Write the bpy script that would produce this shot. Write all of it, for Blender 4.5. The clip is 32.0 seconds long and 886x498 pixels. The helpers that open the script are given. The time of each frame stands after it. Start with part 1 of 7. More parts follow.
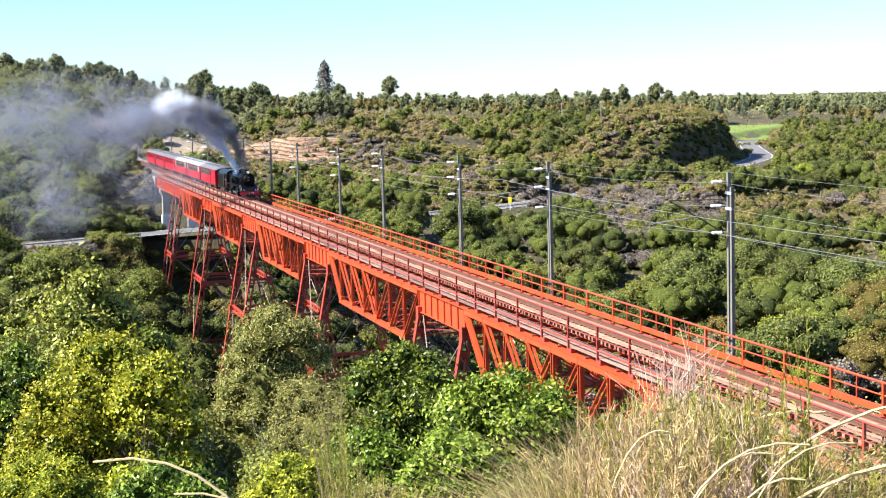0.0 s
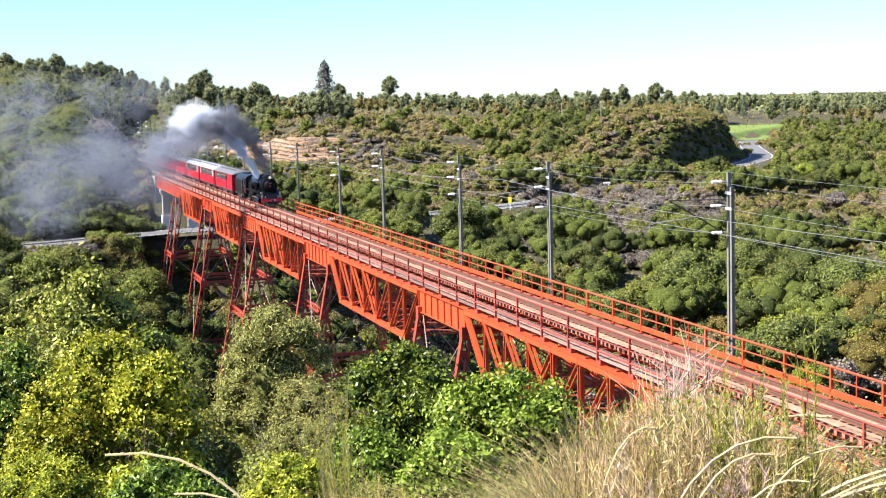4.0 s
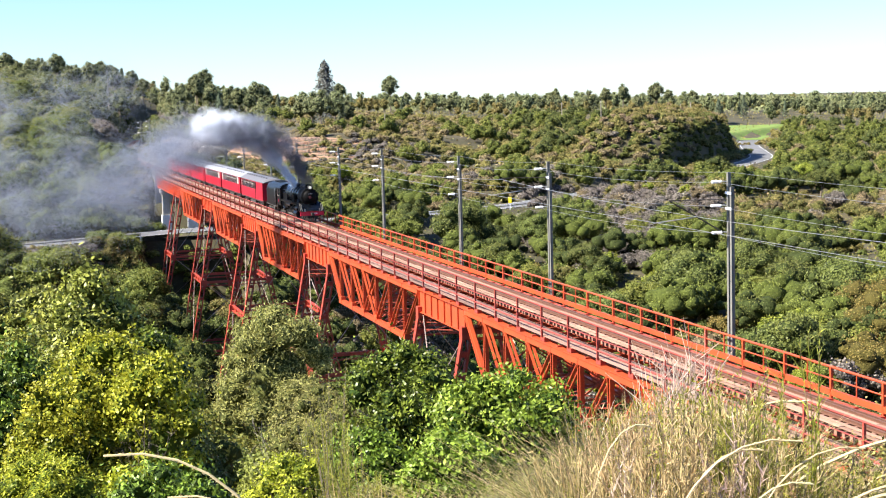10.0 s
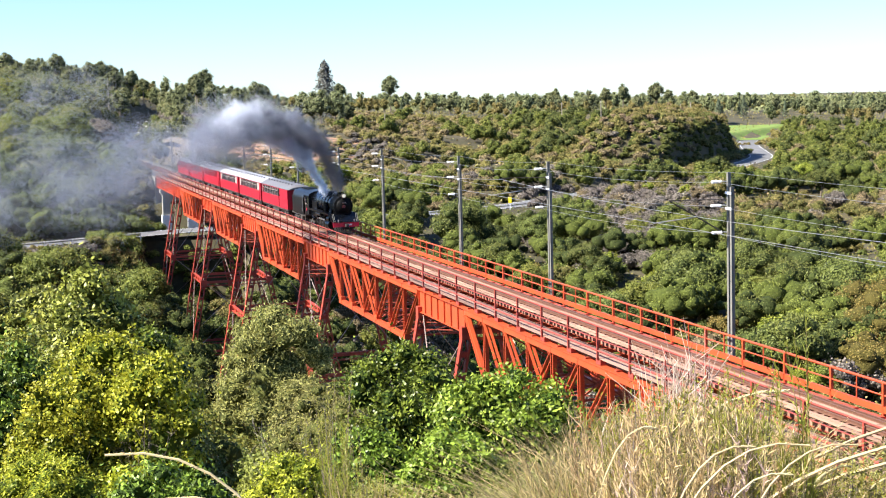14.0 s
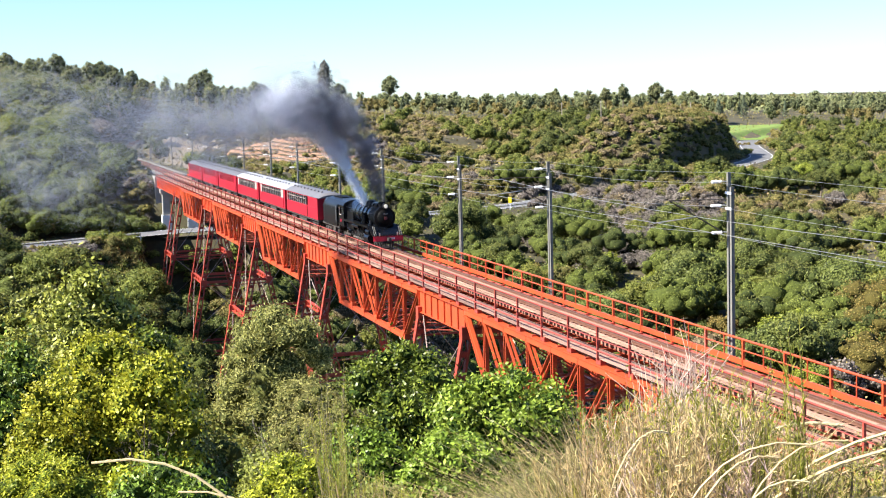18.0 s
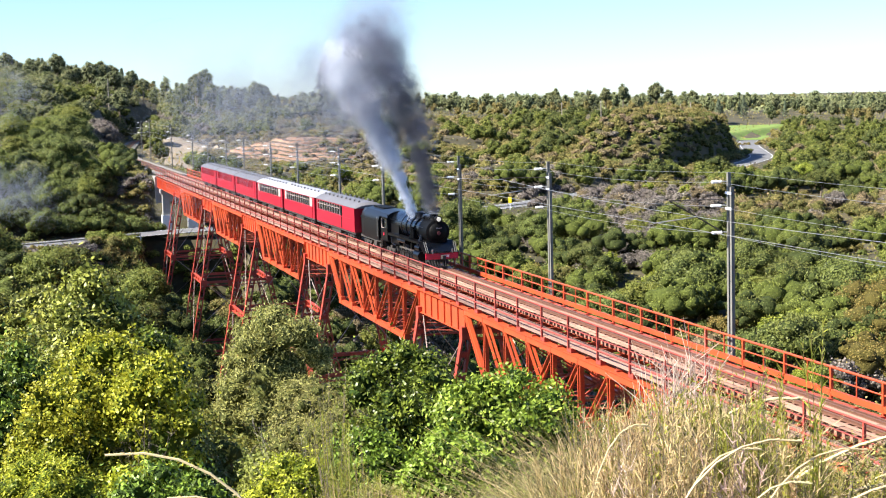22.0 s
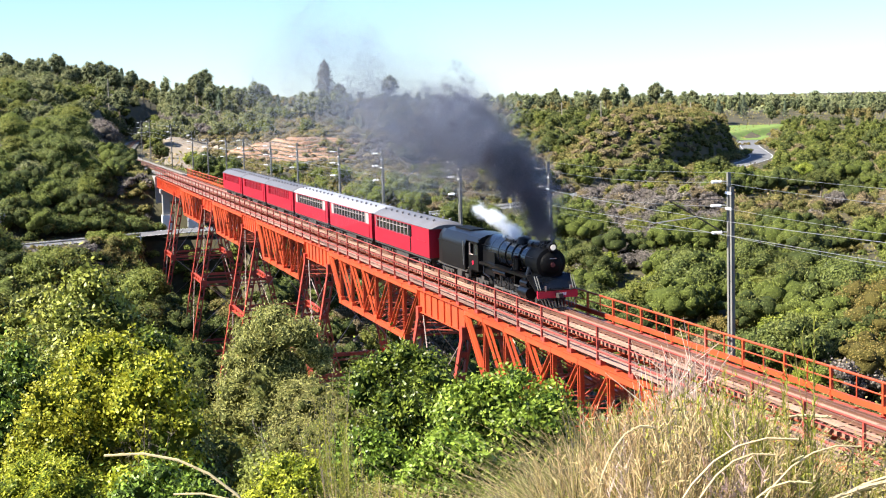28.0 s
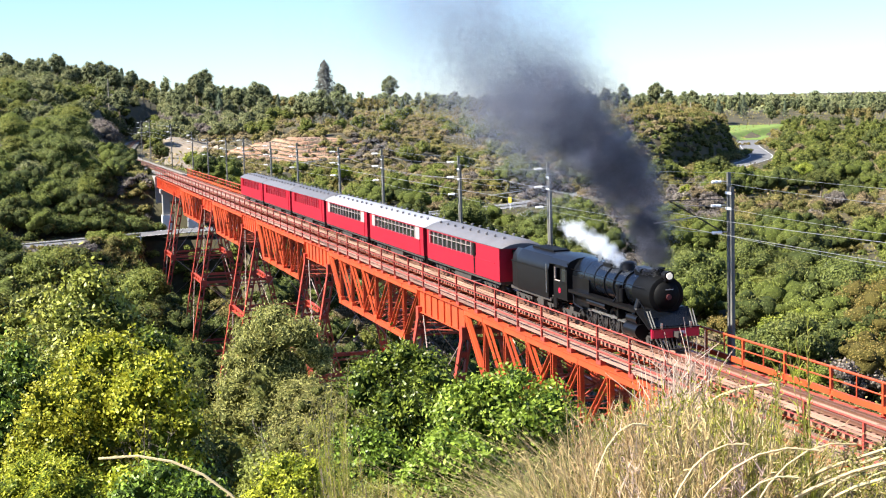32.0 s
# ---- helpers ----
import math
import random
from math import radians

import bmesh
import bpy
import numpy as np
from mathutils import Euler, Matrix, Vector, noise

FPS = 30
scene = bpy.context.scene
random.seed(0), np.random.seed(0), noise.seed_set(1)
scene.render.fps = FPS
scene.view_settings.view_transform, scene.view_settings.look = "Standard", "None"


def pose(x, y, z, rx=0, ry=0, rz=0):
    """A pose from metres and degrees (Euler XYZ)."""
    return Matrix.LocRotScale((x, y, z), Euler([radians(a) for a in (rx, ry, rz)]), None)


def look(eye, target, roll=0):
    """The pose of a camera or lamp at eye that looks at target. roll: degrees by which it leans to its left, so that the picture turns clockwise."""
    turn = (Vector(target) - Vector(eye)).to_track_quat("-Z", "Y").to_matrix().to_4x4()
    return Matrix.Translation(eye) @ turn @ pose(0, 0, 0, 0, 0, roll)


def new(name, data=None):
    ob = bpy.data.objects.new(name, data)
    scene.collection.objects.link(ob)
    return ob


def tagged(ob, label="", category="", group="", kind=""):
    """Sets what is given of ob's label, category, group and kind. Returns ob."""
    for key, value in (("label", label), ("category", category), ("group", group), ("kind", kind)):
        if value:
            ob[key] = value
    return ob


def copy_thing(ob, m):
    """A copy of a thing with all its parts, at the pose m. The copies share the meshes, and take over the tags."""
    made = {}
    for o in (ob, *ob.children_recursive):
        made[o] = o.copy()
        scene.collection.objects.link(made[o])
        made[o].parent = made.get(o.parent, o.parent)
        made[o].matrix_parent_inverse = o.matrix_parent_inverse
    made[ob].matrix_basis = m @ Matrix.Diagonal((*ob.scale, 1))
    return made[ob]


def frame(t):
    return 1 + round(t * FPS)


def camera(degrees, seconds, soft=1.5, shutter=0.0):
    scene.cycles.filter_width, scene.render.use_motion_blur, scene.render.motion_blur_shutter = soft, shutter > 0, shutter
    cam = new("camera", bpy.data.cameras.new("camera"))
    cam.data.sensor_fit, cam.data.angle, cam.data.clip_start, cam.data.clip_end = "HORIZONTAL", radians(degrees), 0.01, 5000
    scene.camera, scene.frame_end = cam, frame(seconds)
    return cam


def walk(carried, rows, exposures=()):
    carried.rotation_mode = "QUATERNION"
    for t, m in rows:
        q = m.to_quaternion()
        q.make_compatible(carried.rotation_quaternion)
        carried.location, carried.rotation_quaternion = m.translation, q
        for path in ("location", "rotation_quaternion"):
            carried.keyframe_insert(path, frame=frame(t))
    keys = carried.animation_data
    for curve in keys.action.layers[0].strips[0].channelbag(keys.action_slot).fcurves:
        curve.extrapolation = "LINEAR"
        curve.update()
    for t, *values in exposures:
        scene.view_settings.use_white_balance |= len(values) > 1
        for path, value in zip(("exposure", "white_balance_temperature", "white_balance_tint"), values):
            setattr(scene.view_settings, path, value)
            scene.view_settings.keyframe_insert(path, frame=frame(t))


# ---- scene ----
# Plan: x runs along the track towards the camera's end, y across it (far side positive), z = 0 at rail level.
EYE = (0.0, -29.99, 12.16)
cam = camera(33.56, 32.0, soft=1.15)
STAND = pose(*EYE, 84.177, 1.539, 73.283)
walk(cam, [(0.0, STAND), (32.0, STAND)])

# ---- daylight ----
SUN_ELEV, SUN_FROM = 41.0, (0.0, -1.0)          # the sun stands to the camera's left, a little behind it
world = bpy.data.worlds.new("sky")
scene.world = world
world.use_nodes = True
_wn = world.node_tree.nodes
_sky = _wn.new("ShaderNodeTexSky")
_sky.sky_type = "NISHITA"
_sky.sun_disc = False
_sky.sun_elevation = radians(SUN_ELEV)
_sky.sun_rotation = math.atan2(SUN_FROM[0], SUN_FROM[1])
_sky.altitude = 600
_sky.air_density, _sky.dust_density, _sky.ozone_density = 1.0, 0.1, 2.0
_bg = _wn["Background"]
_bg.inputs["Strength"].default_value = 0.052
_tint = _wn.new("ShaderNodeMix")
_tint.data_type, _tint.blend_type = "RGBA", "MULTIPLY"
_tint.inputs["Factor"].default_value = 1.0
_tint.inputs["B"].default_value = (0.80, 0.98, 1.32, 1)
world.node_tree.links.new(_sky.outputs[0], _tint.inputs["A"])
world.node_tree.links.new(_tint.outputs["Result"], _bg.inputs[0])
sun = new("sun", bpy.data.lights.new("sun", "SUN"))
sun.data.energy, sun.data.angle, sun.data.color = 5.0, radians(0.55), (1.0, 0.95, 0.86)
_sd = Vector((SUN_FROM[0], SUN_FROM[1], math.tan(radians(SUN_ELEV)) * math.hypot(*SUN_FROM)))
sun.matrix_world = look(_sd.normalized() * 100, (0, 0, 0))
scene.view_settings.exposure = 1.73

# ---- materials ----
def mat(name, colour, rough=0.6, metal=0.0, var=0.25, scale=3.0, fine=40.0, bump=0.15, dirt=None, dirt_amount=0.4,
        rand=0.0, spec=0.5, stretch=(1, 1, 1), coords="Object", dirt_scale=None):
    """Painted, wooden, stony or metal surface: two scales of noise, stains of a second colour, fine relief."""
    m = bpy.data.materials.new(name)
    m.use_nodes = True
    nt = m.node_tree
    N, L = nt.nodes, nt.links
    b = N["Principled BSDF"]
    b.inputs["Roughness"].default_value, b.inputs["Metallic"].default_value = rough, metal
    b.inputs["Specular IOR Level"].default_value = spec
    tc, mp = N.new("ShaderNodeTexCoord"), N.new("ShaderNodeMapping")
    mp.inputs["Scale"].default_value = stretch
    L.new(tc.outputs[coords], mp.inputs[0])
    n1, n2 = N.new("ShaderNodeTexNoise"), N.new("ShaderNodeTexNoise")
    n1.inputs["Scale"].default_value, n2.inputs["Scale"].default_value = scale, fine
    n1.inputs["Detail"].default_value, n2.inputs["Detail"].default_value = 5, 4
    for n in (n1, n2):
        L.new(mp.outputs[0], n.inputs["Vector"])
    add = N.new("ShaderNodeMath")
    add.operation = "ADD"
    L.new(n1.outputs[0], add.inputs[0]), L.new(n2.outputs[0], add.inputs[1])
    hsv = N.new("ShaderNodeHueSaturation")
    hsv.inputs["Color"].default_value = (*colour, 1)
    rng = N.new("ShaderNodeMapRange")
    rng.inputs["From Min"].default_value, rng.inputs["From Max"].default_value = 0.6, 1.4
    rng.inputs["To Min"].default_value, rng.inputs["To Max"].default_value = 1 - var, 1 + var
    L.new(add.outputs[0], rng.inputs["Value"])
    value = rng.outputs[0]
    if rand:
        oi, rr, mul = N.new("ShaderNodeObjectInfo"), N.new("ShaderNodeMapRange"), N.new("ShaderNodeMath")
        rr.inputs["To Min"].default_value, rr.inputs["To Max"].default_value = 1 - rand, 1 + rand
        mul.operation = "MULTIPLY"
        L.new(oi.outputs["Random"], rr.inputs["Value"])
        L.new(rr.outputs[0], mul.inputs[0]), L.new(value, mul.inputs[1])
        value = mul.outputs[0]
    L.new(value, hsv.inputs["Value"])
    out = hsv.outputs[0]
    if dirt:
        nd, rp, mx = N.new("ShaderNodeTexNoise"), N.new("ShaderNodeValToRGB"), N.new("ShaderNodeMix")
        nd.inputs["Scale"].default_value, nd.inputs["Detail"].default_value = dirt_scale or scale * 0.7, 8
        nd.inputs["Roughness"].default_value = 0.65
        L.new(mp.outputs[0], nd.inputs["Vector"])
        rp.color_ramp.elements[0].position, rp.color_ramp.elements[1].position = 0.48, 0.72
        rp.color_ramp.elements[1].color = (dirt_amount, dirt_amount, dirt_amount, 1)
        L.new(nd.outputs[0], rp.inputs[0])
        mx.data_type = "RGBA"
        L.new(rp.outputs[0], mx.inputs["Factor"]), L.new(out, mx.inputs["A"])
        mx.inputs["B"].default_value = (*dirt, 1)
        out = mx.outputs["Result"]
    L.new(out, b.inputs["Base Color"])
    if bump:
        bp = N.new("ShaderNodeBump")
        bp.inputs["Strength"].default_value, bp.inputs["Distance"].default_value = bump, 0.02
        L.new(add.outputs[0], bp.inputs["Height"]), L.new(bp.outputs[0], b.inputs["Normal"])
    return m


SHADED_MASS = {}


def leafy(name, a, b_, through_=0.16, rough=0.55, spread=0.22, patch=0.35):
    """Foliage: two leaf colours mixed leaf by leaf and plant by plant, with light shining through."""
    m = bpy.data.materials.new(name)
    m.use_nodes = True
    nt = m.node_tree
    N, L = nt.nodes, nt.links
    b = N["Principled BSDF"]
    b.inputs["Roughness"].default_value = rough
    b.inputs["Specular IOR Level"].default_value = 0.22
    geo, oi, mx = N.new("ShaderNodeNewGeometry"), N.new("ShaderNodeObjectInfo"), N.new("ShaderNodeMix")
    mx.data_type = "RGBA"
    mx.inputs["A"].default_value, mx.inputs["B"].default_value = (*a, 1), (*b_, 1)
    f = N.new("ShaderNodeMath")
    f.operation = "MULTIPLY_ADD"
    f.inputs[1].default_value = 0.4
    L.new(geo.outputs["Random Per Island"], f.inputs[0])
    g = N.new("ShaderNodeMath")
    g.operation = "MULTIPLY"
    g.inputs[1].default_value = 0.35
    tc, nz, nr, g2 = N.new("ShaderNodeNewGeometry"), N.new("ShaderNodeTexNoise"), N.new("ShaderNodeMapRange"), N.new("ShaderNodeMath")
    nz.inputs["Scale"].default_value, nz.inputs["Detail"].default_value = patch, 3
    nr.inputs["From Min"].default_value, nr.inputs["From Max"].default_value, nr.inputs["To Max"].default_value = 0.36, 0.64, 0.4
    g2.operation = "ADD"
    L.new(tc.outputs["Position"], nz.inputs["Vector"]), L.new(nz.outputs[0], nr.inputs["Value"])
    L.new(oi.outputs["Random"], g.inputs[0]), L.new(g.outputs[0], g2.inputs[0]), L.new(nr.outputs[0], g2.inputs[1]), L.new(g2.outputs[0], f.inputs[2])
    L.new(f.outputs[0], mx.inputs["Factor"])
    hsv, rr = N.new("ShaderNodeHueSaturation"), N.new("ShaderNodeMapRange")
    rr.inputs["To Min"].default_value, rr.inputs["To Max"].default_value = 1 - spread, 1 + spread
    wn = N.new("ShaderNodeTexWhiteNoise")
    wn.noise_dimensions = "1D"
    L.new(geo.outputs["Random Per Island"], wn.inputs["W"])
    L.new(wn.outputs["Value"], rr.inputs["Value"]), L.new(rr.outputs[0], hsv.inputs["Value"])
    hue = N.new("ShaderNodeMapRange")
    hue.inputs["To Min"].default_value, hue.inputs["To Max"].default_value = 0.474, 0.508
    L.new(oi.outputs["Random"], hue.inputs["Value"]), L.new(hue.outputs[0], hsv.inputs["Hue"])
    L.new(mx.outputs["Result"], hsv.inputs["Color"])
    L.new(hsv.outputs[0], b.inputs["Base Color"])
    tr, ms = N.new("ShaderNodeBsdfTranslucent"), N.new("ShaderNodeMixShader")
    ms.inputs[0].default_value = through_
    L.new(hsv.outputs[0], tr.inputs[0])
    L.new(b.outputs[0], ms.inputs[1]), L.new(tr.outputs[0], ms.inputs[2])
    L.new(ms.outputs[0], N["Material Output"].inputs[0])
    # inner lumps are coloured darker to stand for the shade within the crown
    SHADED_MASS[m.name] = shaded_mass(name + "_mass", a, b_)
    return m


def shaded_mass(name, a, b_):
    """The inside of a crown: half the leaves' darker tone, its shade put into the colour, in fine clumps with deep
    relief.
    """
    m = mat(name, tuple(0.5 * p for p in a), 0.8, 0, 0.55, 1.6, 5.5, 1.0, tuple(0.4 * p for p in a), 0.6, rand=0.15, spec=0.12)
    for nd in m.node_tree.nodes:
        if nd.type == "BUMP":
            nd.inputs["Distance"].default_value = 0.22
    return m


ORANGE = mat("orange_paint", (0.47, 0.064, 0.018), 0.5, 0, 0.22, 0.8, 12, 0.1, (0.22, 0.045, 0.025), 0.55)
# darker, more stained orange for braces, stringers, floor beams and brackets
ORANGE_DARKER = mat("darker_orange_paint", (0.35, 0.055, 0.024), 0.6, 0, 0.25, 0.9, 14, 0.1, (0.16, 0.05, 0.035), 0.7)
RED_RAIL = mat("dull_red_paint", (0.30, 0.045, 0.03), 0.55, 0, 0.25, 1.2, 16, 0.1, (0.12, 0.04, 0.03), 0.6)
PLANK = mat("weathered_planks", (0.27, 0.155, 0.115), 0.85, 0, 0.3, 0.7, 10, 0.3, (0.13, 0.07, 0.05), 0.7, rand=0.4, stretch=(0.25, 2, 2))
SLEEPER = mat("old_sleeper_timber", (0.26, 0.13, 0.085), 0.9, 0, 0.3, 2, 14, 0.4, (0.12, 0.07, 0.05), 0.6, rand=0.25)
RAIL = mat("worn_rail_steel", (0.15, 0.07, 0.045), 0.5, 0.2, 0.2, 2, 20, 0.1, (0.2, 0.1, 0.06), 0.5)
CONCRETE = mat("weathered_concrete", (0.27, 0.26, 0.24), 0.85, 0, 0.2, 0.6, 9, 0.25, (0.22, 0.21, 0.18), 0.6)
WHITE_CONC = mat("whitewashed_concrete", (0.66, 0.67, 0.67), 0.8, 0, 0.1, 0.6, 9, 0.2, (0.5, 0.5, 0.47), 0.4)
MAST = mat("weathered_concrete_mast", (0.15, 0.145, 0.125), 0.8, 0, 0.2, 2, 18, 0.15, (0.08, 0.075, 0.065), 0.6)
STEEL = mat("galvanised_steel", (0.40, 0.41, 0.41), 0.45, 0.6, 0.15, 3, 25, 0.05)
INSUL = mat("white_porcelain", (0.85, 0.86, 0.86), 0.25, 0, 0.05, 3, 25, 0.0)
WIRE = mat("aluminium_wire", (0.27, 0.28, 0.29), 0.4, 0.5, 0.1, 3, 25, 0.0)
# deeper oxide paint and the shade on the legs' camera side, in one colour
TOWER_RED_SHADED = mat("shaded_oxide_red_paint", (0.36, 0.042, 0.02), 0.55, 0, 0.25, 0.9, 14, 0.1, (0.18, 0.04, 0.03), 0.7)
GROUND = mat("forest_floor", (0.05, 0.044, 0.018), 0.95, 0, 0.5, 0.12, 1.6, 0.8, (0.10, 0.072, 0.036), 0.8, coords="Object")
ASPHALT = mat("asphalt", (0.12, 0.12, 0.125), 0.85, 0, 0.15, 0.3, 8, 0.2, (0.25, 0.25, 0.25), 0.5)
ROADPAINT = mat("road_paint", (0.8, 0.8, 0.78), 0.6, 0, 0.1, 1, 12, 0.0)
BALLAST = mat("ballast", (0.20, 0.18, 0.155), 0.95, 0, 0.35, 0.5, 5, 0.8, (0.14, 0.12, 0.09), 0.6)
YARD = mat("dry_gravel_yard", (0.25, 0.20, 0.145), 0.95, 0, 0.35, 0.3, 4, 0.8, (0.15, 0.13, 0.08), 0.8, dirt_scale=0.15)
CLAY = mat("bare_clay_bank", (0.33, 0.19, 0.115), 0.95, 0, 0.45, 0.35, 2.5, 1.0, (0.21, 0.175, 0.145), 1.0, dirt_scale=0.12)
BARK = mat("bark", (0.16, 0.125, 0.09), 0.95, 0, 0.3, 3, 16, 0.5, (0.28, 0.26, 0.22), 0.5, rand=0.3)
DEADWOOD = mat("bleached_twigs", (0.27, 0.24, 0.20), 0.9, 0, 0.25, 3, 16, 0.3, rand=0.2)
BLACK = mat("black_loco_paint", (0.006, 0.006, 0.007), 0.3, 0.0, 0.3, 2.0, 14, 0.05, (0.012, 0.011, 0.010), 0.5, spec=0.16)
BLACK_GLOSS = mat("glossy_black_boiler", (0.003, 0.004, 0.006), 0.22, 0.0, 0.3, 1.5, 14, 0.03, (0.014, 0.014, 0.014), 0.4)
SOOT = mat("sooty_smokebox", (0.004, 0.004, 0.004), 0.6, 0, 0.3, 2, 14, 0.1, spec=0.1)
LOCO_RED = mat("red_buffer_beam", (0.46, 0.008, 0.035), 0.4, 0, 0.15, 2, 14, 0.05)
COACH_RED = mat("crimson_coach_paint", (0.35, 0.010, 0.026), 0.35, 0, 0.12, 0.5, 6, 0.03, (0.32, 0.010, 0.022), 0.4)
DULL_RED = mat("dull_red_enamel", (0.08, 0.012, 0.012), 0.5, 0, 0.2, 2, 14, 0.05)
ROOF_GREY = mat("silver_grey_roof", (0.115, 0.11, 0.115), 0.5, 0.1, 0.2, 0.5, 7, 0.1, (0.10, 0.10, 0.10), 0.5, rand=0.15)
UNDER = mat("grimy_underframe", (0.035, 0.03, 0.026), 0.8, 0.1, 0.3, 2, 14, 0.2, (0.08, 0.055, 0.042), 0.5)
WHEEL = mat("wheel_steel", (0.03, 0.028, 0.027), 0.55, 0.4, 0.25, 3, 18, 0.1)
ROD = mat("bright_rod_steel", (0.5, 0.49, 0.47), 0.35, 0.9, 0.15, 3, 18, 0.05)
CREAM = mat("cream_window_band", (0.36, 0.30, 0.27), 0.5, 0, 0.1, 1, 10, 0.0)
WINDOWG = mat("dark_coach_glass", (0.02, 0.022, 0.024), 0.08, 0, 0.1, 1, 6, 0.0)
WHITE = mat("white_paint", (0.8, 0.8, 0.8), 0.4, 0, 0.08, 1, 10, 0.0)
SILVER = mat("silver_car_paint", (0.62, 0.64, 0.66), 0.3, 0.5, 0.06, 1, 10, 0.0)
RUBBER = mat("tyre_rubber", (0.02, 0.02, 0.02), 0.8, 0, 0.2, 3, 20, 0.0)
YELLOW = mat("yellow_sign", (0.85, 0.7, 0.02), 0.5, 0, 0.06, 1, 10, 0.0)
GRASSY = mat("green_paddock", (0.13, 0.20, 0.03), 0.95, 0, 0.3, 0.1, 1.5, 0.5, (0.22, 0.24, 0.06), 0.5)

LEAF_MID = leafy("bush_green", (0.112, 0.138, 0.026), (0.225, 0.24, 0.048))
LEAF_DARK = leafy("dark_bush_green", (0.08, 0.104, 0.026), (0.17, 0.19, 0.044))
LEAF_OLIVE = leafy("olive_scrub", (0.144, 0.144, 0.040), (0.300, 0.250, 0.078))
LEAF_BROWN = leafy("russet_scrub", (0.172, 0.138, 0.075), (0.345, 0.269, 0.131))
LEAF_GREY = leafy("grey_twiggy_scrub", (0.15, 0.13, 0.105), (0.28, 0.245, 0.205))
LEAF_GOLD = leafy("golden_brown_bush", (0.15, 0.125, 0.03), (0.31, 0.235, 0.06))
LEAF_LIME = leafy("lime_green_leaf", (0.15, 0.20, 0.02), (0.32, 0.345, 0.05))
LEAF_FAR = leafy("far_forest_green", (0.10, 0.12, 0.055), (0.25, 0.265, 0.115))
# leaf green paled and greyed: the hill's haze and light are in the colour
LEAF_HILL_HAZED = leafy("hazed_hillside_green", (0.14, 0.16, 0.065), (0.30, 0.31, 0.13))
LEAF_PINE = leafy("pine_green", (0.06, 0.085, 0.05), (0.12, 0.145, 0.08))


# ---- mesh building ----
class Geo:
    """Collects vertices and faces of one mesh."""

    def __init__(self):
        self.v, self.f = [], []

    def add(self, verts, faces):
        k = len(self.v)
        self.v.extend(tuple(p) for p in verts)
        self.f.extend(tuple(i + k for i in q) for q in faces)
        return self

    def box(self, x0, x1, y0, y1, z0, z1):
        return self.add([(x, y, z) for x in (x0, x1) for y in (y0, y1) for z in (z0, z1)],
                        [(0, 1, 3, 2), (4, 6, 7, 5), (0, 4, 5, 1), (2, 3, 7, 6), (0, 2, 6, 4), (1, 5, 7, 3)])

    def beam(self, p, q, w, h, up=(0, 0, 1)):
        """A bar of section w (sideways) by h (along up) from p to q."""
        p, q, up = Vector(p), Vector(q), Vector(up)
        d = (q - p).normalized()
        if abs(d.dot(up)) > 0.98:
            up = Vector((1, 0, 0))
        s = d.cross(up).normalized() * w / 2
        u = s.cross(d).normalized() * h / 2
        return self.add([a + i * s + j * u for a in (p, q) for i in (-1, 1) for j in (-1, 1)],
                        [(0, 1, 3, 2), (4, 6, 7, 5), (0, 4, 5, 1), (2, 3, 7, 6), (0, 2, 6, 4), (1, 5, 7, 3)])

    def tube(self, pts, radii, seg=8, caps=True):
        pts = [Vector(p) for p in pts]
        if not isinstance(radii, (list, tuple)):
            radii = [radii] * len(pts)
        k = len(self.v)
        for i, p in enumerate(pts):
            d = (pts[min(i + 1, len(pts) - 1)] - pts[max(i - 1, 0)]).normalized()
            a = d.cross(Vector((0, 0, 1)) if abs(d.z) < 0.95 else Vector((1, 0, 0))).normalized()
            b = d.cross(a)
            for j in range(seg):
                t = 2 * math.pi * j / seg
                self.v.append(tuple(p + radii[i] * (math.cos(t) * a + math.sin(t) * b)))
        for i in range(len(pts) - 1):
            for j in range(seg):
                j2 = (j + 1) % seg
                self.f.append((k + i * seg + j, k + i * seg + j2, k + (i + 1) * seg + j2, k + (i + 1) * seg + j))
        if caps:
            self.f.append(tuple(k + j for j in range(seg))[::-1])
            self.f.append(tuple(k + (len(pts) - 1) * seg + j for j in range(seg)))
        return self

    def loft(self, sections, close=True, caps=True):
        """Skin through equal-length rings of points."""
        k, m = len(self.v), len(sections[0])
        for s in sections:
            self.v.extend(tuple(p) for p in s)
        for i in range(len(sections) - 1):
            for j in range(m if close else m - 1):
                j2 = (j + 1) % m
                self.f.append((k + i * m + j, k + i * m + j2, k + (i + 1) * m + j2, k + (i + 1) * m + j))
        if caps:
            self.f.append(tuple(k + j for j in range(m))[::-1])
            self.f.append(tuple(k + (len(sections) - 1) * m + j for j in range(m)))
        return self

    def mesh(self, name, material, smooth=0):
        me = bpy.data.meshes.new(name)
        me.from_pydata(self.v, [], self.f)
        me.materials.append(material)
        if smooth:
            me.shade_smooth()
            me.set_sharp_from_angle(angle=radians(smooth))
        me.update()
        return me


def part(name, geo, material, parent, label="", smooth=0):
    ob = new(name, geo if isinstance(geo, bpy.types.Mesh) else geo.mesh(name, material, smooth))
    ob.parent = parent
    return tagged(ob, label) if label else ob


def thing(name, label, category, group="", kind="", at=None):
    ob = new(name)
    ob.empty_display_size = 0.3
    if at is not None:
        ob.matrix_world = at
    return tagged(ob, label, category, group, kind)


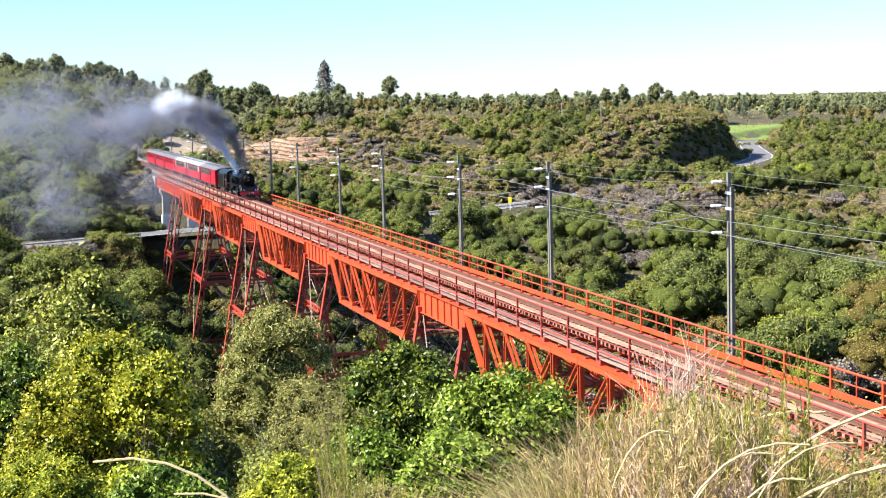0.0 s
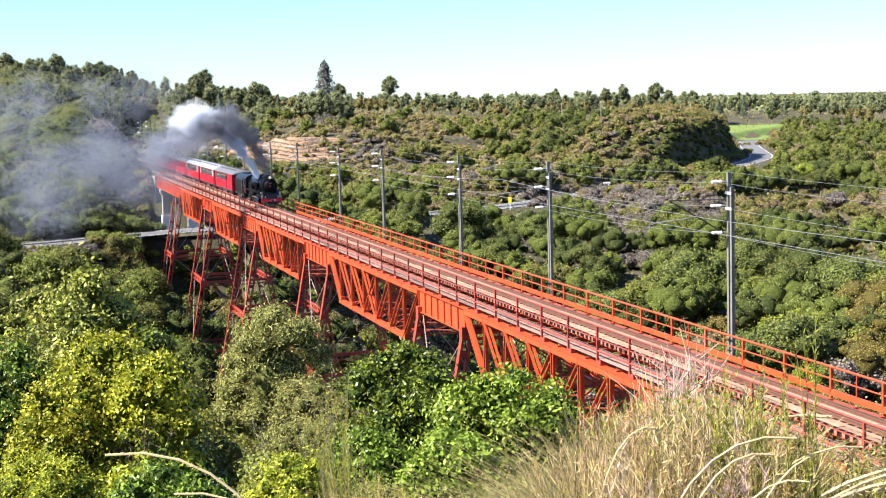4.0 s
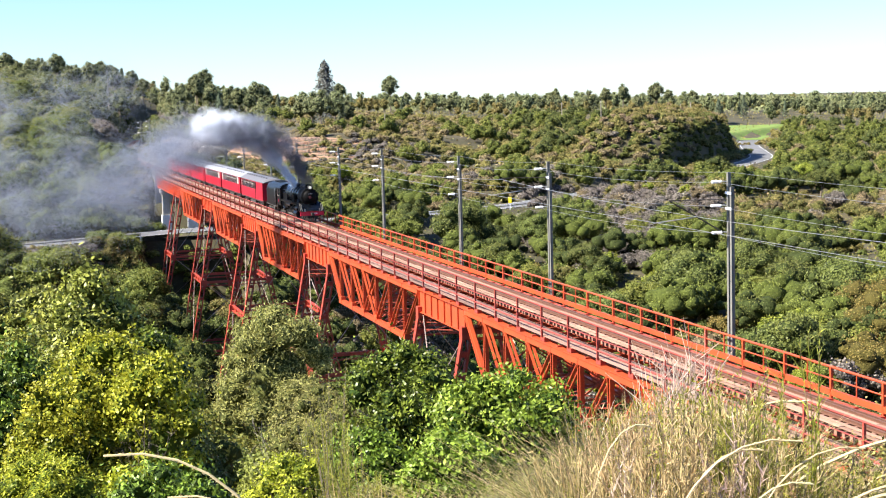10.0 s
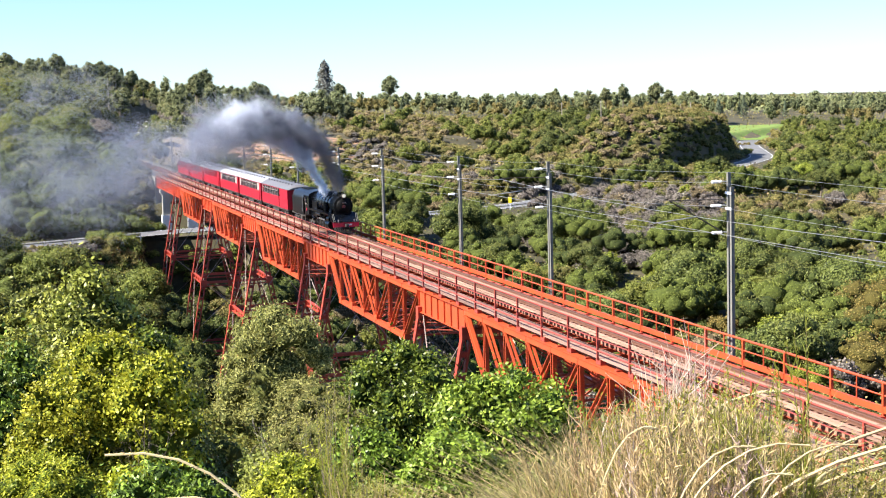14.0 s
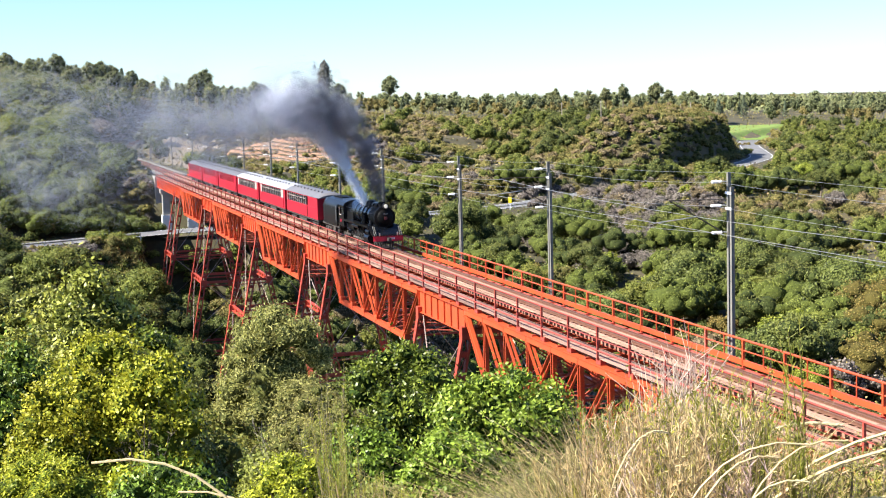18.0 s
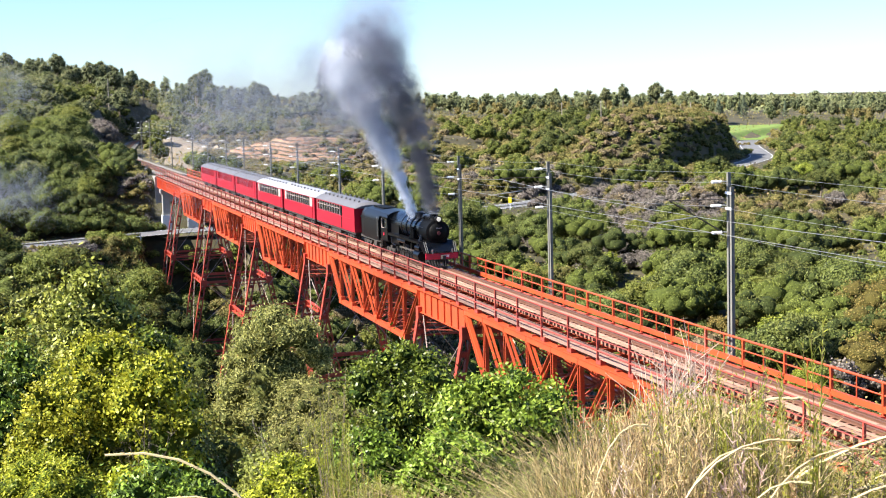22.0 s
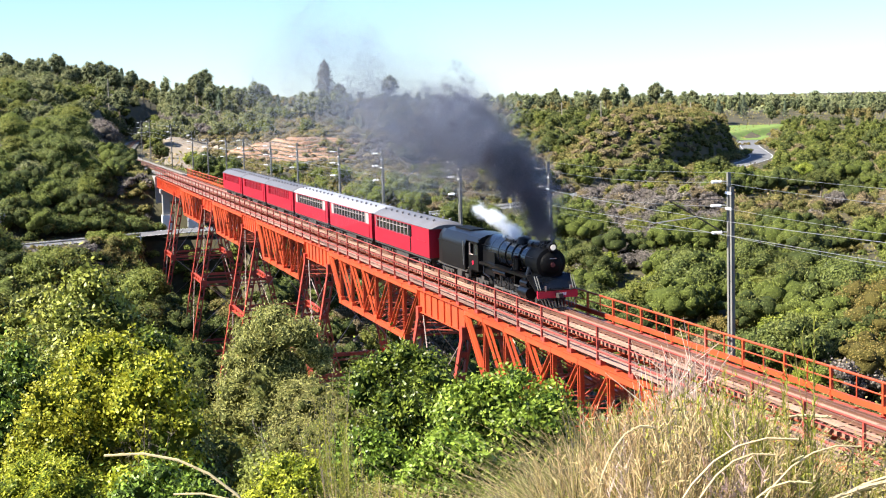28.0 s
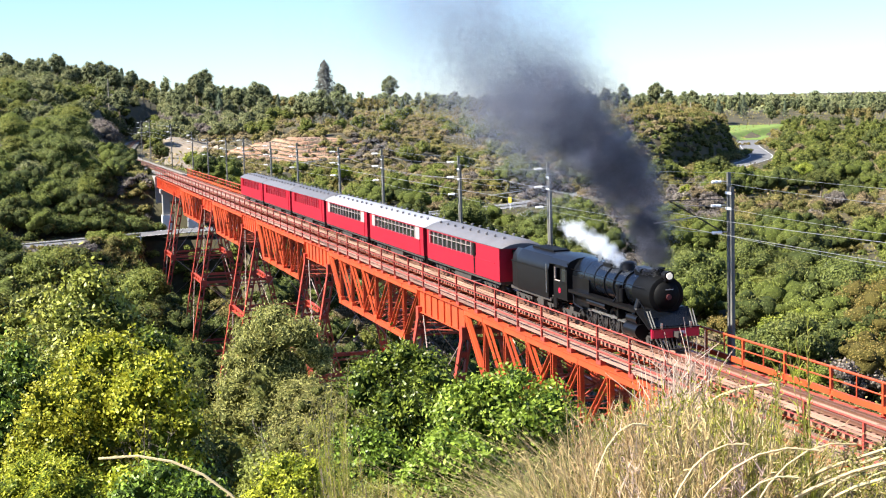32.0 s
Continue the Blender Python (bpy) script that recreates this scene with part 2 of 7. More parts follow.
def solo(name, geo, material, label, category, group="", kind="", smooth=0, at=None):
    ob = new(name, geo if isinstance(geo, bpy.types.Mesh) else geo.mesh(name, material, smooth))
    if at is not None:
        ob.matrix_world = at
    return tagged(ob, label, category, group, kind)


def cards(name, material, centres, normals, size, rng, shape=0.55, fold=0.18, jitter=0.45, corners=4):
    """One mesh of many small leaves round the given centres: folded diamonds, or plain triangles for far-off ones."""
    c = np.asarray(centres, float)
    n = np.asarray(normals, float)
    k = len(c)
    n = n + rng.normal(0, jitter, (k, 3))
    n /= np.linalg.norm(n, axis=1)[:, None] + 1e-9
    t = np.cross(n, rng.normal(0, 1, (k, 3)))
    t /= np.linalg.norm(t, axis=1)[:, None] + 1e-9
    b = np.cross(n, t)
    s = (size * rng.uniform(0.6, 1.35, k))[:, None]
    if corners == 4:
        v = [c - t * s * 0.5, c + b * s * 0.5 * shape - n * s * fold, c + t * s * 0.5, c - b * s * 0.5 * shape - n * s * fold]
    elif corners == 6:
        w, dn = b * s * 0.5 * shape, n * s * fold * 0.7
        v = [c - t * s * 0.5, c - t * s * 0.2 + w - dn, c + t * s * 0.18 + w * 0.9 - dn, c + t * s * 0.5 - dn, c + t * s * 0.18 - w * 0.9 - dn, c - t * s * 0.2 - w - dn]
    else:
        v = [c - t * s * 0.45 + b * s * 0.3, c + t * s * 0.5, c - t * s * 0.2 - b * s * 0.5]
    v = np.stack(v, 1).reshape(-1, 3)
    me = bpy.data.meshes.new(name)
    me.vertices.add(corners * k)
    me.vertices.foreach_set("co", v.ravel())
    me.loops.add(corners * k)
    me.loops.foreach_set("vertex_index", np.arange(corners * k, dtype=np.int32))
    me.polygons.add(k)
    me.polygons.foreach_set("loop_start", np.arange(0, corners * k, corners, dtype=np.int32))
    me.materials.append(material)
    me.update(calc_edges=True)
    return me


def blob_points(blobs, count, rng, fill=0.35, fuzz=0.13):
    """Points near the skin of overlapping ellipsoids (centre, radii), with their outward directions."""
    w = np.array([r[0] * r[1] + r[1] * r[2] + r[0] * r[2] for _, r in blobs])
    pick = rng.choice(len(blobs), count, p=w / w.sum())
    d = rng.normal(0, 1, (count, 3))
    d /= np.linalg.norm(d, axis=1)[:, None]
    d[:, 2] = np.where(d[:, 2] < -0.35, -d[:, 2], d[:, 2])
    rad = 1 - fill * rng.random(count) ** 1.5 + rng.normal(0, fuzz, count)
    c = np.array([b[0] for b in blobs])[pick]
    r = np.array([b[1] for b in blobs])[pick]
    return c + d * r * rad[:, None], d


_bm = bmesh.new()
bmesh.ops.create_icosphere(_bm, subdivisions=1, radius=1.0)
BALL_V = np.array([v.co[:] for v in _bm.verts])
BALL_F = np.array([[v.index for v in f.verts] for f in _bm.faces])
_bm.free()


def lumps(blobs, rng, shrink=0.62, rough=0.2):
    """Uneven solid lobes inside a crown: vertices and triangles."""
    vs, fs = [], []
    for i, (c, r) in enumerate(blobs):
        w = 1 + rng.normal(0, rough, len(BALL_V))
        vs.append(BALL_V * w[:, None] * np.array(r) * shrink + np.array(c))
        fs.append(BALL_F + i * len(BALL_V))
    return np.concatenate(vs), np.concatenate(fs)


def tri_mesh(name, groups):
    """One mesh from several (vertices, triangles, material)."""
    me = bpy.data.meshes.new(name)
    k, V, F, I = 0, [], [], []
    for i, (v, f, m) in enumerate(groups):
        V.append(v), F.append(f + k), I.append(np.full(len(f), i, dtype=np.int32))
        k += len(v)
        me.materials.append(m)
    V, F, I = np.concatenate(V), np.concatenate(F), np.concatenate(I)
    me.vertices.add(len(V))
    me.vertices.foreach_set("co", V.ravel())
    me.loops.add(F.size)
    me.loops.foreach_set("vertex_index", F.ravel().astype(np.int32))
    me.polygons.add(len(F))
    me.polygons.foreach_set("loop_start", np.arange(0, F.size, 3, dtype=np.int32))
    me.polygons.foreach_set("material_index", I)
    me.update(calc_edges=True)
    return me


def leaves(centres, normals, size, rng, shape=0.6, fold=0.18, jitter=0.4, corners=3):
    """Vertices and triangles of many small leaves."""
    me = cards("leaf", BARK, centres, normals, size, rng, shape, fold, jitter, corners)
    v = np.empty(3 * len(me.vertices))
    me.vertices.foreach_get("co", v)
    q = np.empty(len(me.loops), dtype=np.int32)
    me.loops.foreach_get("vertex_index", q)
    q = q.reshape(len(me.polygons), -1)
    bpy.data.meshes.remove(me)
    if q.shape[1] == 4:
        q = np.concatenate([q[:, [0, 1, 2]], q[:, [0, 2, 3]]])
    elif q.shape[1] == 6:
        q = np.concatenate([q[:, [0, 1, 5]], q[:, [1, 2, 5]], q[:, [2, 4, 5]], q[:, [2, 3, 4]]])
    return v.reshape(-1, 3), q


# ---- lie of the land ----
FWD, RGT = (-0.9585, 0.285), (0.285, 0.9585)
def to_ne(x, y):
    return (x - EYE[0]) * FWD[0] + (y - EYE[1]) * FWD[1], (x - EYE[0]) * RGT[0] + (y - EYE[1]) * RGT[1]
def to_xy(n, e):
    return EYE[0] + n * FWD[0] + e * RGT[0], EYE[1] + n * FWD[1] + e * RGT[1]


REACH = [0, 5, 10, 25, 40, 60, 90, 130, 180, 225, 250, 264, 300, 360, 395, 450, 600, 700, 900, 1500, 4000]
PROFILES = ((-0.32, [10.5, 9.5, 8.4, 5, 0.5, -5, -9.5, -13, -13, -11, -9.4, -1.5, 2.5, 8, 11, 17, 25, 27, 28, 28, 28]),
            (-0.16, [10.5, 9.5, 8.4, 5, 0, -7, -14, -21, -25, -23, -9.6, -8, -4, -1.5, -1, 0.5, 10, 14, 16, 16, 16]),
            (-0.135, [10.5, 9.6, 8.5, 5.2, 0.5, -7.5, -15, -22, -26, -23.5, -10.5, -9.4, -6.5, -4.6, 1.6, 2.6, 6, 9, 10, 10, 10]),
            (-0.08, [10.5, 9.6, 8.6, 5.4, 1, -8, -16.5, -22, -24, -17.5, -11.5, -10.8, -9.3, -5.2, 1.6, 3.2, 6.0, 7, 7, 7, 7]),
            (0.06, [10.5, 9.8, 9.0, 6.2, 2, -8, -17, -20, -17, -14, -12.5, -11.5, -9.8, -7, -5, -2, 1, 2, 3, 3, 3]),
            (0.30, [10.45, 10.3, 9.5, 5.0, 0, -8, -14, -15.5, -14.5, -13, -12, -11.5, -10.5, -10, -9.8, -9.7, -8, -6, -3, 0, 0]))
ROAD = [to_xy(n, e) for n, e in ((215, -130), (226, -92), (232, -70), (241, -59), (253, -46), (268, -20), (279, -1.5), (289, 10.7), (302, 20.4), (326, 34), (365, 55), (410, 78), (470, 102), (521, 112), (580, 122), (650, 138), (720, 175))]
TRACK = [(-281, 0), (-300, 0), (-340, 0), (-380, 0.5), (-454, 6.0), (-520, 13), (-565, 19.2), (-610, 28), (-648, 40.8), (-720, 76), (-800, 130)]


def along(line, step):
    """Evenly spaced points on a smooth line through the given points, with headings."""
    p = [Vector((*q, 0)) for q in line]
    out = []
    for i in range(len(p) - 1):
        a, b, c, d = p[max(i - 1, 0)], p[i], p[i + 1], p[min(i + 2, len(p) - 1)]
        k = max(2, int((c - b).length / step))
        for j in range(k):
            t = j / k
            out.append(0.5 * ((2 * b) + (c - a) * t + (2 * a - 5 * b + 4 * c - d) * t * t + (3 * b - a - 3 * c + d) * t ** 3))
    return out + [p[-1]]


ROAD_LINE, TRACK_LINE = along(ROAD, 4.0), along(TRACK, 4.0)
_ROAD_XY, _TRACK_XY = np.array([p[:2] for p in ROAD_LINE]), np.array([p[:2] for p in TRACK_LINE])
ROAD_Z, TRACK_Z = -9.3, -0.75


def nearest(xy, line):
    out = np.full(len(xy), 1e9)
    for k in range(0, len(xy), 4000):
        d = xy[k:k + 4000, None, :] - line[None, :, :]
        out[k:k + 4000] = np.sqrt((d ** 2).sum(2)).min(1)
    return out


def smoothstep(a, b, x):
    t = np.clip((x - a) / (b - a), 0, 1)
    return t * t * (3 - 2 * t)


def ground(x, y):
    """Height of the land, for arrays or numbers."""
    x, y = np.atleast_1d(np.asarray(x, float)), np.atleast_1d(np.asarray(y, float))
    n, e = to_ne(x, y)
    r = np.hypot(n, e)
    u = np.clip(np.where(n > 0, e / np.maximum(n, 1), np.sign(e) * 0.31), -0.32, 0.30)
    u = np.clip(u, -0.32, 0.30)
    cols = np.array([np.interp(r, REACH, z) for _, z in PROFILES])
    us = [p[0] for p in PROFILES]
    z = np.zeros_like(r)
    for i in range(len(us) - 1):
        t = smoothstep(us[i], us[i + 1], u)
        inside = (u >= us[i]) & (u <= us[i + 1])
        z = np.where(inside, cols[i] * (1 - t) + cols[i + 1] * t, z)
    z = np.where(n > 0, z, 10.5 + (z - 10.5) * np.clip(1 + n / 30, 0, 1))
    amp = np.clip((r - 12) / 120, 0, 1) * (1 - 0.75 * smoothstep(430, 640, r))
    z = z + amp * (1.1 * np.sin(x * 0.071 + 1.3) * np.sin(y * 0.083) + 0.6 * np.sin(x * 0.19 + y * 0.13) + 0.5 * np.sin(y * 0.23 - x * 0.11))
    # the bush-covered knoll beside the far road
    mid = 54 + (n - 400) * 0.33
    z = z + 9.5 * np.exp(-((e - mid) / 15) ** 8) * smoothstep(375, 410, n) * (1 - smoothstep(490, 520, n))
    # the hollow through which the far bend of the road shows
    gap = smoothstep(0.192, 0.202, u) * (1 - smoothstep(0.228, 0.24, u)) * smoothstep(300, 340, n) * (1 - smoothstep(560, 600, n))
    z = z * (1 - gap) + np.minimum(z, -11.2) * gap
    # the level paddock beyond the far bend
    pad = smoothstep(0.184, 0.19, u) * (1 - smoothstep(0.236, 0.244, u)) * smoothstep(625, 640, n) * (1 - smoothstep(765, 795, n))
    z = z * (1 - pad) + (-6.9 + (n - 640) * 0.0117) * pad
    # the bank that carries the near end of the viaduct
    bank = smoothstep(-78, -52, x) * (1 - smoothstep(5, 16, np.abs(y)))
    z = z * (1 - bank) + np.minimum(np.maximum(z, -4.6), 1) * bank
    xy = np.stack([x, y], 1)
    dt, dr = nearest(xy, _TRACK_XY), nearest(xy, _ROAD_XY)
    w = 1 - smoothstep(4.0, 13, dt)
    z = z * (1 - w) + TRACK_Z * w
    w = 1 - smoothstep(6.0, 12, dr)
    z = z * (1 - w) + (ROAD_Z - 0.12) * w
    under = (1 - smoothstep(9, 18, np.abs(y))) * smoothstep(-278.5, -274, x) * (1 - smoothstep(-60, -50, x))
    z = np.where(under > 0.01, np.minimum(z, z * (1 - under) + np.minimum(z, np.where(x < -240, -10.6, -4.0)) * under), z)
    # the cliff below the road, in which the first tower stands
    pit = smoothstep(-251.6, -247.4, x) * (1 - smoothstep(-236, -228, x)) * (1 - smoothstep(7.4, 10.0, np.abs(y)))
    return z * (1 - pit) + np.minimum(z, -25.0) * pit


def gz(x, y):
    return float(ground(x, y)[0])


def build_ground():
    radii = [0.0] + list(np.geomspace(1.2, 100, 70)) + list(np.arange(103, 520, 3.2)) + list(np.geomspace(525, 4500, 44))
    az = np.concatenate([np.linspace(-24, 24, 220), np.linspace(26, 334, 90)])
    v = []
    for r in radii[1:]:
        a = np.radians(az)
        n, e = r * np.cos(a), r * np.sin(a)
        x, y = to_xy(n, e)
        v.append(np.stack([x, y, ground(x, y)], 1))
    v = np.concatenate(v)
    m = len(az)
    g = Geo()
    g.v = [tuple(p) for p in v] + [(EYE[0], EYE[1], 10.5)]
    for i in range(len(radii) - 2):
        for j in range(m):
            j2 = (j + 1) % m
            g.f.append((i * m + j, (i + 1) * m + j, (i + 1) * m + j2, i * m + j2))
    for j in range(m):
        g.f.append((len(v), j, (j + 1) % m))
    ob = solo("ground", g, GROUND, "bush-covered gorge sides and plateau of dark earth", "ground", kind="structure", smooth=180)
    return ob


build_ground()


def ribbon(line, offs0, offs1, z, step=1):
    """A strip beside a line on the plan, between two offsets."""
    g = Geo()
    for i in range(0, len(line), step):
        d = (line[min(i + 1, len(line) - 1)] - line[max(i - 1, 0)]).normalized()
        s = Vector((-d.y, d.x, 0))
        for o in (offs0, offs1):
            p = line[i] + s * o
            g.v.append((p.x, p.y, z))
    for i in range(len(g.v) // 2 - 1):
        g.f.append((2 * i, 2 * i + 1, 2 * i + 3, 2 * i + 2))
    return g


solo("road", ribbon(ROAD_LINE, -3.9, 3.9, ROAD_Z), ASPHALT, "grey two-lane asphalt highway winding through the bush", "road", kind="structure")
# ---- viaduct ----
ROD_PALE = mat("pale_weathered_rod", (0.34, 0.26, 0.22), 0.6, 0.2, 0.2, 2, 14, 0.05, (0.35, 0.12, 0.06), 0.8)
PLANK_PALE = mat("sun_bleached_planks", (0.31, 0.175, 0.12), 0.85, 0, 0.25, 0.7, 10, 0.3, (0.20, 0.10, 0.065), 0.7, rand=0.35, stretch=(0.25, 2, 2))
TRUSSES = ((-237.8, -211.5), (-200.9, -174.9), (-164.4, -137.0), (-126.2, -97.4), (-86.7, -60.2))
TOWERS = ((-211.5, -200.9), (-174.9, -164.4), (-137.0, -126.2), (-97.4, -86.7))
SIDE, CHORD_TOP, DEPTH = 2.8, -0.9, 3.92
NEAR_END, FAR_END = -38.0, -277.0
viaduct = thing("railway_viaduct", "tall orange-painted steel trestle viaduct with a timber deck", "viaduct", at=pose(0, 0, 0))


def laced(g, p, q, w, d, up, bar=0.05, pitch=0.7):
    """A built-up strut: two flanges w apart joined by zigzag lacing."""
    p, q, up = Vector(p), Vector(q), Vector(up)
    ax = (q - p).normalized()
    s = ax.cross(up).normalized() * w / 2
    g.beam(p + s, q + s, bar * 1.4, d, up)
    g.beam(p - s, q - s, bar * 1.4, d, up)
    k = max(2, int((q - p).length / pitch))
    for i in range(k):
        a, b = p.lerp(q, i / k), p.lerp(q, (i + 1) / k)
        sg = 1 if i % 2 else -1
        g.beam(a + sg * s, b - sg * s, bar, d * 0.25, up)


def truss(x0, x1, parent):
    """One deck-truss span: each chord, post and diagonal of both sides is a part of its own."""
    span = thing_part("truss_span", parent)
    k = 7
    xs = [x0 + (x1 - x0) * i / k for i in range(k + 1)]
    top, bot = CHORD_TOP - 0.2, CHORD_TOP - DEPTH
    for y in (-SIDE, SIDE):
        g = Geo().box(x0, x1, y - 0.18, y + 0.18, top - 0.14, top + 0.2)
        g.box(x0, x1, y - 0.24, y + 0.24, top + 0.2, top + 0.235)
        for x in xs:
            g.box(x - 0.03, x + 0.03, y - 0.2, y + 0.2, top - 0.3, top + 0.2)
        part("top_chord", g, ORANGE, span)
        g = Geo().box(xs[1] - 0.35, xs[-2] + 0.35, y - 0.17, y + 0.17, bot - 0.17, bot + 0.17)
        for x in xs[1:-1]:
            g.box(x - 0.45, x + 0.45, y - 0.19, y + 0.19, bot - 0.14, bot + 0.42)
        part("bottom_chord", g, ORANGE, span)
        for x in xs[1:-1]:
            g = Geo()
            laced(g, (x, y, top - 0.1), (x, y, bot), 0.3, 0.24, (0, 1, 0))
            part("truss_post", g, ORANGE, span)
        for i in range(k):
            a, b = (xs[i], xs[i + 1]) if i < k / 2 - 0.5 else (xs[i + 1], xs[i])
            if abs(i - (k - 1) / 2) < 0.1:
                pair = ((xs[i], xs[i + 1]), (xs[i + 1], xs[i]))
            else:
                pair = ((a, b),)
            for a, b in pair:
                g = Geo()
                for o in (-0.13, 0.13):
                    g.beam((a, y + o, top - 0.05), (b, y + o, bot), 0.05, 0.2 if i in (0, k - 1) else 0.15, (0, 1, 0))
                if i in (0, k - 1):
                    laced(g, (a, y, top - 0.05), (b, y, bot), 0.2, 0.24, (0, 1, 0))
                part("truss_diagonal", g, ORANGE, span)
    for x in xs[1:-1]:
        g = Geo().beam((x, -SIDE, top), (x, SIDE, bot), 0.09, 0.09)
        g.beam((x, -SIDE, bot), (x, SIDE, top), 0.09, 0.09).beam((x, -SIDE, bot), (x, SIDE, bot), 0.12, 0.14)
        part("sway_brace", g, ORANGE_DARKER, span)
    for i in range(1, k - 1):
        g = Geo().beam((xs[i], -SIDE, bot), (xs[i + 1], SIDE, bot), 0.1, 0.06).beam((xs[i], SIDE, bot), (xs[i + 1], -SIDE, bot), 0.1, 0.06)
        part("lower_lateral", g, ORANGE_DARKER, span)


def thing_part(name, parent):
    ob = new(name)
    ob.empty_display_size = 0.2
    ob.parent = parent
    return ob


def girder(x0, x1, parent, depth=1.5):
    """A short plate-girder span with stiffeners over a tower."""
    sp = thing_part("girder_span", parent)
    top = CHORD_TOP
    for y in (-SIDE, SIDE):
        g = Geo().box(x0, x1, y - 0.02, y + 0.02, top - depth, top)
        g.box(x0, x1, y - 0.22, y + 0.22, top, top + 0.035).box(x0, x1, y - 0.2, y + 0.2, top - depth - 0.035, top - depth)
        k = max(3, int((x1 - x0) / 1.5))
        for i in range(k + 1):
            x = x0 + 0.06 + (x1 - x0 - 0.12) * i / k
            g.box(x - 0.03, x + 0.03, y - 0.12, y + 0.12, top - depth, top)
        part("plate_girder", g, ORANGE, sp)
    g = Geo()
    k = max(2, int((x1 - x0) / 3.5))
    for i in range(k + 1):
        x = x0 + 0.3 + (x1 - x0 - 0.6) * i / k
        g.beam((x, -SIDE, top - 0.3), (x, SIDE, top - depth), 0.1, 0.1).beam((x, SIDE, top - 0.3), (x, -SIDE, top - depth), 0.1, 0.1)
    part("cross_frame", g, ORANGE_DARKER, sp)


def tower(x0, x1, parent):
    """A trestle tower: laced legs that spread downwards, struts every ten metres, crossed rods between."""
    tw = thing_part("trestle_tower", parent)
    z_top = CHORD_TOP - 1.5
    low = min(gz(x, s * 7.0) for x in (x0, x1) for s in (-1, 1)) - 0.6
    lean = 1 / 5.2
    def at(x, s, z):
        return Vector((x, s * (SIDE - 0.1 + (z_top - z) * lean), z))
    levels = [z_top - 9.6 * i for i in range(int((z_top - low) / 9.6) + 1)]
    for x in (x0, x1):
        for s in (-1, 1):
            g = Geo()
            p, q = at(x, s, z_top + 0.1), at(x, s, low)
            side = Vector((0, 1, 0))
            for o in (-0.27, 0.27):
                g.beam(p + side * o, q + side * o, 0.13, 0.5, (1, 0, 0))
            k = int((q - p).length / 1.5)
            for i in range(k + 1):
                c = p.lerp(q, i / k)
                g.box(c.x - 0.22, c.x + 0.22, c.y - 0.26, c.y + 0.26, c.z - 0.17, c.z + 0.17)
            for i in range(k):
                a, b = p.lerp(q, i / k), p.lerp(q, (i + 1) / k)
                g.beam(a + side * (0.25 if i % 2 else -0.25), b - side * (0.25 if i % 2 else -0.25), 0.07, 0.05)
            for z in levels:
                c = at(x, s, z)
                g.box(c.x - 0.3, c.x + 0.3, c.y - 0.42, c.y + 0.42, c.z - 0.45, c.z + 0.35)
            part("tower_leg", g, TOWER_RED_SHADED, tw)
            b = Geo().box(q.x - 1.1, q.x + 1.1, q.y - 1.1, q.y + 1.1, low - 2.5, low + 0.3)
            part("footing", b, CONCRETE, tw, "mossy grey concrete footing")
        for z in levels:
            a, b = at(x, -1, z), at(x, 1, z)
            g = Geo()
            laced(g, a, b, 0.45, 0.3, (0, 0, 1))
            laced(g, a + Vector((0, 0, -0.5)), b + Vector((0, 0, -0.5)), 0.45, 0.1, (0, 0, 1))
            part("cross_strut", g, TOWER_RED_SHADED, tw)
        for za, zb in zip(levels, levels[1:] + [low]):
            for s in (-1, 1):
                g = Geo().tube([at(x, s, za), at(x, -s, zb)], 0.034, 5)
                part("bracing_rod", g, ROD_PALE, tw)
    for s in (-1, 1):
        for z in levels[1:]:
            g = Geo()
            laced(g, at(x0, s, z), at(x1, s, z), 0.6, 0.35, (0, 1, 0), 0.07, 1.0)
            part("side_strut", g, TOWER_RED_SHADED, tw)
        for za, zb in zip(levels, levels[1:] + [low]):
            for a, b in ((x0, x1), (x1, x0)):
                g = Geo().tube([at(a, s, za), at(b, s, zb)], 0.034, 5)
                part("bracing_rod", g, ROD_PALE, tw)


for x0, x1 in TRUSSES:
    truss(x0, x1, viaduct)
for x0, x1 in TOWERS:
    girder(x0, x1, viaduct)
    tower(x0 + 0.3, x1 - 0.3, viaduct)
girder(FAR_END, -237.8, viaduct, 1.65)
girder(-60.2, NEAR_END, viaduct, 1.35)
tower(-247.0, -238.2, viaduct)

# concrete at both ends
g = Geo().box(-281, -276.2, -3.2, 3.2, -9, -0.7)
solo("abutment", g, CONCRETE, "weathered grey concrete abutment under the viaduct's far end", "abutment", kind="structure")
pier = thing("concrete_pier", "concrete pier with a whitewashed base beside the road", "pier", at=pose(-267, 0, 0))
part("pier_cap", Geo().box(-1.0, 1.0, -3.3, 3.3, -3.3, -2.55).box(-0.8, 0.8, -3.0, 3.0, -3.6, -3.3), CONCRETE, pier)
for y in (-2.3, 2.3):
    part("pier_column", Geo().box(-0.75, 0.75, y - 0.65, y + 0.65, -7.2, -3.6), CONCRETE, pier)
    part("pier_base", Geo().box(-0.95, 0.95, y - 0.85, y + 0.85, -12, -7.2), WHITE_CONC, pier, "whitewashed concrete base")
g = Geo().box(NEAR_END - 2.5, NEAR_END + 6, -4, 4, -8, -0.45).box(NEAR_END + 4, -22, -3.4, 3.4, -8, -0.6)
solo("abutment", g, CONCRETE, "weathered concrete abutment under the viaduct's near end", "abutment", kind="structure")

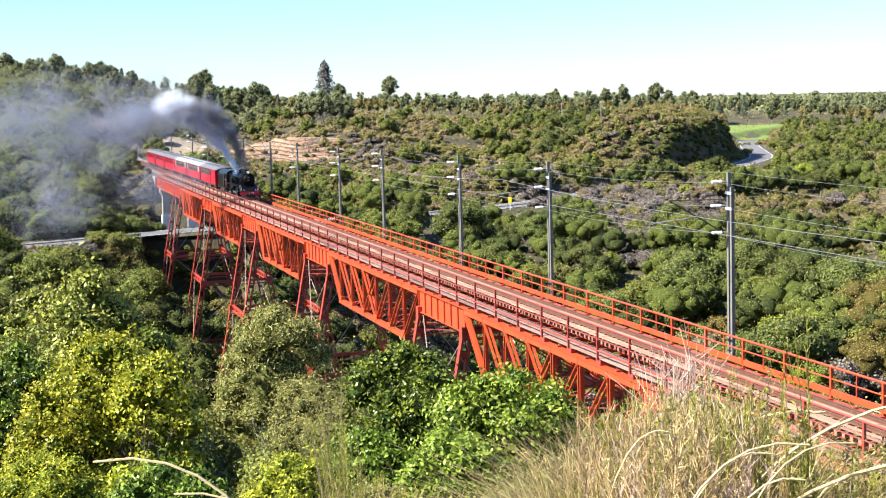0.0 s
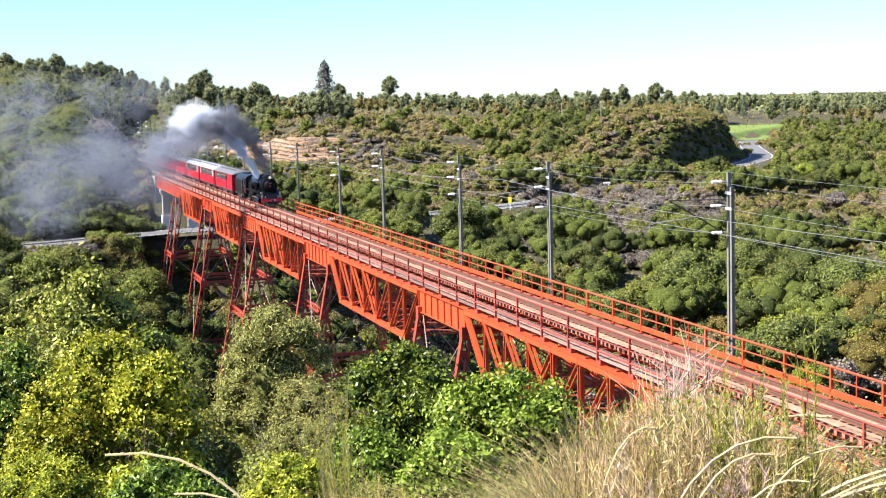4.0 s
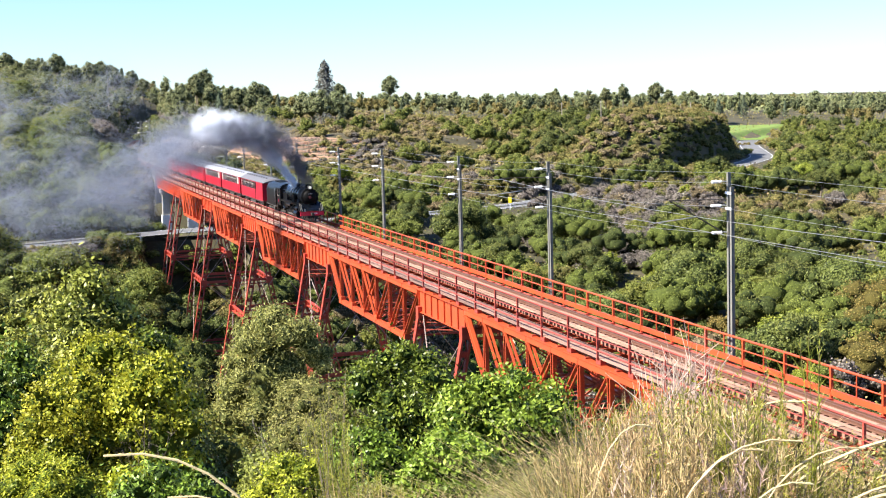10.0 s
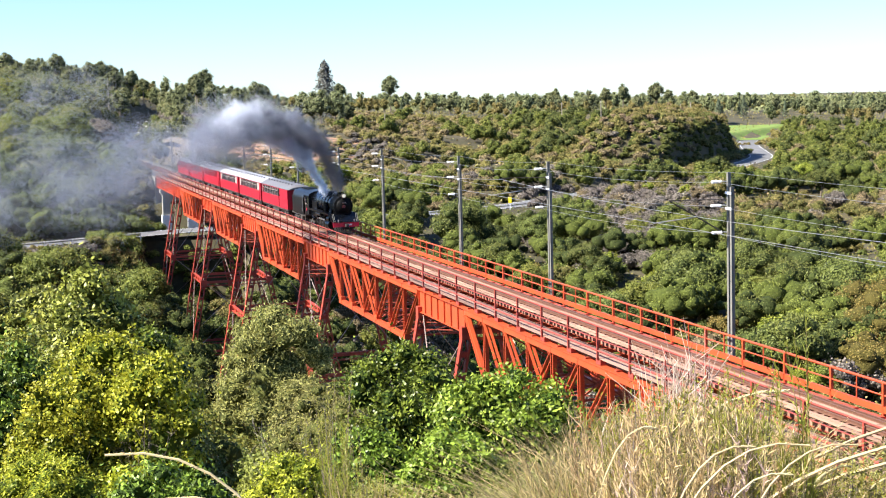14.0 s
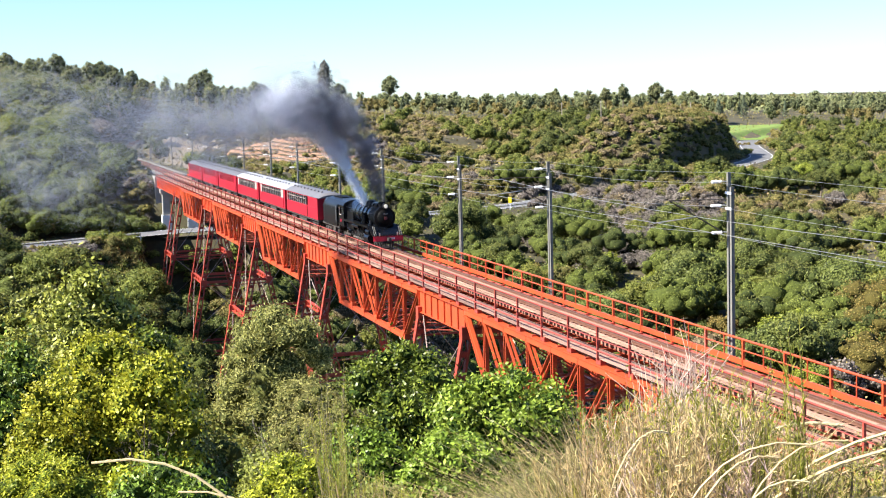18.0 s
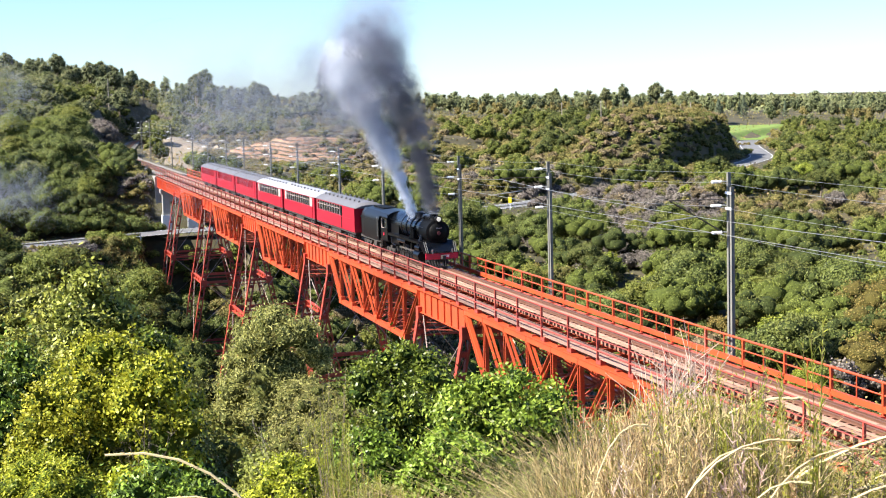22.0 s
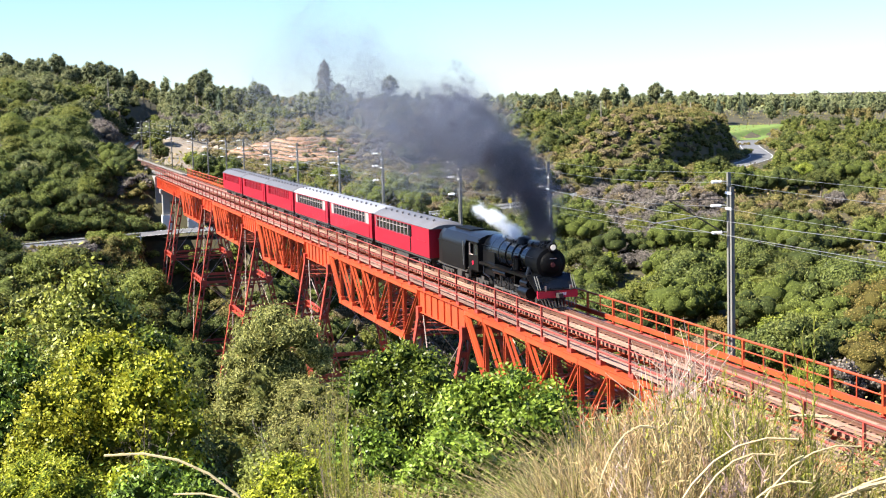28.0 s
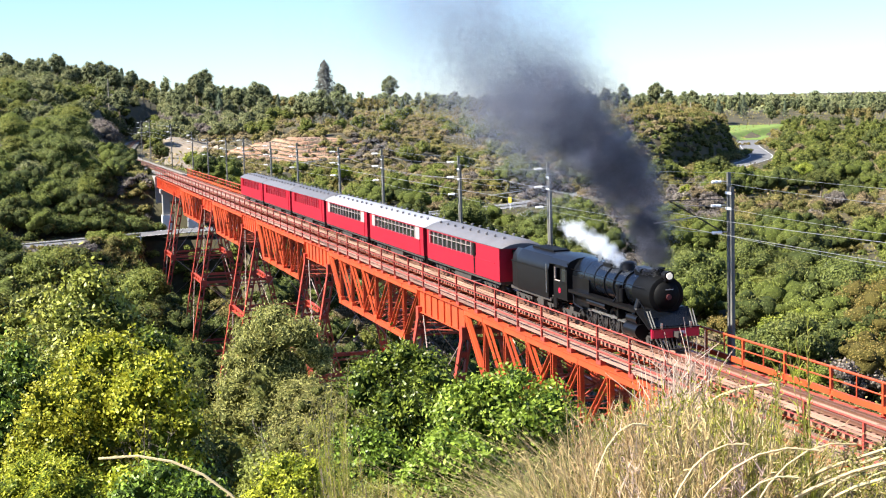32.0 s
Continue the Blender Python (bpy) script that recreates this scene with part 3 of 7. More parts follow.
# handrails
RAIL_STEP = 3.84
def near_handrail():
    rail = thing_part("near_handrail", viaduct)
    pm = Geo().box(-0.05, 0.05, -0.05, 0.05, -0.62, 1.05).box(-0.3, 0.3, 0.02, 0.5, -0.84, -0.62).mesh("handrail_post", RED_RAIL)
    x = FAR_END + 0.5
    while x < NEAR_END:
        o = part("handrail_post", pm, RED_RAIL, rail)
        o.location = (x, -2.9, 0)
        x += RAIL_STEP
    for z, r in ((1.05, 0.04), (0.42, 0.028), (-0.16, 0.05)):
        part("handrail", Geo().tube([(FAR_END, -2.9, z), (NEAR_END, -2.9, z)], r, 6), RED_RAIL, rail)


def far_handrail():
    rail = thing_part("far_handrail", viaduct)
    pm = Geo().box(-0.06, 0.06, -0.06, 0.06, -1.05, 0.53).mesh("handrail_post", ORANGE)
    ps = Geo().box(-0.025, 0.025, -0.025, 0.025, -0.5, 0.53).mesh("handrail_post", ORANGE)
    x, i = FAR_END + 0.5, 0
    while x < NEAR_END:
        o = part("handrail_post", ps if i % 2 else pm, ORANGE, rail)
        o.location = (x, 2.9, 0)
        x += RAIL_STEP / 2
        i += 1
    for z, r in ((0.53, 0.055), (0.02, 0.035)):
        part("handrail", Geo().tube([(FAR_END, 2.9, z), (NEAR_END, 2.9, z)], r, 6), ORANGE, rail)
    part("kerb_beam", Geo().box(FAR_END, NEAR_END, 2.84, 2.96, -0.68, -0.42), ORANGE, rail)


near_handrail()
far_handrail()

# deck: floor beams, rails, centre planks, walkway boards
deck = thing_part("deck", viaduct)
# bearers coloured near-black to stand for the shadow band below the walkway
part("walkway_bearer", Geo().box(FAR_END, NEAR_END, -2.6, -2.4, -0.76, -0.6).box(FAR_END, NEAR_END, -1.95, -1.75, -0.76, -0.6), UNDER, deck)
for y in (-0.55, 0.55):
    part("stringer", Geo().box(FAR_END, NEAR_END, y - 0.15, y + 0.15, -0.78, -0.36), ORANGE_DARKER, deck)
_fb = Geo().box(-0.12, 0.12, -2.85, 2.85, -1.0, -0.78).mesh("floor_beam", ORANGE_DARKER)
x = FAR_END + 0.6
while x < NEAR_END:
    part("floor_beam", _fb, ORANGE_DARKER, deck).location = (x, 0, 0)
    x += RAIL_STEP / 2


def railway_rail(y, x0, x1):
    section = [(0.035, 0), (-0.035, 0), (-0.035, -0.035), (-0.01, -0.045), (-0.01, -0.11), (-0.065, -0.12), (-0.065, -0.14), (0.065, -0.14), (0.065, -0.12), (0.01, -0.11), (0.01, -0.045), (0.035, -0.035)]
    return Geo().loft([[(x, y + dy, z) for dy, z in section] for x in (x0, x1)])


for y in (-0.5685, 0.5685):
    part("rail", railway_rail(y, FAR_END, -20), RAIL, deck)
for y in (-0.34, 0.34):
    part("guard_rail", railway_rail(y, FAR_END, NEAR_END), RAIL, deck)
_pl = Geo().box(-2.0, 1.97, -0.1, 0.1, -0.04, 0).mesh("plank", PLANK)
_pb = Geo().box(-2.0, 1.97, -0.09, 0.09, -0.04, 0).mesh("plank", PLANK_PALE)
_sl = Geo().box(-0.1, 0.1, -1.55, 0.9, -0.36, -0.14).mesh("sleeper", SLEEPER)
_rr = random.Random(5)
_planks = []
for row, (y, z) in enumerate(((-2.74, -0.55), (-2.5, -0.55), (-2.26, -0.55), (-2.02, -0.55), (-1.78, -0.55), (-1.34, -0.06), (-0.95, -0.1), (-0.17, -0.09), (0.13, -0.09), (0.76, -0.12))):
    x = FAR_END + 2 + (row * 1.37) % 4
    while x < NEAR_END:
        _planks.append((x, y, z, -1.4 < y < 0.2))
        x += 4.0
_near = [p for p in _planks if p[0] > -146]
_rest = [p for p in _planks if p[0] <= -146]
for x, y, z, pale in _near:
    o = part("plank", _pb if pale else _pl, PLANK, deck)
    o.matrix_basis = pose(x, y, z + _rr.uniform(-0.012, 0.012), 0, 0, _rr.uniform(-0.15, 0.15))
g = Geo()
for x, y, z, pale in _rest:
    g.box(x - 2, x + 1.985, y - 0.125, y + 0.125, z - 0.04, z + _rr.uniform(-0.01, 0.01))
tagged(part("planking", g, PLANK, deck), kind="stuff")
x, g, k = -20.5, Geo(), 0
while x > FAR_END:
    if k < 290:
        o = part("sleeper", _sl, SLEEPER, deck)
        o.matrix_basis = pose(x, _rr.uniform(-0.04, 0.04), _rr.uniform(-0.008, 0.008), 0, 0, _rr.uniform(-0.6, 0.6))
    else:
        g.box(x - 0.1, x + 0.1, -1.55, 0.9, -0.36, -0.14)
    x -= 0.56
    k += 1
tagged(part("sleeper_row", g, SLEEPER, deck), kind="stuff")

# the line beyond the viaduct
BED_LINE = along([(-276, 0), (-300, 0)] + TRACK[2:], 2.0)
solo("track_bed", ribbon(BED_LINE, -2.6, 2.6, -0.42), BALLAST, "pale stone ballast of the single railway track", "ballast", kind="structure")
far_track = thing("railway_track", "single narrow-gauge track curving away behind the viaduct", "railway track", at=pose(0, 0, 0))
for o_ in (-0.5685, 0.5685):
    g = Geo()
    r0, r1 = ribbon(BED_LINE, o_ - 0.04, o_ + 0.04, 0.0), None
    g.v, g.f = r0.v, r0.f
    g.add([(a, b, -0.3) for a, b, _ in r0.v], [(2 * i, 2 * i + 2, 2 * i + 3, 2 * i + 1) for i in range(len(r0.v) // 2 - 1)])
    h = len(r0.v) // 2
    part("rail", g, RAIL, far_track)
g = Geo()
for i in range(0, len(BED_LINE) - 1):
    a, b = BED_LINE[i], BED_LINE[i + 1]
    d = (b - a).normalized()
    s = Vector((-d.y, d.x, 0))
    for k in range(3):
        c = a.lerp(b, k / 3) + Vector((0, 0, -0.3))
        g.beam(c - s * 1.1, c + s * 1.1, 0.22, 0.26)
tagged(part("sleeper_row", g, SLEEPER, far_track), kind="stuff")

# masts and wires
MASTS = ((-63.7, 8.3), (-88.2, 8.0), (-107.5, 7.8), (-131.3, 7.8), (-149.5, 7.5), (-172, 7.5), (-190, 7.2), (-212.3, 7.5), (-229.7, 7.1), (-251.2, 6.8), (-272, 7.3), (-306.5, 8.6), (-352, 9.3), (-374, 8.8))
def mast(x, h, cantilever):
    base = -6.5 if x > FAR_END else gz(x, 3.5) - 0.5
    m = thing("catenary_mast", "twin-legged weathered concrete mast with white insulators beside the track", "mast", "masts along the viaduct", at=pose(x, 3.45, 0))
    for o, hh in ((-0.15, h), (0.17, h - 0.7)):
        part("mast_leg", Geo().add([(o + a * (0.075 if z > 0 else 0.1), b * 0.085, z) for z in (base, hh) for a in (-1, 1) for b in (-1, 1)],
                                   [(0, 1, 3, 2), (4, 6, 7, 5), (0, 4, 5, 1), (2, 3, 7, 6), (0, 2, 6, 4), (1, 5, 7, 3)]), MAST, m)
    for z in (h - 1.0, h - 1.75):
        part("tie_plate", Geo().box(-0.27, 0.3, -0.13, -0.1, z - 0.06, z + 0.06), INSUL, m, "white tie plate")
    if x > FAR_END:
        part("mast_bracket", Geo().box(-0.3, 0.35, -0.75, 0.16, -1.6, -1.2).box(-0.3, 0.35, -0.75, 0.16, -2.4, -2.2), ORANGE_DARKER, m, "orange steel bracket")
    for z, l in ((h - 0.45, 0.75), (h - 1.6, 0.85), (h - 2.9, 0.7)):
        g = Geo().tube([(-0.16, -0.12, z), (-0.16, -0.2 - l * 0.3, z + 0.02)], 0.035, 6)
        part("insulator_arm", g, STEEL, m)
        g = Geo()
        n0 = -0.2 - l * 0.3
        for k in range(7):
            g.tube([(-0.16, n0 - k * 0.075, z), (-0.16, n0 - k * 0.075 - 0.05, z)], [0.09, 0.05], 8)
        part("insulator", g, INSUL, m)
    if cantilever:
        part("cantilever_strut", Geo().tube([(-0.16, -0.3, 5.4), (-0.3, -3.1, 7.05)], 0.035, 6), UNDER, m)
        part("cantilever_tie", Geo().tube([(-0.16, -0.12, 7.0), (-0.3, -3.1, 7.05)], 0.025, 6), UNDER, m)
        part("steady_arm", Geo().tube([(-0.3, -1.7, 6.2), (-0.3, -3.9, 6.0)], 0.03, 6), STEEL, m)
    return m


for i, (x, h) in enumerate(MASTS):
    mast(x, h, i in (0, 1, 4, 6, 8, 10, 12))


def hang(points, sag, r, material, name, parent):
    for a, b in zip(points, points[1:]):
        a, b = Vector(a), Vector(b)
        pts = [a.lerp(b, k / 8) - Vector((0, 0, sag * (1 - (2 * k / 8 - 1) ** 2))) for k in range(9)]
        part(name, Geo().tube(pts, r, 4, False), material, parent)


lines = thing("overhead_wires", "pale overhead power wires strung between the masts", "wires", at=pose(0, 0, 0))
_m = ((-30.0, 8.4),) + MASTS
for drop, off in ((0.45, -0.75), (1.6, -0.85), (2.9, -0.75)):
    hang([(x, 3.45 + off, h - drop) for x, h in _m], 0.25, 0.008, WIRE, "feeder_wire", lines)
hang([(x, 3.45, h) for x, h in _m], 0.2, 0.007, WIRE, "earth_wire", lines)
hang([(x, 0, 5.95) for x, h in _m], 0.02, 0.012, WIRE, "contact_wire", lines)
hang([(x, 0.2, 7.0) for x, h in _m[::2]], 0.5, 0.012, WIRE, "messenger_wire", lines)
# ---- train: each vehicle stands at rail level, x forward, its origin at its front end ----
LOCO_LEN, COACH_PITCH, COACH_LEN = 21.3, 17.0, 16.0


def circle(x, y, z, r, axis="x", seg=16, squash=1.0):
    out = []
    for j in range(seg):
        t = 2 * math.pi * j / seg
        c, s = r * math.cos(t), r * math.sin(t)
        out.append((x, y + c, z + s * squash) if axis == "x" else (x + c, y, z + s) if axis == "y" else (x + c, y + s, z))
    return out


def lathe(profile, cy, cz, seg=20):
    """A body of revolution along x: (x, radius) pairs."""
    return Geo().loft([circle(x, cy, cz, r, "x", seg) for x, r in profile])


def wheelset_mesh(r, gauge=1.067, spokes=0):
    g = Geo().tube([(0, -gauge / 2 - 0.1, 0), (0, gauge / 2 + 0.1, 0)], 0.07, 8)
    for s in (-1, 1):
        y0, y1 = s * gauge / 2, s * (gauge / 2 + 0.13)
        seg = 24
        ro, ri = circle(0, y0, 0, r, "y", seg), circle(0, y0, 0, r * 0.84, "y", seg)
        ro2, ri2 = circle(0, y1, 0, r, "y", seg), circle(0, y1, 0, r * 0.84, "y", seg)
        k = len(g.v)
        g.v.extend(ro + ro2 + ri2 + ri)
        for a in range(4):
            for j in range(seg):
                j2 = (j + 1) % seg
                b = (a + 1) % 4
                g.f.append((k + a * seg + j, k + a * seg + j2, k + b * seg + j2, k + b * seg + j))
        g.loft([circle(0, y0 - s * 0.02, 0, r + 0.03, "y", seg), circle(0, y0 + s * 0.015, 0, r + 0.03, "y", seg)])
        if spokes:
            for j in range(spokes):
                t = 2 * math.pi * j / spokes
                g.beam((0, (y0 + y1) / 2, 0), (r * 0.86 * math.cos(t), (y0 + y1) / 2, r * 0.86 * math.sin(t)), 0.06, 0.07, (0, 1, 0))
            g.tube([(0, y0, 0), (0, y1 + s * 0.03, 0)], 0.15, 10)
            g.box(-0.16, 0.16, min(y0, y1), max(y0, y1), -r * 0.8, -r * 0.45)
        else:
            g.loft([circle(0, (y0 + y1) / 2 - 0.02, 0, r * 0.86, "y", seg), circle(0, (y0 + y1) / 2 + 0.02, 0, r * 0.86, "y", seg)])
    return g


DRIVER_R, SMALL_R, COACH_R = 0.685, 0.38, 0.43
_driver = wheelset_mesh(DRIVER_R, spokes=14).mesh("driving_wheelset", WHEEL, 40)
_small = wheelset_mesh(SMALL_R).mesh("wheelset", WHEEL, 40)
_coachw = wheelset_mesh(COACH_R).mesh("wheelset", WHEEL, 40)
TURNING = []          # (wheelset, x, radius) on their vehicles
RODS = []


def wheel(parent, mesh, x, r, name="wheelset"):
    o = part(name, mesh, WHEEL, parent)
    o.matrix_basis = pose(x, 0, r)
    TURNING.append((o, x, r))
    return o


def bogie(parent, x, wb, mesh, r, w=0.95):
    g = Geo()
    for s in (-1, 1):
        g.box(x - wb / 2 - 0.45, x + wb / 2 + 0.45, s * w - 0.05, s * w + 0.05, r + 0.02, r + 0.2)
        for o in (-wb / 2, wb / 2):
            g.box(x + o - 0.16, x + o + 0.16, s * w - 0.1, s * w + 0.1, r - 0.18, r + 0.15)
        g.box(x - 0.35, x + 0.35, s * w - 0.12, s * w + 0.12, r - 0.2, r + 0.1)
    g.box(x - 0.25, x + 0.25, -w, w, r + 0.1, r + 0.4)
    part("bogie_frame", g, UNDER, parent)
    for o in (-wb / 2, wb / 2):
        wheel(parent, mesh, x + o, r)


def locomotive():
    """A black 4-8-2 with a skyline casing, high running board and red buffer beam; x=0 is the front coupler."""
    L = thing("steam_locomotive", "black steam locomotive with a red buffer beam, in steam", "locomotive", "train")
    B = 2.55                                                   # boiler centre height
    part("smokebox", lathe([(-1.55, 0.80), (-1.6, 0.90), (-3.6, 0.90), (-3.65, 0.86)], 0, B, 28), SOOT, L, "sooty black smokebox", 35)
    door = part("smokebox_door", lathe([(-1.30, 0.02), (-1.33, 0.25), (-1.42, 0.52), (-1.55, 0.68), (-1.6, 0.70)], 0, B, 24), SOOT, L, "", 40)
    part("number_disc", lathe([(-1.255, 0.02), (-1.26, 0.13), (-1.3, 0.14)], 0, B - 0.05, 16), DULL_RED, door, "dark red plate")
    part("door_handle", Geo().tube([(-1.24, -0.2, B + 0.32), (-1.24, 0.2, B + 0.32)], 0.02, 6), ROD, door)
    part("boiler", lathe([(-3.62, 0.86), (-3.7, 0.865), (-7.0, 0.90), (-9.3, 0.94), (-11.0, 0.97), (-11.3, 0.97)], 0, B, 28), BLACK_GLOSS, L, "glossy black boiler cladding", 35)
    for x in (-4.6, -5.8, -7.0, -8.3, -9.6):
        part("boiler_band", lathe([(x, 0.95), (x - 0.07, 0.95)], 0, B, 28), BLACK, L, "", 35)
    fb = Geo()
    fb.box(-11.3, -8.9, -0.98, 0.98, 1.05, B)
    part("firebox", fb, BLACK, L)
    # chimney, domes and the casing on top
    ch = Geo().loft([circle(-2.45, 0, z, r, "z", 18) for z, r in ((3.3, 0.40), (3.45, 0.31), (3.72, 0.29), (3.74, 0.33), (3.80, 0.33))])
    part("chimney", ch, SOOT, L, "short black chimney", 35)
    part("feedwater_casing", Geo().loft([[(x, -w, 3.32), (x, -w, 3.55), (x, -w * 0.6, 3.68), (x, w * 0.6, 3.68), (x, w, 3.55), (x, w, 3.32)] for x, w in ((-2.9, 0.32), (-3.3, 0.42), (-4.3, 0.42), (-4.6, 0.3))]), BLACK, L)
    part("steam_dome", Geo().loft([circle(-6.0, 0, z, r, "z", 18) for z, r in ((3.3, 0.5), (3.5, 0.45), (3.68, 0.4), (3.76, 0.25), (3.78, 0.05))]), BLACK, L, "", 35)
    part("sand_dome", Geo().loft([[(x, -w, 3.3), (x, -w, 3.52), (x, -w * 0.55, 3.66), (x, w * 0.55, 3.66), (x, w, 3.52), (x, w, 3.3)] for x, w in ((-7.0, 0.3), (-7.2, 0.45), (-8.2, 0.45), (-8.4, 0.3))]), BLACK, L)
    for y in (-0.2, 0.2):
        part("safety_valve", Geo().tube([(-9.3, y, 3.4), (-9.3, y, 3.75)], [0.08, 0.05], 8), ROD, L)
    part("whistle", Geo().tube([(-9.9, 0.15, 3.4), (-9.9, 0.15, 3.8)], 0.04, 8), ROD, L)
    part("generator", Geo().tube([(-3.9, -0.35, 3.5), (-3.5, -0.35, 3.5)], 0.16, 10), BLACK, L)
    # headlamp
    hl = part("headlight", Geo().tube([(-1.75, 0, 3.52), (-1.28, 0, 3.52), (-1.22, 0, 3.52)], [0.2, 0.24, 0.25], 14), BLACK, L, "", 40)
    part("headlight_lens", Geo().tube([(-1.22, 0, 3.52), (-1.19, 0, 3.52)], [0.17, 0.16], 14), HEADLAMP, hl, "lit white headlight lens")
    part("headlight_bracket", Geo().box(-1.8, -1.35, -0.15, 0.15, 3.25, 3.32), BLACK, L)
    # running boards, side rails, front apron
    for s in (-1, 1):
        g = Geo().box(-11.0, -2.3, s * 1.3 - 0.02, s * 1.3 + 0.02, 1.68, 1.85)
        g.box(-11.0, -2.3, min(s * 0.8, s * 1.3), max(s * 0.8, s * 1.3), 1.80, 1.84)
        g.add([(-2.3, s * 0.8, 1.84), (-2.3, s * 1.3, 1.84), (-0.75, s * 1.3, 1.12), (-0.75, s * 0.8, 1.12),
               (-2.3, s * 0.8, 1.78), (-2.3, s * 1.3, 1.78), (-0.75, s * 1.3, 1.06), (-0.75, s * 0.8, 1.06)],
              [(0, 1, 2, 3), (7, 6, 5, 4), (0, 4, 5, 1), (1, 5, 6, 2), (2, 6, 7, 3), (3, 7, 4, 0)])
        part("running_board", g, BLACK, L, "black running board with a pale edge")
        part("boiler_handrail", Geo().tube([(-2.0, s * 0.98, B + 0.35), (-11.2, s * 1.04, B + 0.35)], 0.018, 6), BLACK, L)
        part("front_handrail", Geo().tube([(-1.5, s * 1.2, 2.0), (-2.2, s * 1.2, 2.35)], 0.02, 6), BLACK, L)
        # cylinders and gear
        g = Geo().tube([(-2.2, s * 1.02, 0.78), (-3.7, s * 1.02, 0.78)], 0.36, 16)
        g.tube([(-2.35, s * 1.05, 1.32), (-3.55, s * 1.05, 1.32)], 0.23, 14).box(-3.6, -2.3, min(s * 0.5, s * 1.1), max(s * 0.5, s * 1.1), 0.7, 1.5)
        part("cylinder", g, BLACK, L, "", 40)
        part("slide_bar", Geo().box(-5.0, -3.6, s * 1.02 - 0.05, s * 1.02 + 0.05, 0.95, 1.03), ROD, L)
        part("motion_bracket", Geo().box(-5.1, -4.95, s * 0.75 - 0.3, s * 0.75 + 0.35, 0.9, 1.7), BLACK, L)
        part("air_reservoir", Geo().tube([(-6.2, s * 1.1, 1.5), (-8.6, s * 1.1, 1.5)], 0.17, 10), BLACK, L, "", 40)
        part("injector_pipe", Geo().tube([(-10.8, s * 1.08, 1.6), (-10.6, s * 1.12, 1.1), (-9.4, s * 1.12, 0.95)], 0.05, 6), BLACK, L)
        part("feed_pipe", Geo().tube([(-5.0, s * 0.93, B + 0.2), (-5.0, s * 1.0, B - 0.3), (-5.3, s * 1.15, 1.85)], 0.05, 6), BLACK, L)
        part("steam_pipe", Geo().tube([(-2.9, s * 0.8, B - 0.3), (-2.9, s * 1.05, 1.5)], 0.17, 10), BLACK, L)
    # sloping apron under the smokebox, with its lamp irons and footplate
    part("front_apron", Geo().add([(-1.75, -1.2, 1.95), (-1.75, 1.2, 1.95), (-0.82, 1.2, 1.2), (-0.82, -1.2, 1.2), (-1.75, -1.2, 1.9), (-1.75, 1.2, 1.9), (-0.82, 1.2, 1.13), (-0.82, -1.2, 1.13)],
                                  [(0, 3, 2, 1), (4, 5, 6, 7), (0, 1, 5, 4), (1, 2, 6, 5), (2, 3, 7, 6), (3, 0, 4, 7)]), BLACK_GLOSS, L, "glossy black sloping front apron")
    part("footplate", Geo().box(-1.2, -0.5, -1.22, 1.22, 1.12, 1.16), BLACK, L)
    part("smokebox_saddle", Geo().box(-3.4, -1.8, -0.62, 0.62, 1.2, 1.95), BLACK, L)
    for s in (-1, 1):
        part("step_ladder", Geo().beam((-0.7, s * 1.14, 1.16), (-1.25, s * 1.18, 1.9), 0.035, 0.05).beam((-0.7, s * 1.0, 1.16), (-1.25, s * 1.04, 1.9), 0.035, 0.05), MAST, L, "grey steel ladder beside the apron")
        part("lamp_iron", Geo().box(-0.6, -0.5, s * 0.75 - 0.04, s * 0.75 + 0.04, 1.1, 1.4), ROD, L)
    part("air_pump", Geo().tube([(-4.9, -1.0, 1.9), (-4.9, -1.0, 2.75)], 0.17, 10).tube([(-4.55, -1.0, 1.95), (-4.55, -1.0, 2.6)], 0.14, 10), BLACK, L, "", 40)
    bb = part("buffer_beam", Geo().box(-0.75, -0.6, -1.22, 1.22, 0.68, 1.12), LOCO_RED, L, "bright red buffer beam")
    for k in range(4):
        part("number_bar", Geo().box(-0.6, -0.592, 0.12 + k * 0.11, 0.19 + k * 0.11, 0.82, 0.98), WHITE, bb)
    for s in (-1, 1):
        part("beam_end_plate", Geo().box(-0.6, -0.585, s * 0.95 - 0.2, s * 0.95 + 0.2, 0.74, 1.06), LOCO_RED, bb)
    part("coupler", Geo().box(-0.6, -0.05, -0.13, 0.13, 0.72, 0.98), UNDER, L)
    cc = Geo()
    for k in range(11):
        y = -1.05 + k * 0.21
        cc.beam((-0.62, y, 0.68), (-0.25 - 0.12 * (1 - abs(y)), y * 0.85, 0.14), 0.05, 0.05)
    cc.beam((-0.35, -0.95, 0.16), (-0.35, 0.95, 0.16), 0.06, 0.06)
    part("cowcatcher", cc, UNDER, L, "slatted pilot below the beam")
    part("main_frame", Geo().box(-12.4, -0.75, -0.42, -0.36, 0.5, 1.25).box(-12.4, -0.75, 0.36, 0.42, 0.5, 1.25).box(-1.3, -0.75, -0.42, 0.42, 0.9, 1.0), BLACK, L)
    # wheels and rods
    bogie(L, -2.9, 1.75, _small, SMALL_R, 0.72)
    for x in (-4.85, -6.35, -7.85, -9.35):
        wheel(L, _driver, x, DRIVER_R, "driving_wheelset")
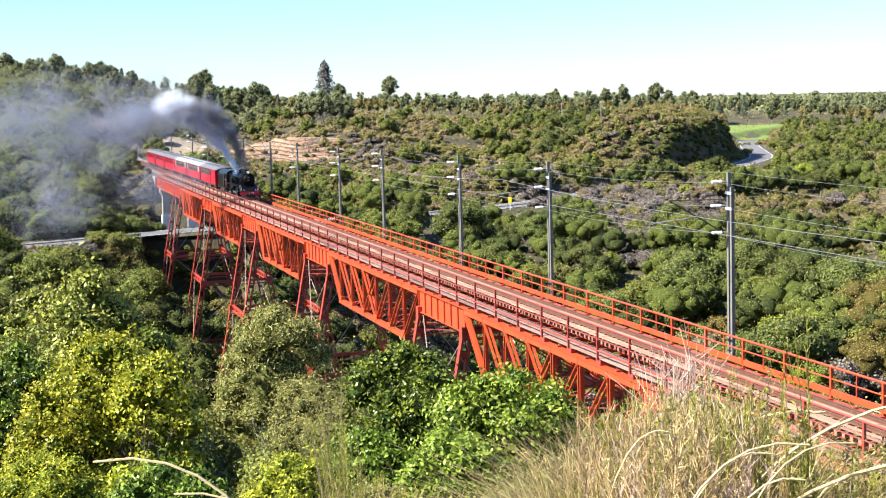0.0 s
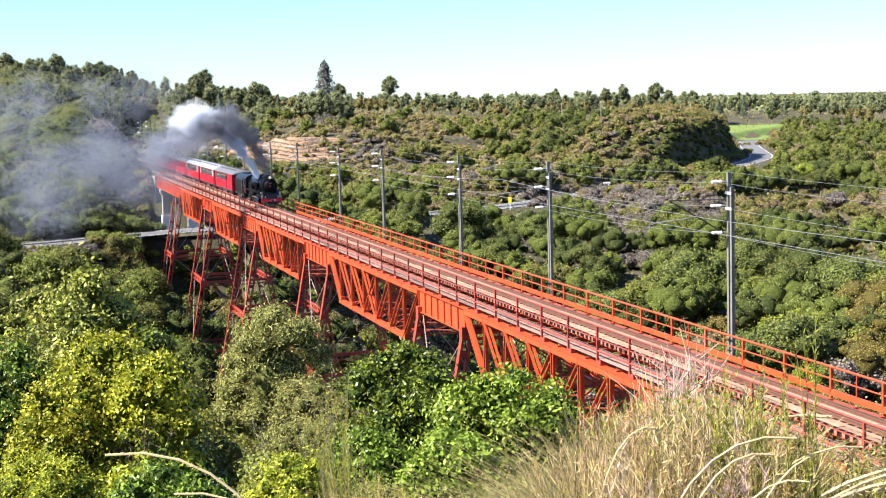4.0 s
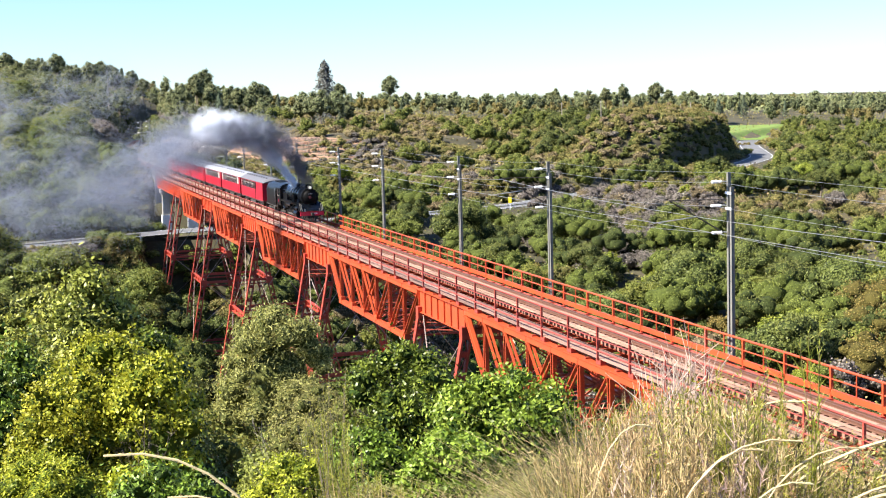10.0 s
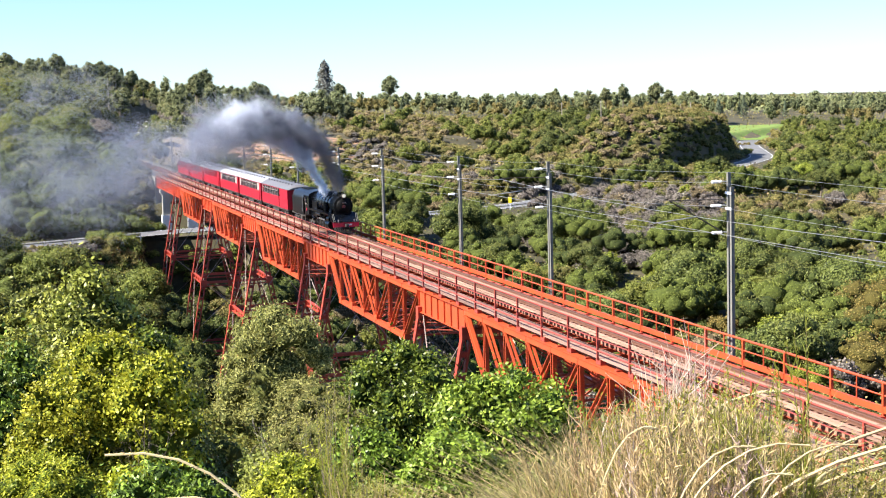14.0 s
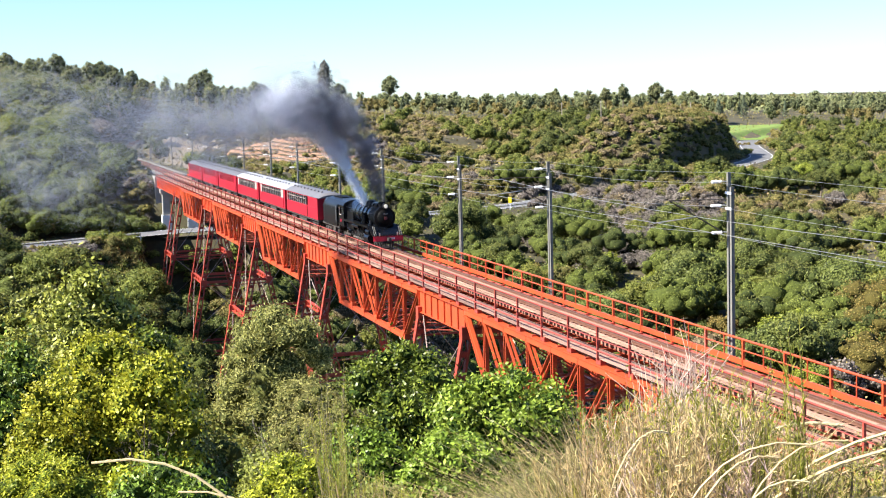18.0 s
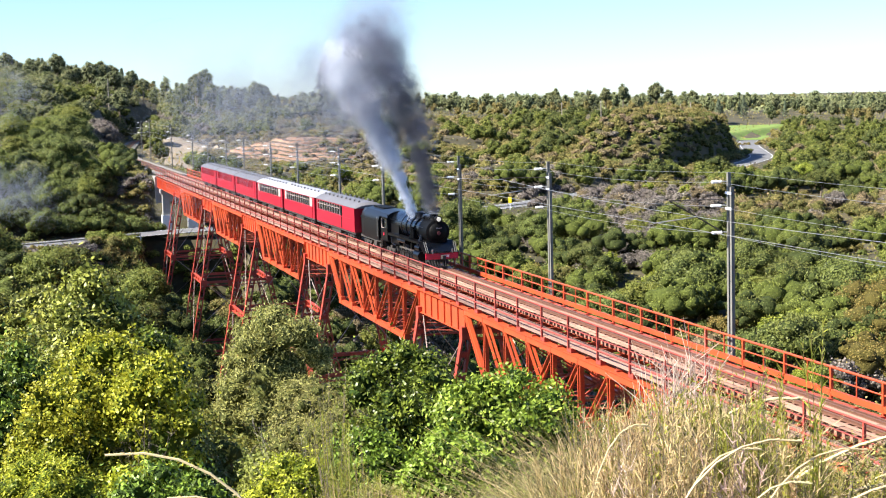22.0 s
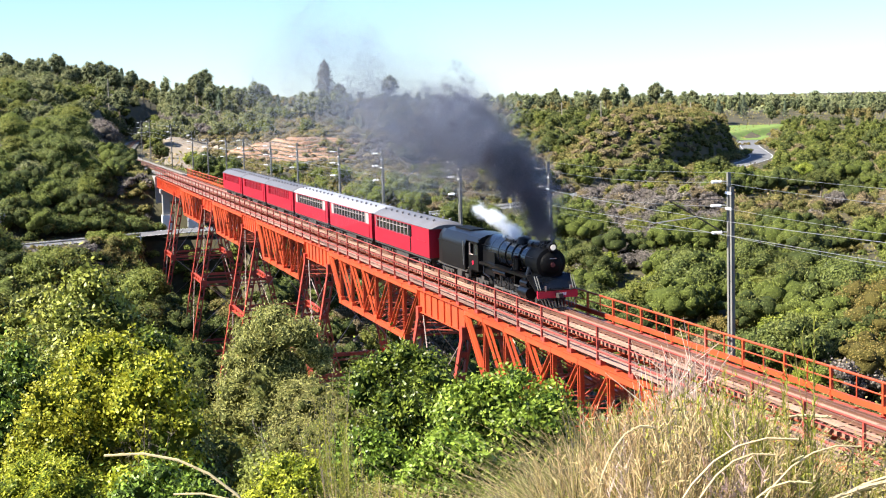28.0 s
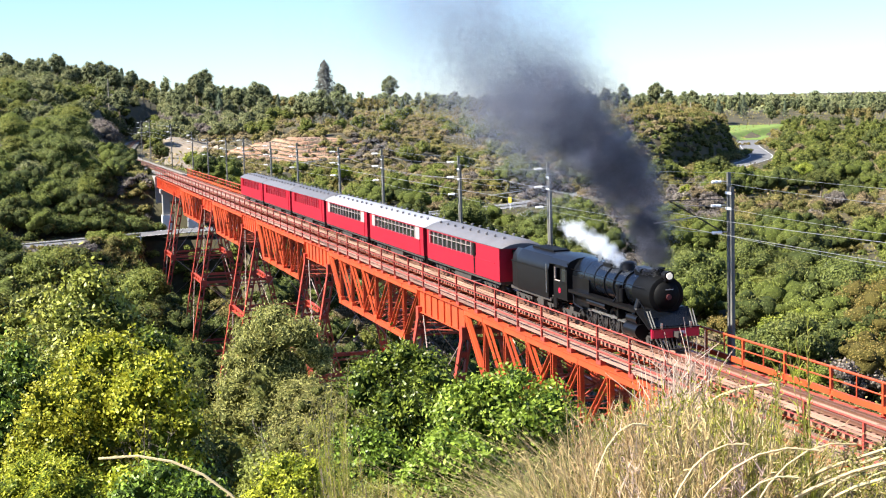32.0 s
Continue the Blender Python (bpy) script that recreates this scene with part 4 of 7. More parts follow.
    for s in (-1, 1):
        g = Geo().beam((-4.85 + 7.1, s * 0.80, 0), (-9.35 + 7.1, s * 0.80, 0), 0.05, 0.12)
        for x in (-4.85, -6.35, -7.85, -9.35):
            g.tube([(x + 7.1, s * 0.74, 0), (x + 7.1, s * 0.86, 0)], 0.11, 10)
        o = part("coupling_rod", g, ROD, L)
        o.matrix_basis = pose(-7.1, 0, DRIVER_R)
        RODS.append((o, -7.1))
    bogie(L, -11.6, 1.7, _small, SMALL_R, 0.9)
    # cab
    sec = lambda x, z0: [(x, -1.3, z0), (x, -1.3, 3.0), (x, -1.12, 3.28), (x, -0.7, 3.45), (x, 0, 3.52), (x, 0.7, 3.45), (x, 1.12, 3.28), (x, 1.3, 3.0), (x, 1.3, z0)]
    part("cab_roof", Geo().loft([[(x, y, z) for x, y, z in sec(x, 2.95)] for x in (-13.9, -11.15)]), BLACK, L, "", 30)
    for s in (-1, 1):
        y0, y1 = sorted((s * 1.26, s * 1.31))
        g = Geo().box(-13.2, -11.2, y0, y1, 1.2, 2.15).box(-13.2, -12.95, y0, y1, 2.15, 3.0).box(-12.2, -12.05, y0, y1, 2.15, 3.0).box(-11.4, -11.2, y0, y1, 2.15, 3.0).box(-13.2, -11.2, y0, y1, 2.85, 3.0)
        side = part("cab_side", g, BLACK, L)
        part("cab_window", Geo().box(-12.05, -11.4, y0 + 0.02, y1 - 0.02, 2.15, 2.85), WINDOWG, side, "cab side window")
        part("window_frame", Geo().box(-12.98, -12.2, y0 - 0.012, y1 + 0.012, 2.12, 2.16).box(-12.98, -12.94, y0 - 0.012, y1 + 0.012, 2.15, 2.86), CREAM, side)
        part("maker_plate", Geo().tube([(-12.3, s * 1.31, 1.62), (-12.3, s * 1.325, 1.62)], 0.15, 14), LOCO_RED, side, "small red plate")
        part("cab_step", Geo().box(-13.3, -12.8, min(s * 1.0, s * 1.3), max(s * 1.0, s * 1.3), 0.55, 0.6).box(-13.3, -12.8, s * 1.28 - 0.02, s * 1.28 + 0.02, 0.55, 1.2), BLACK, L)
    part("cab_front", Geo().box(-11.25, -11.2, -1.26, 1.26, 1.2, 2.2).box(-11.25, -11.2, -1.26, -0.9, 2.2, 3.2).box(-11.25, -11.2, 0.9, 1.26, 2.2, 3.2).box(-11.25, -11.2, -0.9, 0.9, 2.6, 3.35), BLACK, L)
    part("cab_floor", Geo().box(-13.6, -11.2, -1.26, 1.26, 1.15, 1.22), UNDER, L)
    # tender, with its sides curved in at the top
    def tsec(x, w, zt):
        return [(x, -w, 1.0), (x, -w, 2.55), (x, -w + 0.1, 2.95), (x, -w + 0.38, 3.28), (x, -0.45, zt), (x, 0.45, zt), (x, w - 0.38, 3.28), (x, w - 0.1, 2.95), (x, w, 2.55), (x, w, 1.0)]
    T = part("tender_tank", Geo().loft([tsec(-14.05, 1.3, 3.42), tsec(-19.2, 1.3, 3.42)]), BLACK, L, "black high-sided tender tank", 30)
    part("tender_back", Geo().loft([[(x, y * 0.985, z * 0.99 + 0.0) for x, y, z in tsec(x, w, zt)] for x, w, zt in ((-19.2, 1.3, 3.40), (-20.3, 1.22, 3.2), (-20.45, 1.1, 3.05))]), BLACK, T, "", 30)
    part("tender_hatch", Geo().box(-18.6, -15.2, -0.5, 0.5, 3.40, 3.5), SOOT, T)
    for s in (-1, 1):
        part("beading", Geo().box(-20.2, -14.05, s * 1.3 - 0.025, s * 1.3 + 0.025, 2.5, 2.55), BLACK, T)
        part("tender_handrail", Geo().tube([(-14.2, s * 1.36, 1.3), (-14.2, s * 1.36, 2.9)], 0.025, 6), ROD, T)
        part("ladder", Geo().beam((-20.5, s * 0.7, 1.0), (-20.5, s * 0.7, 3.0), 0.04, 0.04), ROD, T)
    part("tender_frame", Geo().box(-20.6, -13.9, -1.2, 1.2, 0.82, 1.0), UNDER, L)
    part("tool_box", Geo().box(-15.9, -15.0, -1.25, -0.9, 0.45, 0.82), UNDER, L)
    bogie(L, -15.4, 1.8, _coachw, COACH_R, 0.95)
    bogie(L, -18.9, 1.8, _coachw, COACH_R, 0.95)
    part("rear_coupler", Geo().box(-21.3, -20.6, -0.13, 0.13, 0.72, 0.98), UNDER, L)
    return L


# added red tint on the panes that keeps the rear carriages' windows faint
DULL_PANE = mat("dull_red_panes", (0.20, 0.012, 0.022), 0.4, 0, 0.2, 1, 8, 0.05)


def coach(kind, roof_mat, label):
    """A wooden-bodied carriage, x=0 at its front body end."""
    C = thing("passenger_carriage", label, "carriage", "train")
    ln, w = COACH_LEN, 1.36
    zb, ze = 0.95, 3.02
    prof = [(-w, ze), (-w - 0.06, ze + 0.03), (-w + 0.18, ze + 0.2), (-0.85, ze + 0.38), (-0.4, ze + 0.5), (0, ze + 0.53), (0.4, ze + 0.5), (0.85, ze + 0.38), (w - 0.18, ze + 0.2), (w + 0.06, ze + 0.03), (w, ze)]
    part("roof", Geo().loft([[(x, y * k, ze + (z - ze) * k2) for y, z in prof] for x, k, k2 in ((0.35, 0.9, 0.55), (0.1, 0.99, 0.9), (-0.5, 1, 1), (-ln + 0.5, 1, 1), (-ln - 0.1, 0.99, 0.9), (-ln - 0.35, 0.9, 0.55))]), roof_mat, C, "", 35)
    vm = Geo().tube([(0, 0, 0), (0, 0, 0.1), (0, 0, 0.12)], [0.06, 0.07, 0.12], 8).tube([(0, 0, 0.12), (0, 0, 0.18)], [0.12, 0.09], 8).mesh("roof_vent", ROOF_GREY)
    for i in range(9):
        for s in (-1, 1):
            o = part("roof_vent", vm, ROOF_GREY, C)
            o.location = (-1.2 - i * (ln - 2.4) / 8, s * 0.62, ze + 0.42)
    vest = 0.9
    lo, hi = 2.08, 2.95
    body = Geo().box(-ln + vest, -vest, -w, w, zb, lo)
    body.box(-ln + vest, -vest, -w, w, hi, ze)
    part("body", body, COACH_RED, C)
    xa, xb = -ln + vest, -vest
    if kind == "guard":
        gap0, gap1 = -4.6, -vest
        part("guard_compartment", Geo().box(gap0, gap1, -w, w, lo, hi), COACH_RED, C)
        for s in (-1, 1):
            # a flat black strip stands for the shade in the door recess
            part("guard_door", Geo().box(-5.1, -4.82, s * w - 0.02, s * w + 0.02, zb + 0.06, 2.95), SOOT, C, "flat dark strip for the shade in the guard's door recess")
        xb = -5.5
    else:
        for x in (xa + 0.55, xb - 0.55):
            part("end_panel", Geo().box(x - 0.55, x + 0.55, -w, w, lo, hi), CREAM if kind == "pale" else COACH_RED, C, "pale end panel" if kind == "pale" else "")
        xa, xb = xa + 1.1, xb - 1.1
    k = 11 if kind != "guard" else 9
    step = (xb - xa) / k
    inner = Geo().box(xa, xb, -w + 0.1, w - 0.1, lo, hi)
    part("glazing", inner, WINDOWG if kind != "plain" else DULL_PANE, C, "dark glass of the window band" if kind != "plain" else "window panes coloured dull red to look faint")
    for i in range(k + 1):
        x = xa + i * step
        for s in (-1, 1):
            part("window_pillar", Geo().box(x - 0.035, x + 0.035, s * w - 0.06, s * w + 0.005, lo, hi), CREAM if kind != "plain" else COACH_RED, C)
    for s in (-1, 1):
        part("window_rail", Geo().box(xa, xb, s * w - 0.05, s * w + 0.002, 2.66, 2.69), CREAM if kind != "plain" else COACH_RED, C)
    for s in (-1, 1):
        part("waist_moulding", Geo().box(-ln + vest, -vest, s * w - 0.02, s * w + 0.02, 1.99, 2.05), COACH_RED, C)
        part("sill_beam", Geo().box(-ln, 0, s * 1.2 - 0.1, s * 1.2 + 0.1, 0.78, 0.95), UNDER, C)
    for x0, sg in ((-vest, 1), (-ln + vest, -1)):
        a, b = sorted((x0, x0 + sg * vest))
        g = Geo()
        for s in (-1, 1):
            y0, y1 = sorted((s * w, s * (w - 0.5)))
            g.box(a, b, y0, y1, zb, ze) if kind == "guard" and sg > 0 else g.box(a + 0.02, b - 0.02, y0 + 0.04, y1 - 0.04, zb, ze)
        g.box(a + 0.1, b - 0.1, -w + 0.45, w - 0.45, zb, ze)
        part("vestibule", g, COACH_RED, C)
        e = x0 + sg * vest
        part("gangway", Geo().box(min(e, e + sg * 0.4), max(e, e + sg * 0.4), -0.5, 0.5, 1.0, 2.9), SOOT, C, "black gangway bellows")
        part("coupler", Geo().box(min(e, e + sg * 0.5), max(e, e + sg * 0.5), -0.13, 0.13, 0.7, 0.95), UNDER, C)
    part("underframe", Geo().box(-ln + 0.2, -0.2, -1.0, 1.0, 0.72, 0.94).box(-ln * 0.62, -ln * 0.4, -1.15, 1.15, 0.35, 0.72), UNDER, C)
    for s in (-1, 1):
        part("truss_rod", Geo().tube([(-3.5, s * 1.0, 0.75), (-6.0, s * 1.0, 0.35), (-ln + 6.0, s * 1.0, 0.35), (-ln + 3.5, s * 1.0, 0.75)], 0.03, 6), UNDER, C)
    bogie(C, -2.6, 1.9, _coachw, COACH_R, 1.0)
    bogie(C, -ln + 2.6, 1.9, _coachw, COACH_R, 1.0)
    return C


def lamp_glow():
    m = bpy.data.materials.new("lit_headlamp")
    m.use_nodes = True
    b = m.node_tree.nodes["Principled BSDF"]
    b.inputs["Base Color"].default_value = (0.6, 0.56, 0.46, 1)
    b.inputs["Emission Color"].default_value = (1.0, 0.95, 0.82, 1)
    b.inputs["Emission Strength"].default_value = 0.14
    return m


HEADLAMP = lamp_glow()
ROOF_PALE = mat("pale_silver_roof", (0.31, 0.31, 0.33), 0.45, 0.1, 0.12, 0.5, 7, 0.08, (0.28, 0.28, 0.28), 0.4)
loco = locomotive()
coaches = [coach("guard", ROOF_GREY, "crimson carriage with a guard's compartment and silver-grey roof"),
           coach("pale", ROOF_PALE, "crimson carriage with a pale silver roof and cream-framed windows"),
           coach("pale", ROOF_PALE, "crimson carriage with a pale silver roof and cream-framed windows"),
           coach("plain", ROOF_GREY, "all-crimson wooden carriage with a grey roof"),
           coach("plain", ROOF_GREY, "all-crimson wooden carriage with a grey roof"),
           coach("plain", ROOF_GREY, "all-crimson wooden carriage with a grey roof")]


def front_x(t):
    """Where the locomotive's front coupler is at t seconds."""
    return -186.1 + 3.98 * t - 0.0058 * t * t + 0.00008 * t ** 3


# ---- van on the road ----
def van():
    V = thing("van", "silver van with dark windows driving on the highway", "van")
    side = [(2.3, 0.45), (2.35, 0.8), (2.2, 1.02), (1.35, 1.2), (0.65, 1.85), (0.2, 1.98), (-2.2, 1.98), (-2.4, 1.7), (-2.45, 0.5), (-2.4, 0.38), (2.2, 0.38)]
    part("body", Geo().loft([[(x, y, z if abs(y) < 0.85 or z < 1.1 else z - 0.04) for x, z in side] for y in (-0.88, -0.8, 0.8, 0.88)]), SILVER, V)
    for s in (-1, 1):
        for x0, x1 in ((-2.2, -1.0), (-0.9, 0.2), (0.3, 0.95)):
            part("side_window", Geo().add([(x0, s * 0.895, 1.25), (x1, s * 0.895, 1.25), (x1 - (0.35 if x1 > 0.9 else 0), s * 0.885, 1.78), (x0, s * 0.885, 1.78),
                                           (x0, s * 0.86, 1.25), (x1, s * 0.86, 1.25), (x1 - (0.35 if x1 > 0.9 else 0), s * 0.86, 1.78), (x0, s * 0.86, 1.78)],
                                          [(0, 1, 2, 3), (7, 6, 5, 4), (0, 4, 5, 1), (1, 5, 6, 2), (2, 6, 7, 3), (3, 7, 4, 0)]), WINDOWG, V)
        part("headlamp", Geo().box(2.22, 2.34, s * 0.65 - 0.16, s * 0.65 + 0.16, 0.72, 0.92), WHITE, V)
        for x in (1.5, -1.6):
            w = part("wheel", Geo().tube([(0, -0.1, 0), (0, 0.1, 0)], 0.32, 16), RUBBER, V)
            w.matrix_basis = pose(x, s * 0.8, 0.32)
            part("rim", Geo().tube([(0, -0.11, 0), (0, 0.11, 0)], 0.19, 12), STEEL, w)
    part("windscreen", Geo().add([(1.3, -0.78, 1.25), (1.3, 0.78, 1.25), (0.72, 0.72, 1.8), (0.72, -0.72, 1.8), (1.2, -0.78, 1.2), (1.2, 0.78, 1.2), (0.62, 0.72, 1.75), (0.62, -0.72, 1.75)],
                                 [(0, 1, 2, 3), (7, 6, 5, 4), (0, 4, 5, 1), (1, 5, 6, 2), (2, 6, 7, 3), (3, 7, 4, 0)]), WINDOWG, V)
    part("bumper", Geo().box(2.28, 2.42, -0.85, 0.85, 0.38, 0.6), UNDER, V)
    return V


road_van = van()
# ---- vegetation ----
def clay_bank():
    """Bare clay and rock face cut into the slope above the line."""
    g = Geo()
    us, ns = np.linspace(-0.162, -0.05, 200), np.linspace(374, 397, 64)
    rng = np.random.default_rng(3)
    for n in ns:
        x, y = to_xy(n, n * us)
        t = (n - 372) / 26
        edge = np.minimum(np.minimum(us + 0.168, -0.048 - us) * 90, min(t, 1 - t) * 6)
        base = ground(x, y) - 0.25
        level = base + 0.5 * np.sin(us * 60) + 0.25 * np.sin(us * 190 + 1)
        tread = np.floor(level / 0.95) * 0.95
        part_up = (level - tread) / 0.95
        ledge = tread + 0.95 * np.clip((part_up - 0.55) / 0.3, 0, 1) - level + rng.normal(0, 0.09, len(us)) + 0.12 * np.sin(us * 420 + 5 * np.sin(n * 0.9))
        z = base + np.clip(edge, -0.5, 0.5) + ledge * np.clip(edge, 0, 1)
        g.v.extend(zip(x, y, z))
    m = len(us)
    for i in range(len(ns) - 1):
        for j in range(m - 1):
            g.f.append((i * m + j, i * m + j + 1, (i + 1) * m + j + 1, (i + 1) * m + j))
    solo("clay_bank", g, CLAY, "bare orange clay and rock bank above the railway", "bank", kind="structure")


clay_bank()


def crown_blobs(rng, r, h, k, flat=0.85, base=0.35, lobe=(0.22, 0.42)):
    """Many overlapping lobes over the dome of an uneven crown of radius r between base*h and h."""
    hh = h * (1 - base)
    out = [((0, 0, h * base + hh * 0.45), (r * 0.66, r * 0.66, hh * 0.42))]
    for i in range(k):
        a = rng.uniform(0, 2 * math.pi)
        el = rng.uniform(-0.15 if base > 0.1 else -0.5, 1.0)
        c = math.sqrt(max(0.0, 1 - min(1, abs(el)) ** 2)) * rng.uniform(0.75, 1.0)
        s = r * rng.uniform(*lobe)
        d = (r - s) * c
        z = h * base + hh * 0.35 + (hh * 0.62 - s * 0.8) * el
        out.append(((d * math.cos(a), d * math.sin(a), z), (s, s, s * flat)))
    return out


def limbs(rng, h, r, blobs, thick, many=5):
    """A tapered, slightly crooked trunk with limbs that reach into the crown's lobes."""
    g = Geo()
    top = h * 0.72
    pts = [(0, 0, -0.6)]
    x = y = 0.0
    for i in range(1, 6):
        x, y = x + rng.normal(0, 0.03 * h * 0.3), y + rng.normal(0, 0.03 * h * 0.3)
        pts.append((x, y, top * i / 5))
    g.tube(pts, [thick * (1 - 0.15 * i) for i in range(6)], 7)
    for c, s in blobs[1:1 + many]:
        p = Vector(pts[2 + int(rng.integers(0, 3))])
        q = Vector(c)
        m = p.lerp(q, 0.5) + Vector((0, 0, -0.08 * h * rng.random()))
        g.tube([p, m, q], [thick * 0.45, thick * 0.3, thick * 0.1], 5)
    return g


def tree_model(name, label, category, leaf, seed, r, h, count, size, lobes=9, base=0.3, thick=0.16, group="bush trees", bark=None, fill=0.3, shape=0.6, corners=3, jitter=0.55, lobe=(0.18, 0.42), core=0.72, many=5, fuzz=0.14):
    rng = np.random.default_rng(seed)
    T = thing(name, label, category, group)
    bl = crown_blobs(rng, r, h, lobes, base=base, lobe=lobe)
    part("trunk" if category == "tree" else "stem", limbs(rng, h, r, bl, thick, many), bark or BARK, T)
    p, d = blob_points(bl, count, rng, fill, fuzz)
    lv, lf = leaves(p, d, size, rng, shape, 0.18, jitter, corners)
    part("crown", tri_mesh("crown", [(lv, lf, leaf), (*lumps(bl, rng, core), SHADED_MASS[leaf.name])]), leaf, T)
    return T


def conifer_model(label, leaf, seed, r, h, count, size, group="bush trees", taper=0.85):
    rng = np.random.default_rng(seed)
    T = thing("conifer_tree", label, "tree", group)
    part("trunk", Geo().tube([(0, 0, -0.6), (0.05, 0, h * 0.5), (0, 0.05, h)], [h * 0.022, h * 0.014, 0.03], 7), BARK, T)
    t = rng.random(count) ** 0.7
    tiers = np.clip(np.floor(t * 13) / 13 + rng.normal(0, 0.03, count), 0, 1)
    a = rng.uniform(0, 2 * math.pi, count)
    lob = 0.72 + 0.28 * np.sin(a * 5 + tiers * 40)
    rad = r * (1 - tiers) ** taper * lob * np.sqrt(rng.uniform(0.15, 1, count)) + 0.1
    p = np.stack([rad * np.cos(a), rad * np.sin(a), h * (0.12 + 0.88 * tiers) - 0.25 * rad], 1)
    d = np.stack([np.cos(a), np.sin(a), np.full(count, 0.8)], 1)
    part("crown", cards("crown", leaf, p, d, size, rng, 0.5, 0.18, 0.45, 3), leaf, T)
    return T


def away(ob):
    """Take the pattern plant, with its parts, out of the scene once it has been copied."""
    for o in list(ob.children_recursive) + [ob]:
        bpy.data.objects.remove(o)


LEAF_GREYPINE = leafy("grey_green_needles", (0.10, 0.105, 0.09), (0.17, 0.17, 0.15))
MID = [tree_model("broadleaf_tree", "rounded green bush tree on the gorge side", "tree", m, s, r, h, c, z, lobes=l)
       for m, s, r, h, c, z, l in ((LEAF_MID, 11, 2.3, 4.0, 4600, 0.13, 18), (LEAF_MID, 12, 2.7, 4.8, 5600, 0.14, 22), (LEAF_DARK, 13, 2.4, 4.6, 4600, 0.13, 18),
                                   (LEAF_DARK, 14, 2.9, 5.4, 5600, 0.14, 22))]
NEARER = [tree_model("broadleaf_tree", "leafy green bush tree below the viaduct", "tree", m, sd, 2.4, 5.2, 6500, 0.13, lobes=24) for m, sd in ((LEAF_MID, 15), (LEAF_DARK, 16))]
SCRUB = [tree_model("scrub_bush", "olive and brown scrubby bush on the gorge side", "bush", m, s, r, h, c, z, lobes=16, base=0.05, thick=0.07, fill=0.5, shape=0.4)
         for m, s, r, h, c, z in ((LEAF_OLIVE, 21, 2.0, 2.8, 1800, 0.16), (LEAF_BROWN, 22, 2.0, 2.6, 1800, 0.16), (LEAF_GREY, 23, 1.9, 2.7, 1800, 0.14), (LEAF_OLIVE, 24, 2.4, 3.3, 2200, 0.17))]
LIME = [tree_model("broadleaf_tree", "sunlit lime-green bush tree on the gorge side", "tree", LEAF_LIME, 31, 2.0, 3.6, 3600, 0.12, lobes=20)]
FAR = [tree_model("forest_tree", "tall dark native forest tree on the plateau", "tree", m, s, r, h, c, z, lobes=l, base=b, thick=0.25, group="plateau forest")
       for m, s, r, h, c, z, l, b in ((LEAF_FAR, 41, 3.2, 11.5, 1300, 0.42, 18, 0.3), (LEAF_FAR, 42, 3.8, 13, 1500, 0.42, 20, 0.35), (LEAF_FAR, 43, 3.4, 10.0, 1300, 0.4, 18, 0.2), (LEAF_OLIVE, 44, 3.6, 8.0, 1300, 0.4, 18, 0.15))]
PINES = [conifer_model("dark conifer standing above the forest", LEAF_PINE, 51, 3.2, 11.0, 1000, 0.6, "plateau forest"),
         conifer_model("dark conifer standing above the forest", LEAF_PINE, 52, 4.2, 15.0, 1300, 0.7, "plateau forest")]


def place(model, x, y, s, turn, sink=0.25, tilt=0.0):
    ob = copy_thing(model, pose(x, y, gz(x, y) - sink, tilt, tilt * 0.5, turn))
    ob.scale = (s, s, s * 1.0)
    return ob


def plan_px(px, n):
    """A spot n metres out in the direction px."""
    return to_xy(n, (px - 784) / 2600 * n)


rg = random.Random(77)


SIGHT = ((-0.33, -0.185, 234, 100), (-0.018, 0.07, 286, 90), (0.198, 0.232, 521, 190))    # stretches of road that stay in view


def clear(x, y, r, h=5.5):
    n, e = to_ne(x, y)
    u = e / max(n, 1)
    if 560 < n < 800 and 0.187 < u < 0.235 or 300 < n < 560 and -0.19 < u < -0.152:
        return False
    for u0, u1, far, reach in SIGHT:
        if u0 < e / max(n, 1) < u1 and far - reach < n < far and gz(x, y) + h > EYE[2] + (ROAD_Z + 0.4 - EYE[2]) / far * n:
            return False
    xy = np.array([[x, y]])
    return nearest(xy, _ROAD_XY)[0] > 5.5 + r * 0.6 and nearest(xy, _TRACK_XY)[0] > 5.0 + r * 0.6 and not (-285 < x < -20 and abs(y) < 6.0 + r * 0.3)


def scatter(n0, n1, count, pick, r, spread=(0.8, 1.3), wide=0.33):
    done = 0
    for _ in range(count * 3):
        if done >= count:
            break
        n = math.sqrt(rg.uniform(n0 * n0, n1 * n1))
        u = rg.uniform(-wide, wide)
        x, y = to_xy(n, n * u)
        if not clear(x, y, r):
            continue
        m = pick(n, u)
        if m is None:
            continue
        s = rg.uniform(*spread)
        place(m, x, y, s, rg.uniform(0, 360), 0.25, rg.uniform(-4, 4))
        done += 1


def pick_mid(n, u):
    dry = math.sin(n * 0.045 + u * 9) + 0.6 * math.sin(n * 0.11 - u * 23 + 2)
    k = rg.random()
    if 240 < n and u > -0.1:
        dry += 0.5
    if u < -0.14:
        dry -= 0.3
    if k < 0.05:
        return LIME[0]
    if dry > 0.55:
        return rg.choice(SCRUB)
    return rg.choice(MID) if k < 0.85 else SCRUB[0]


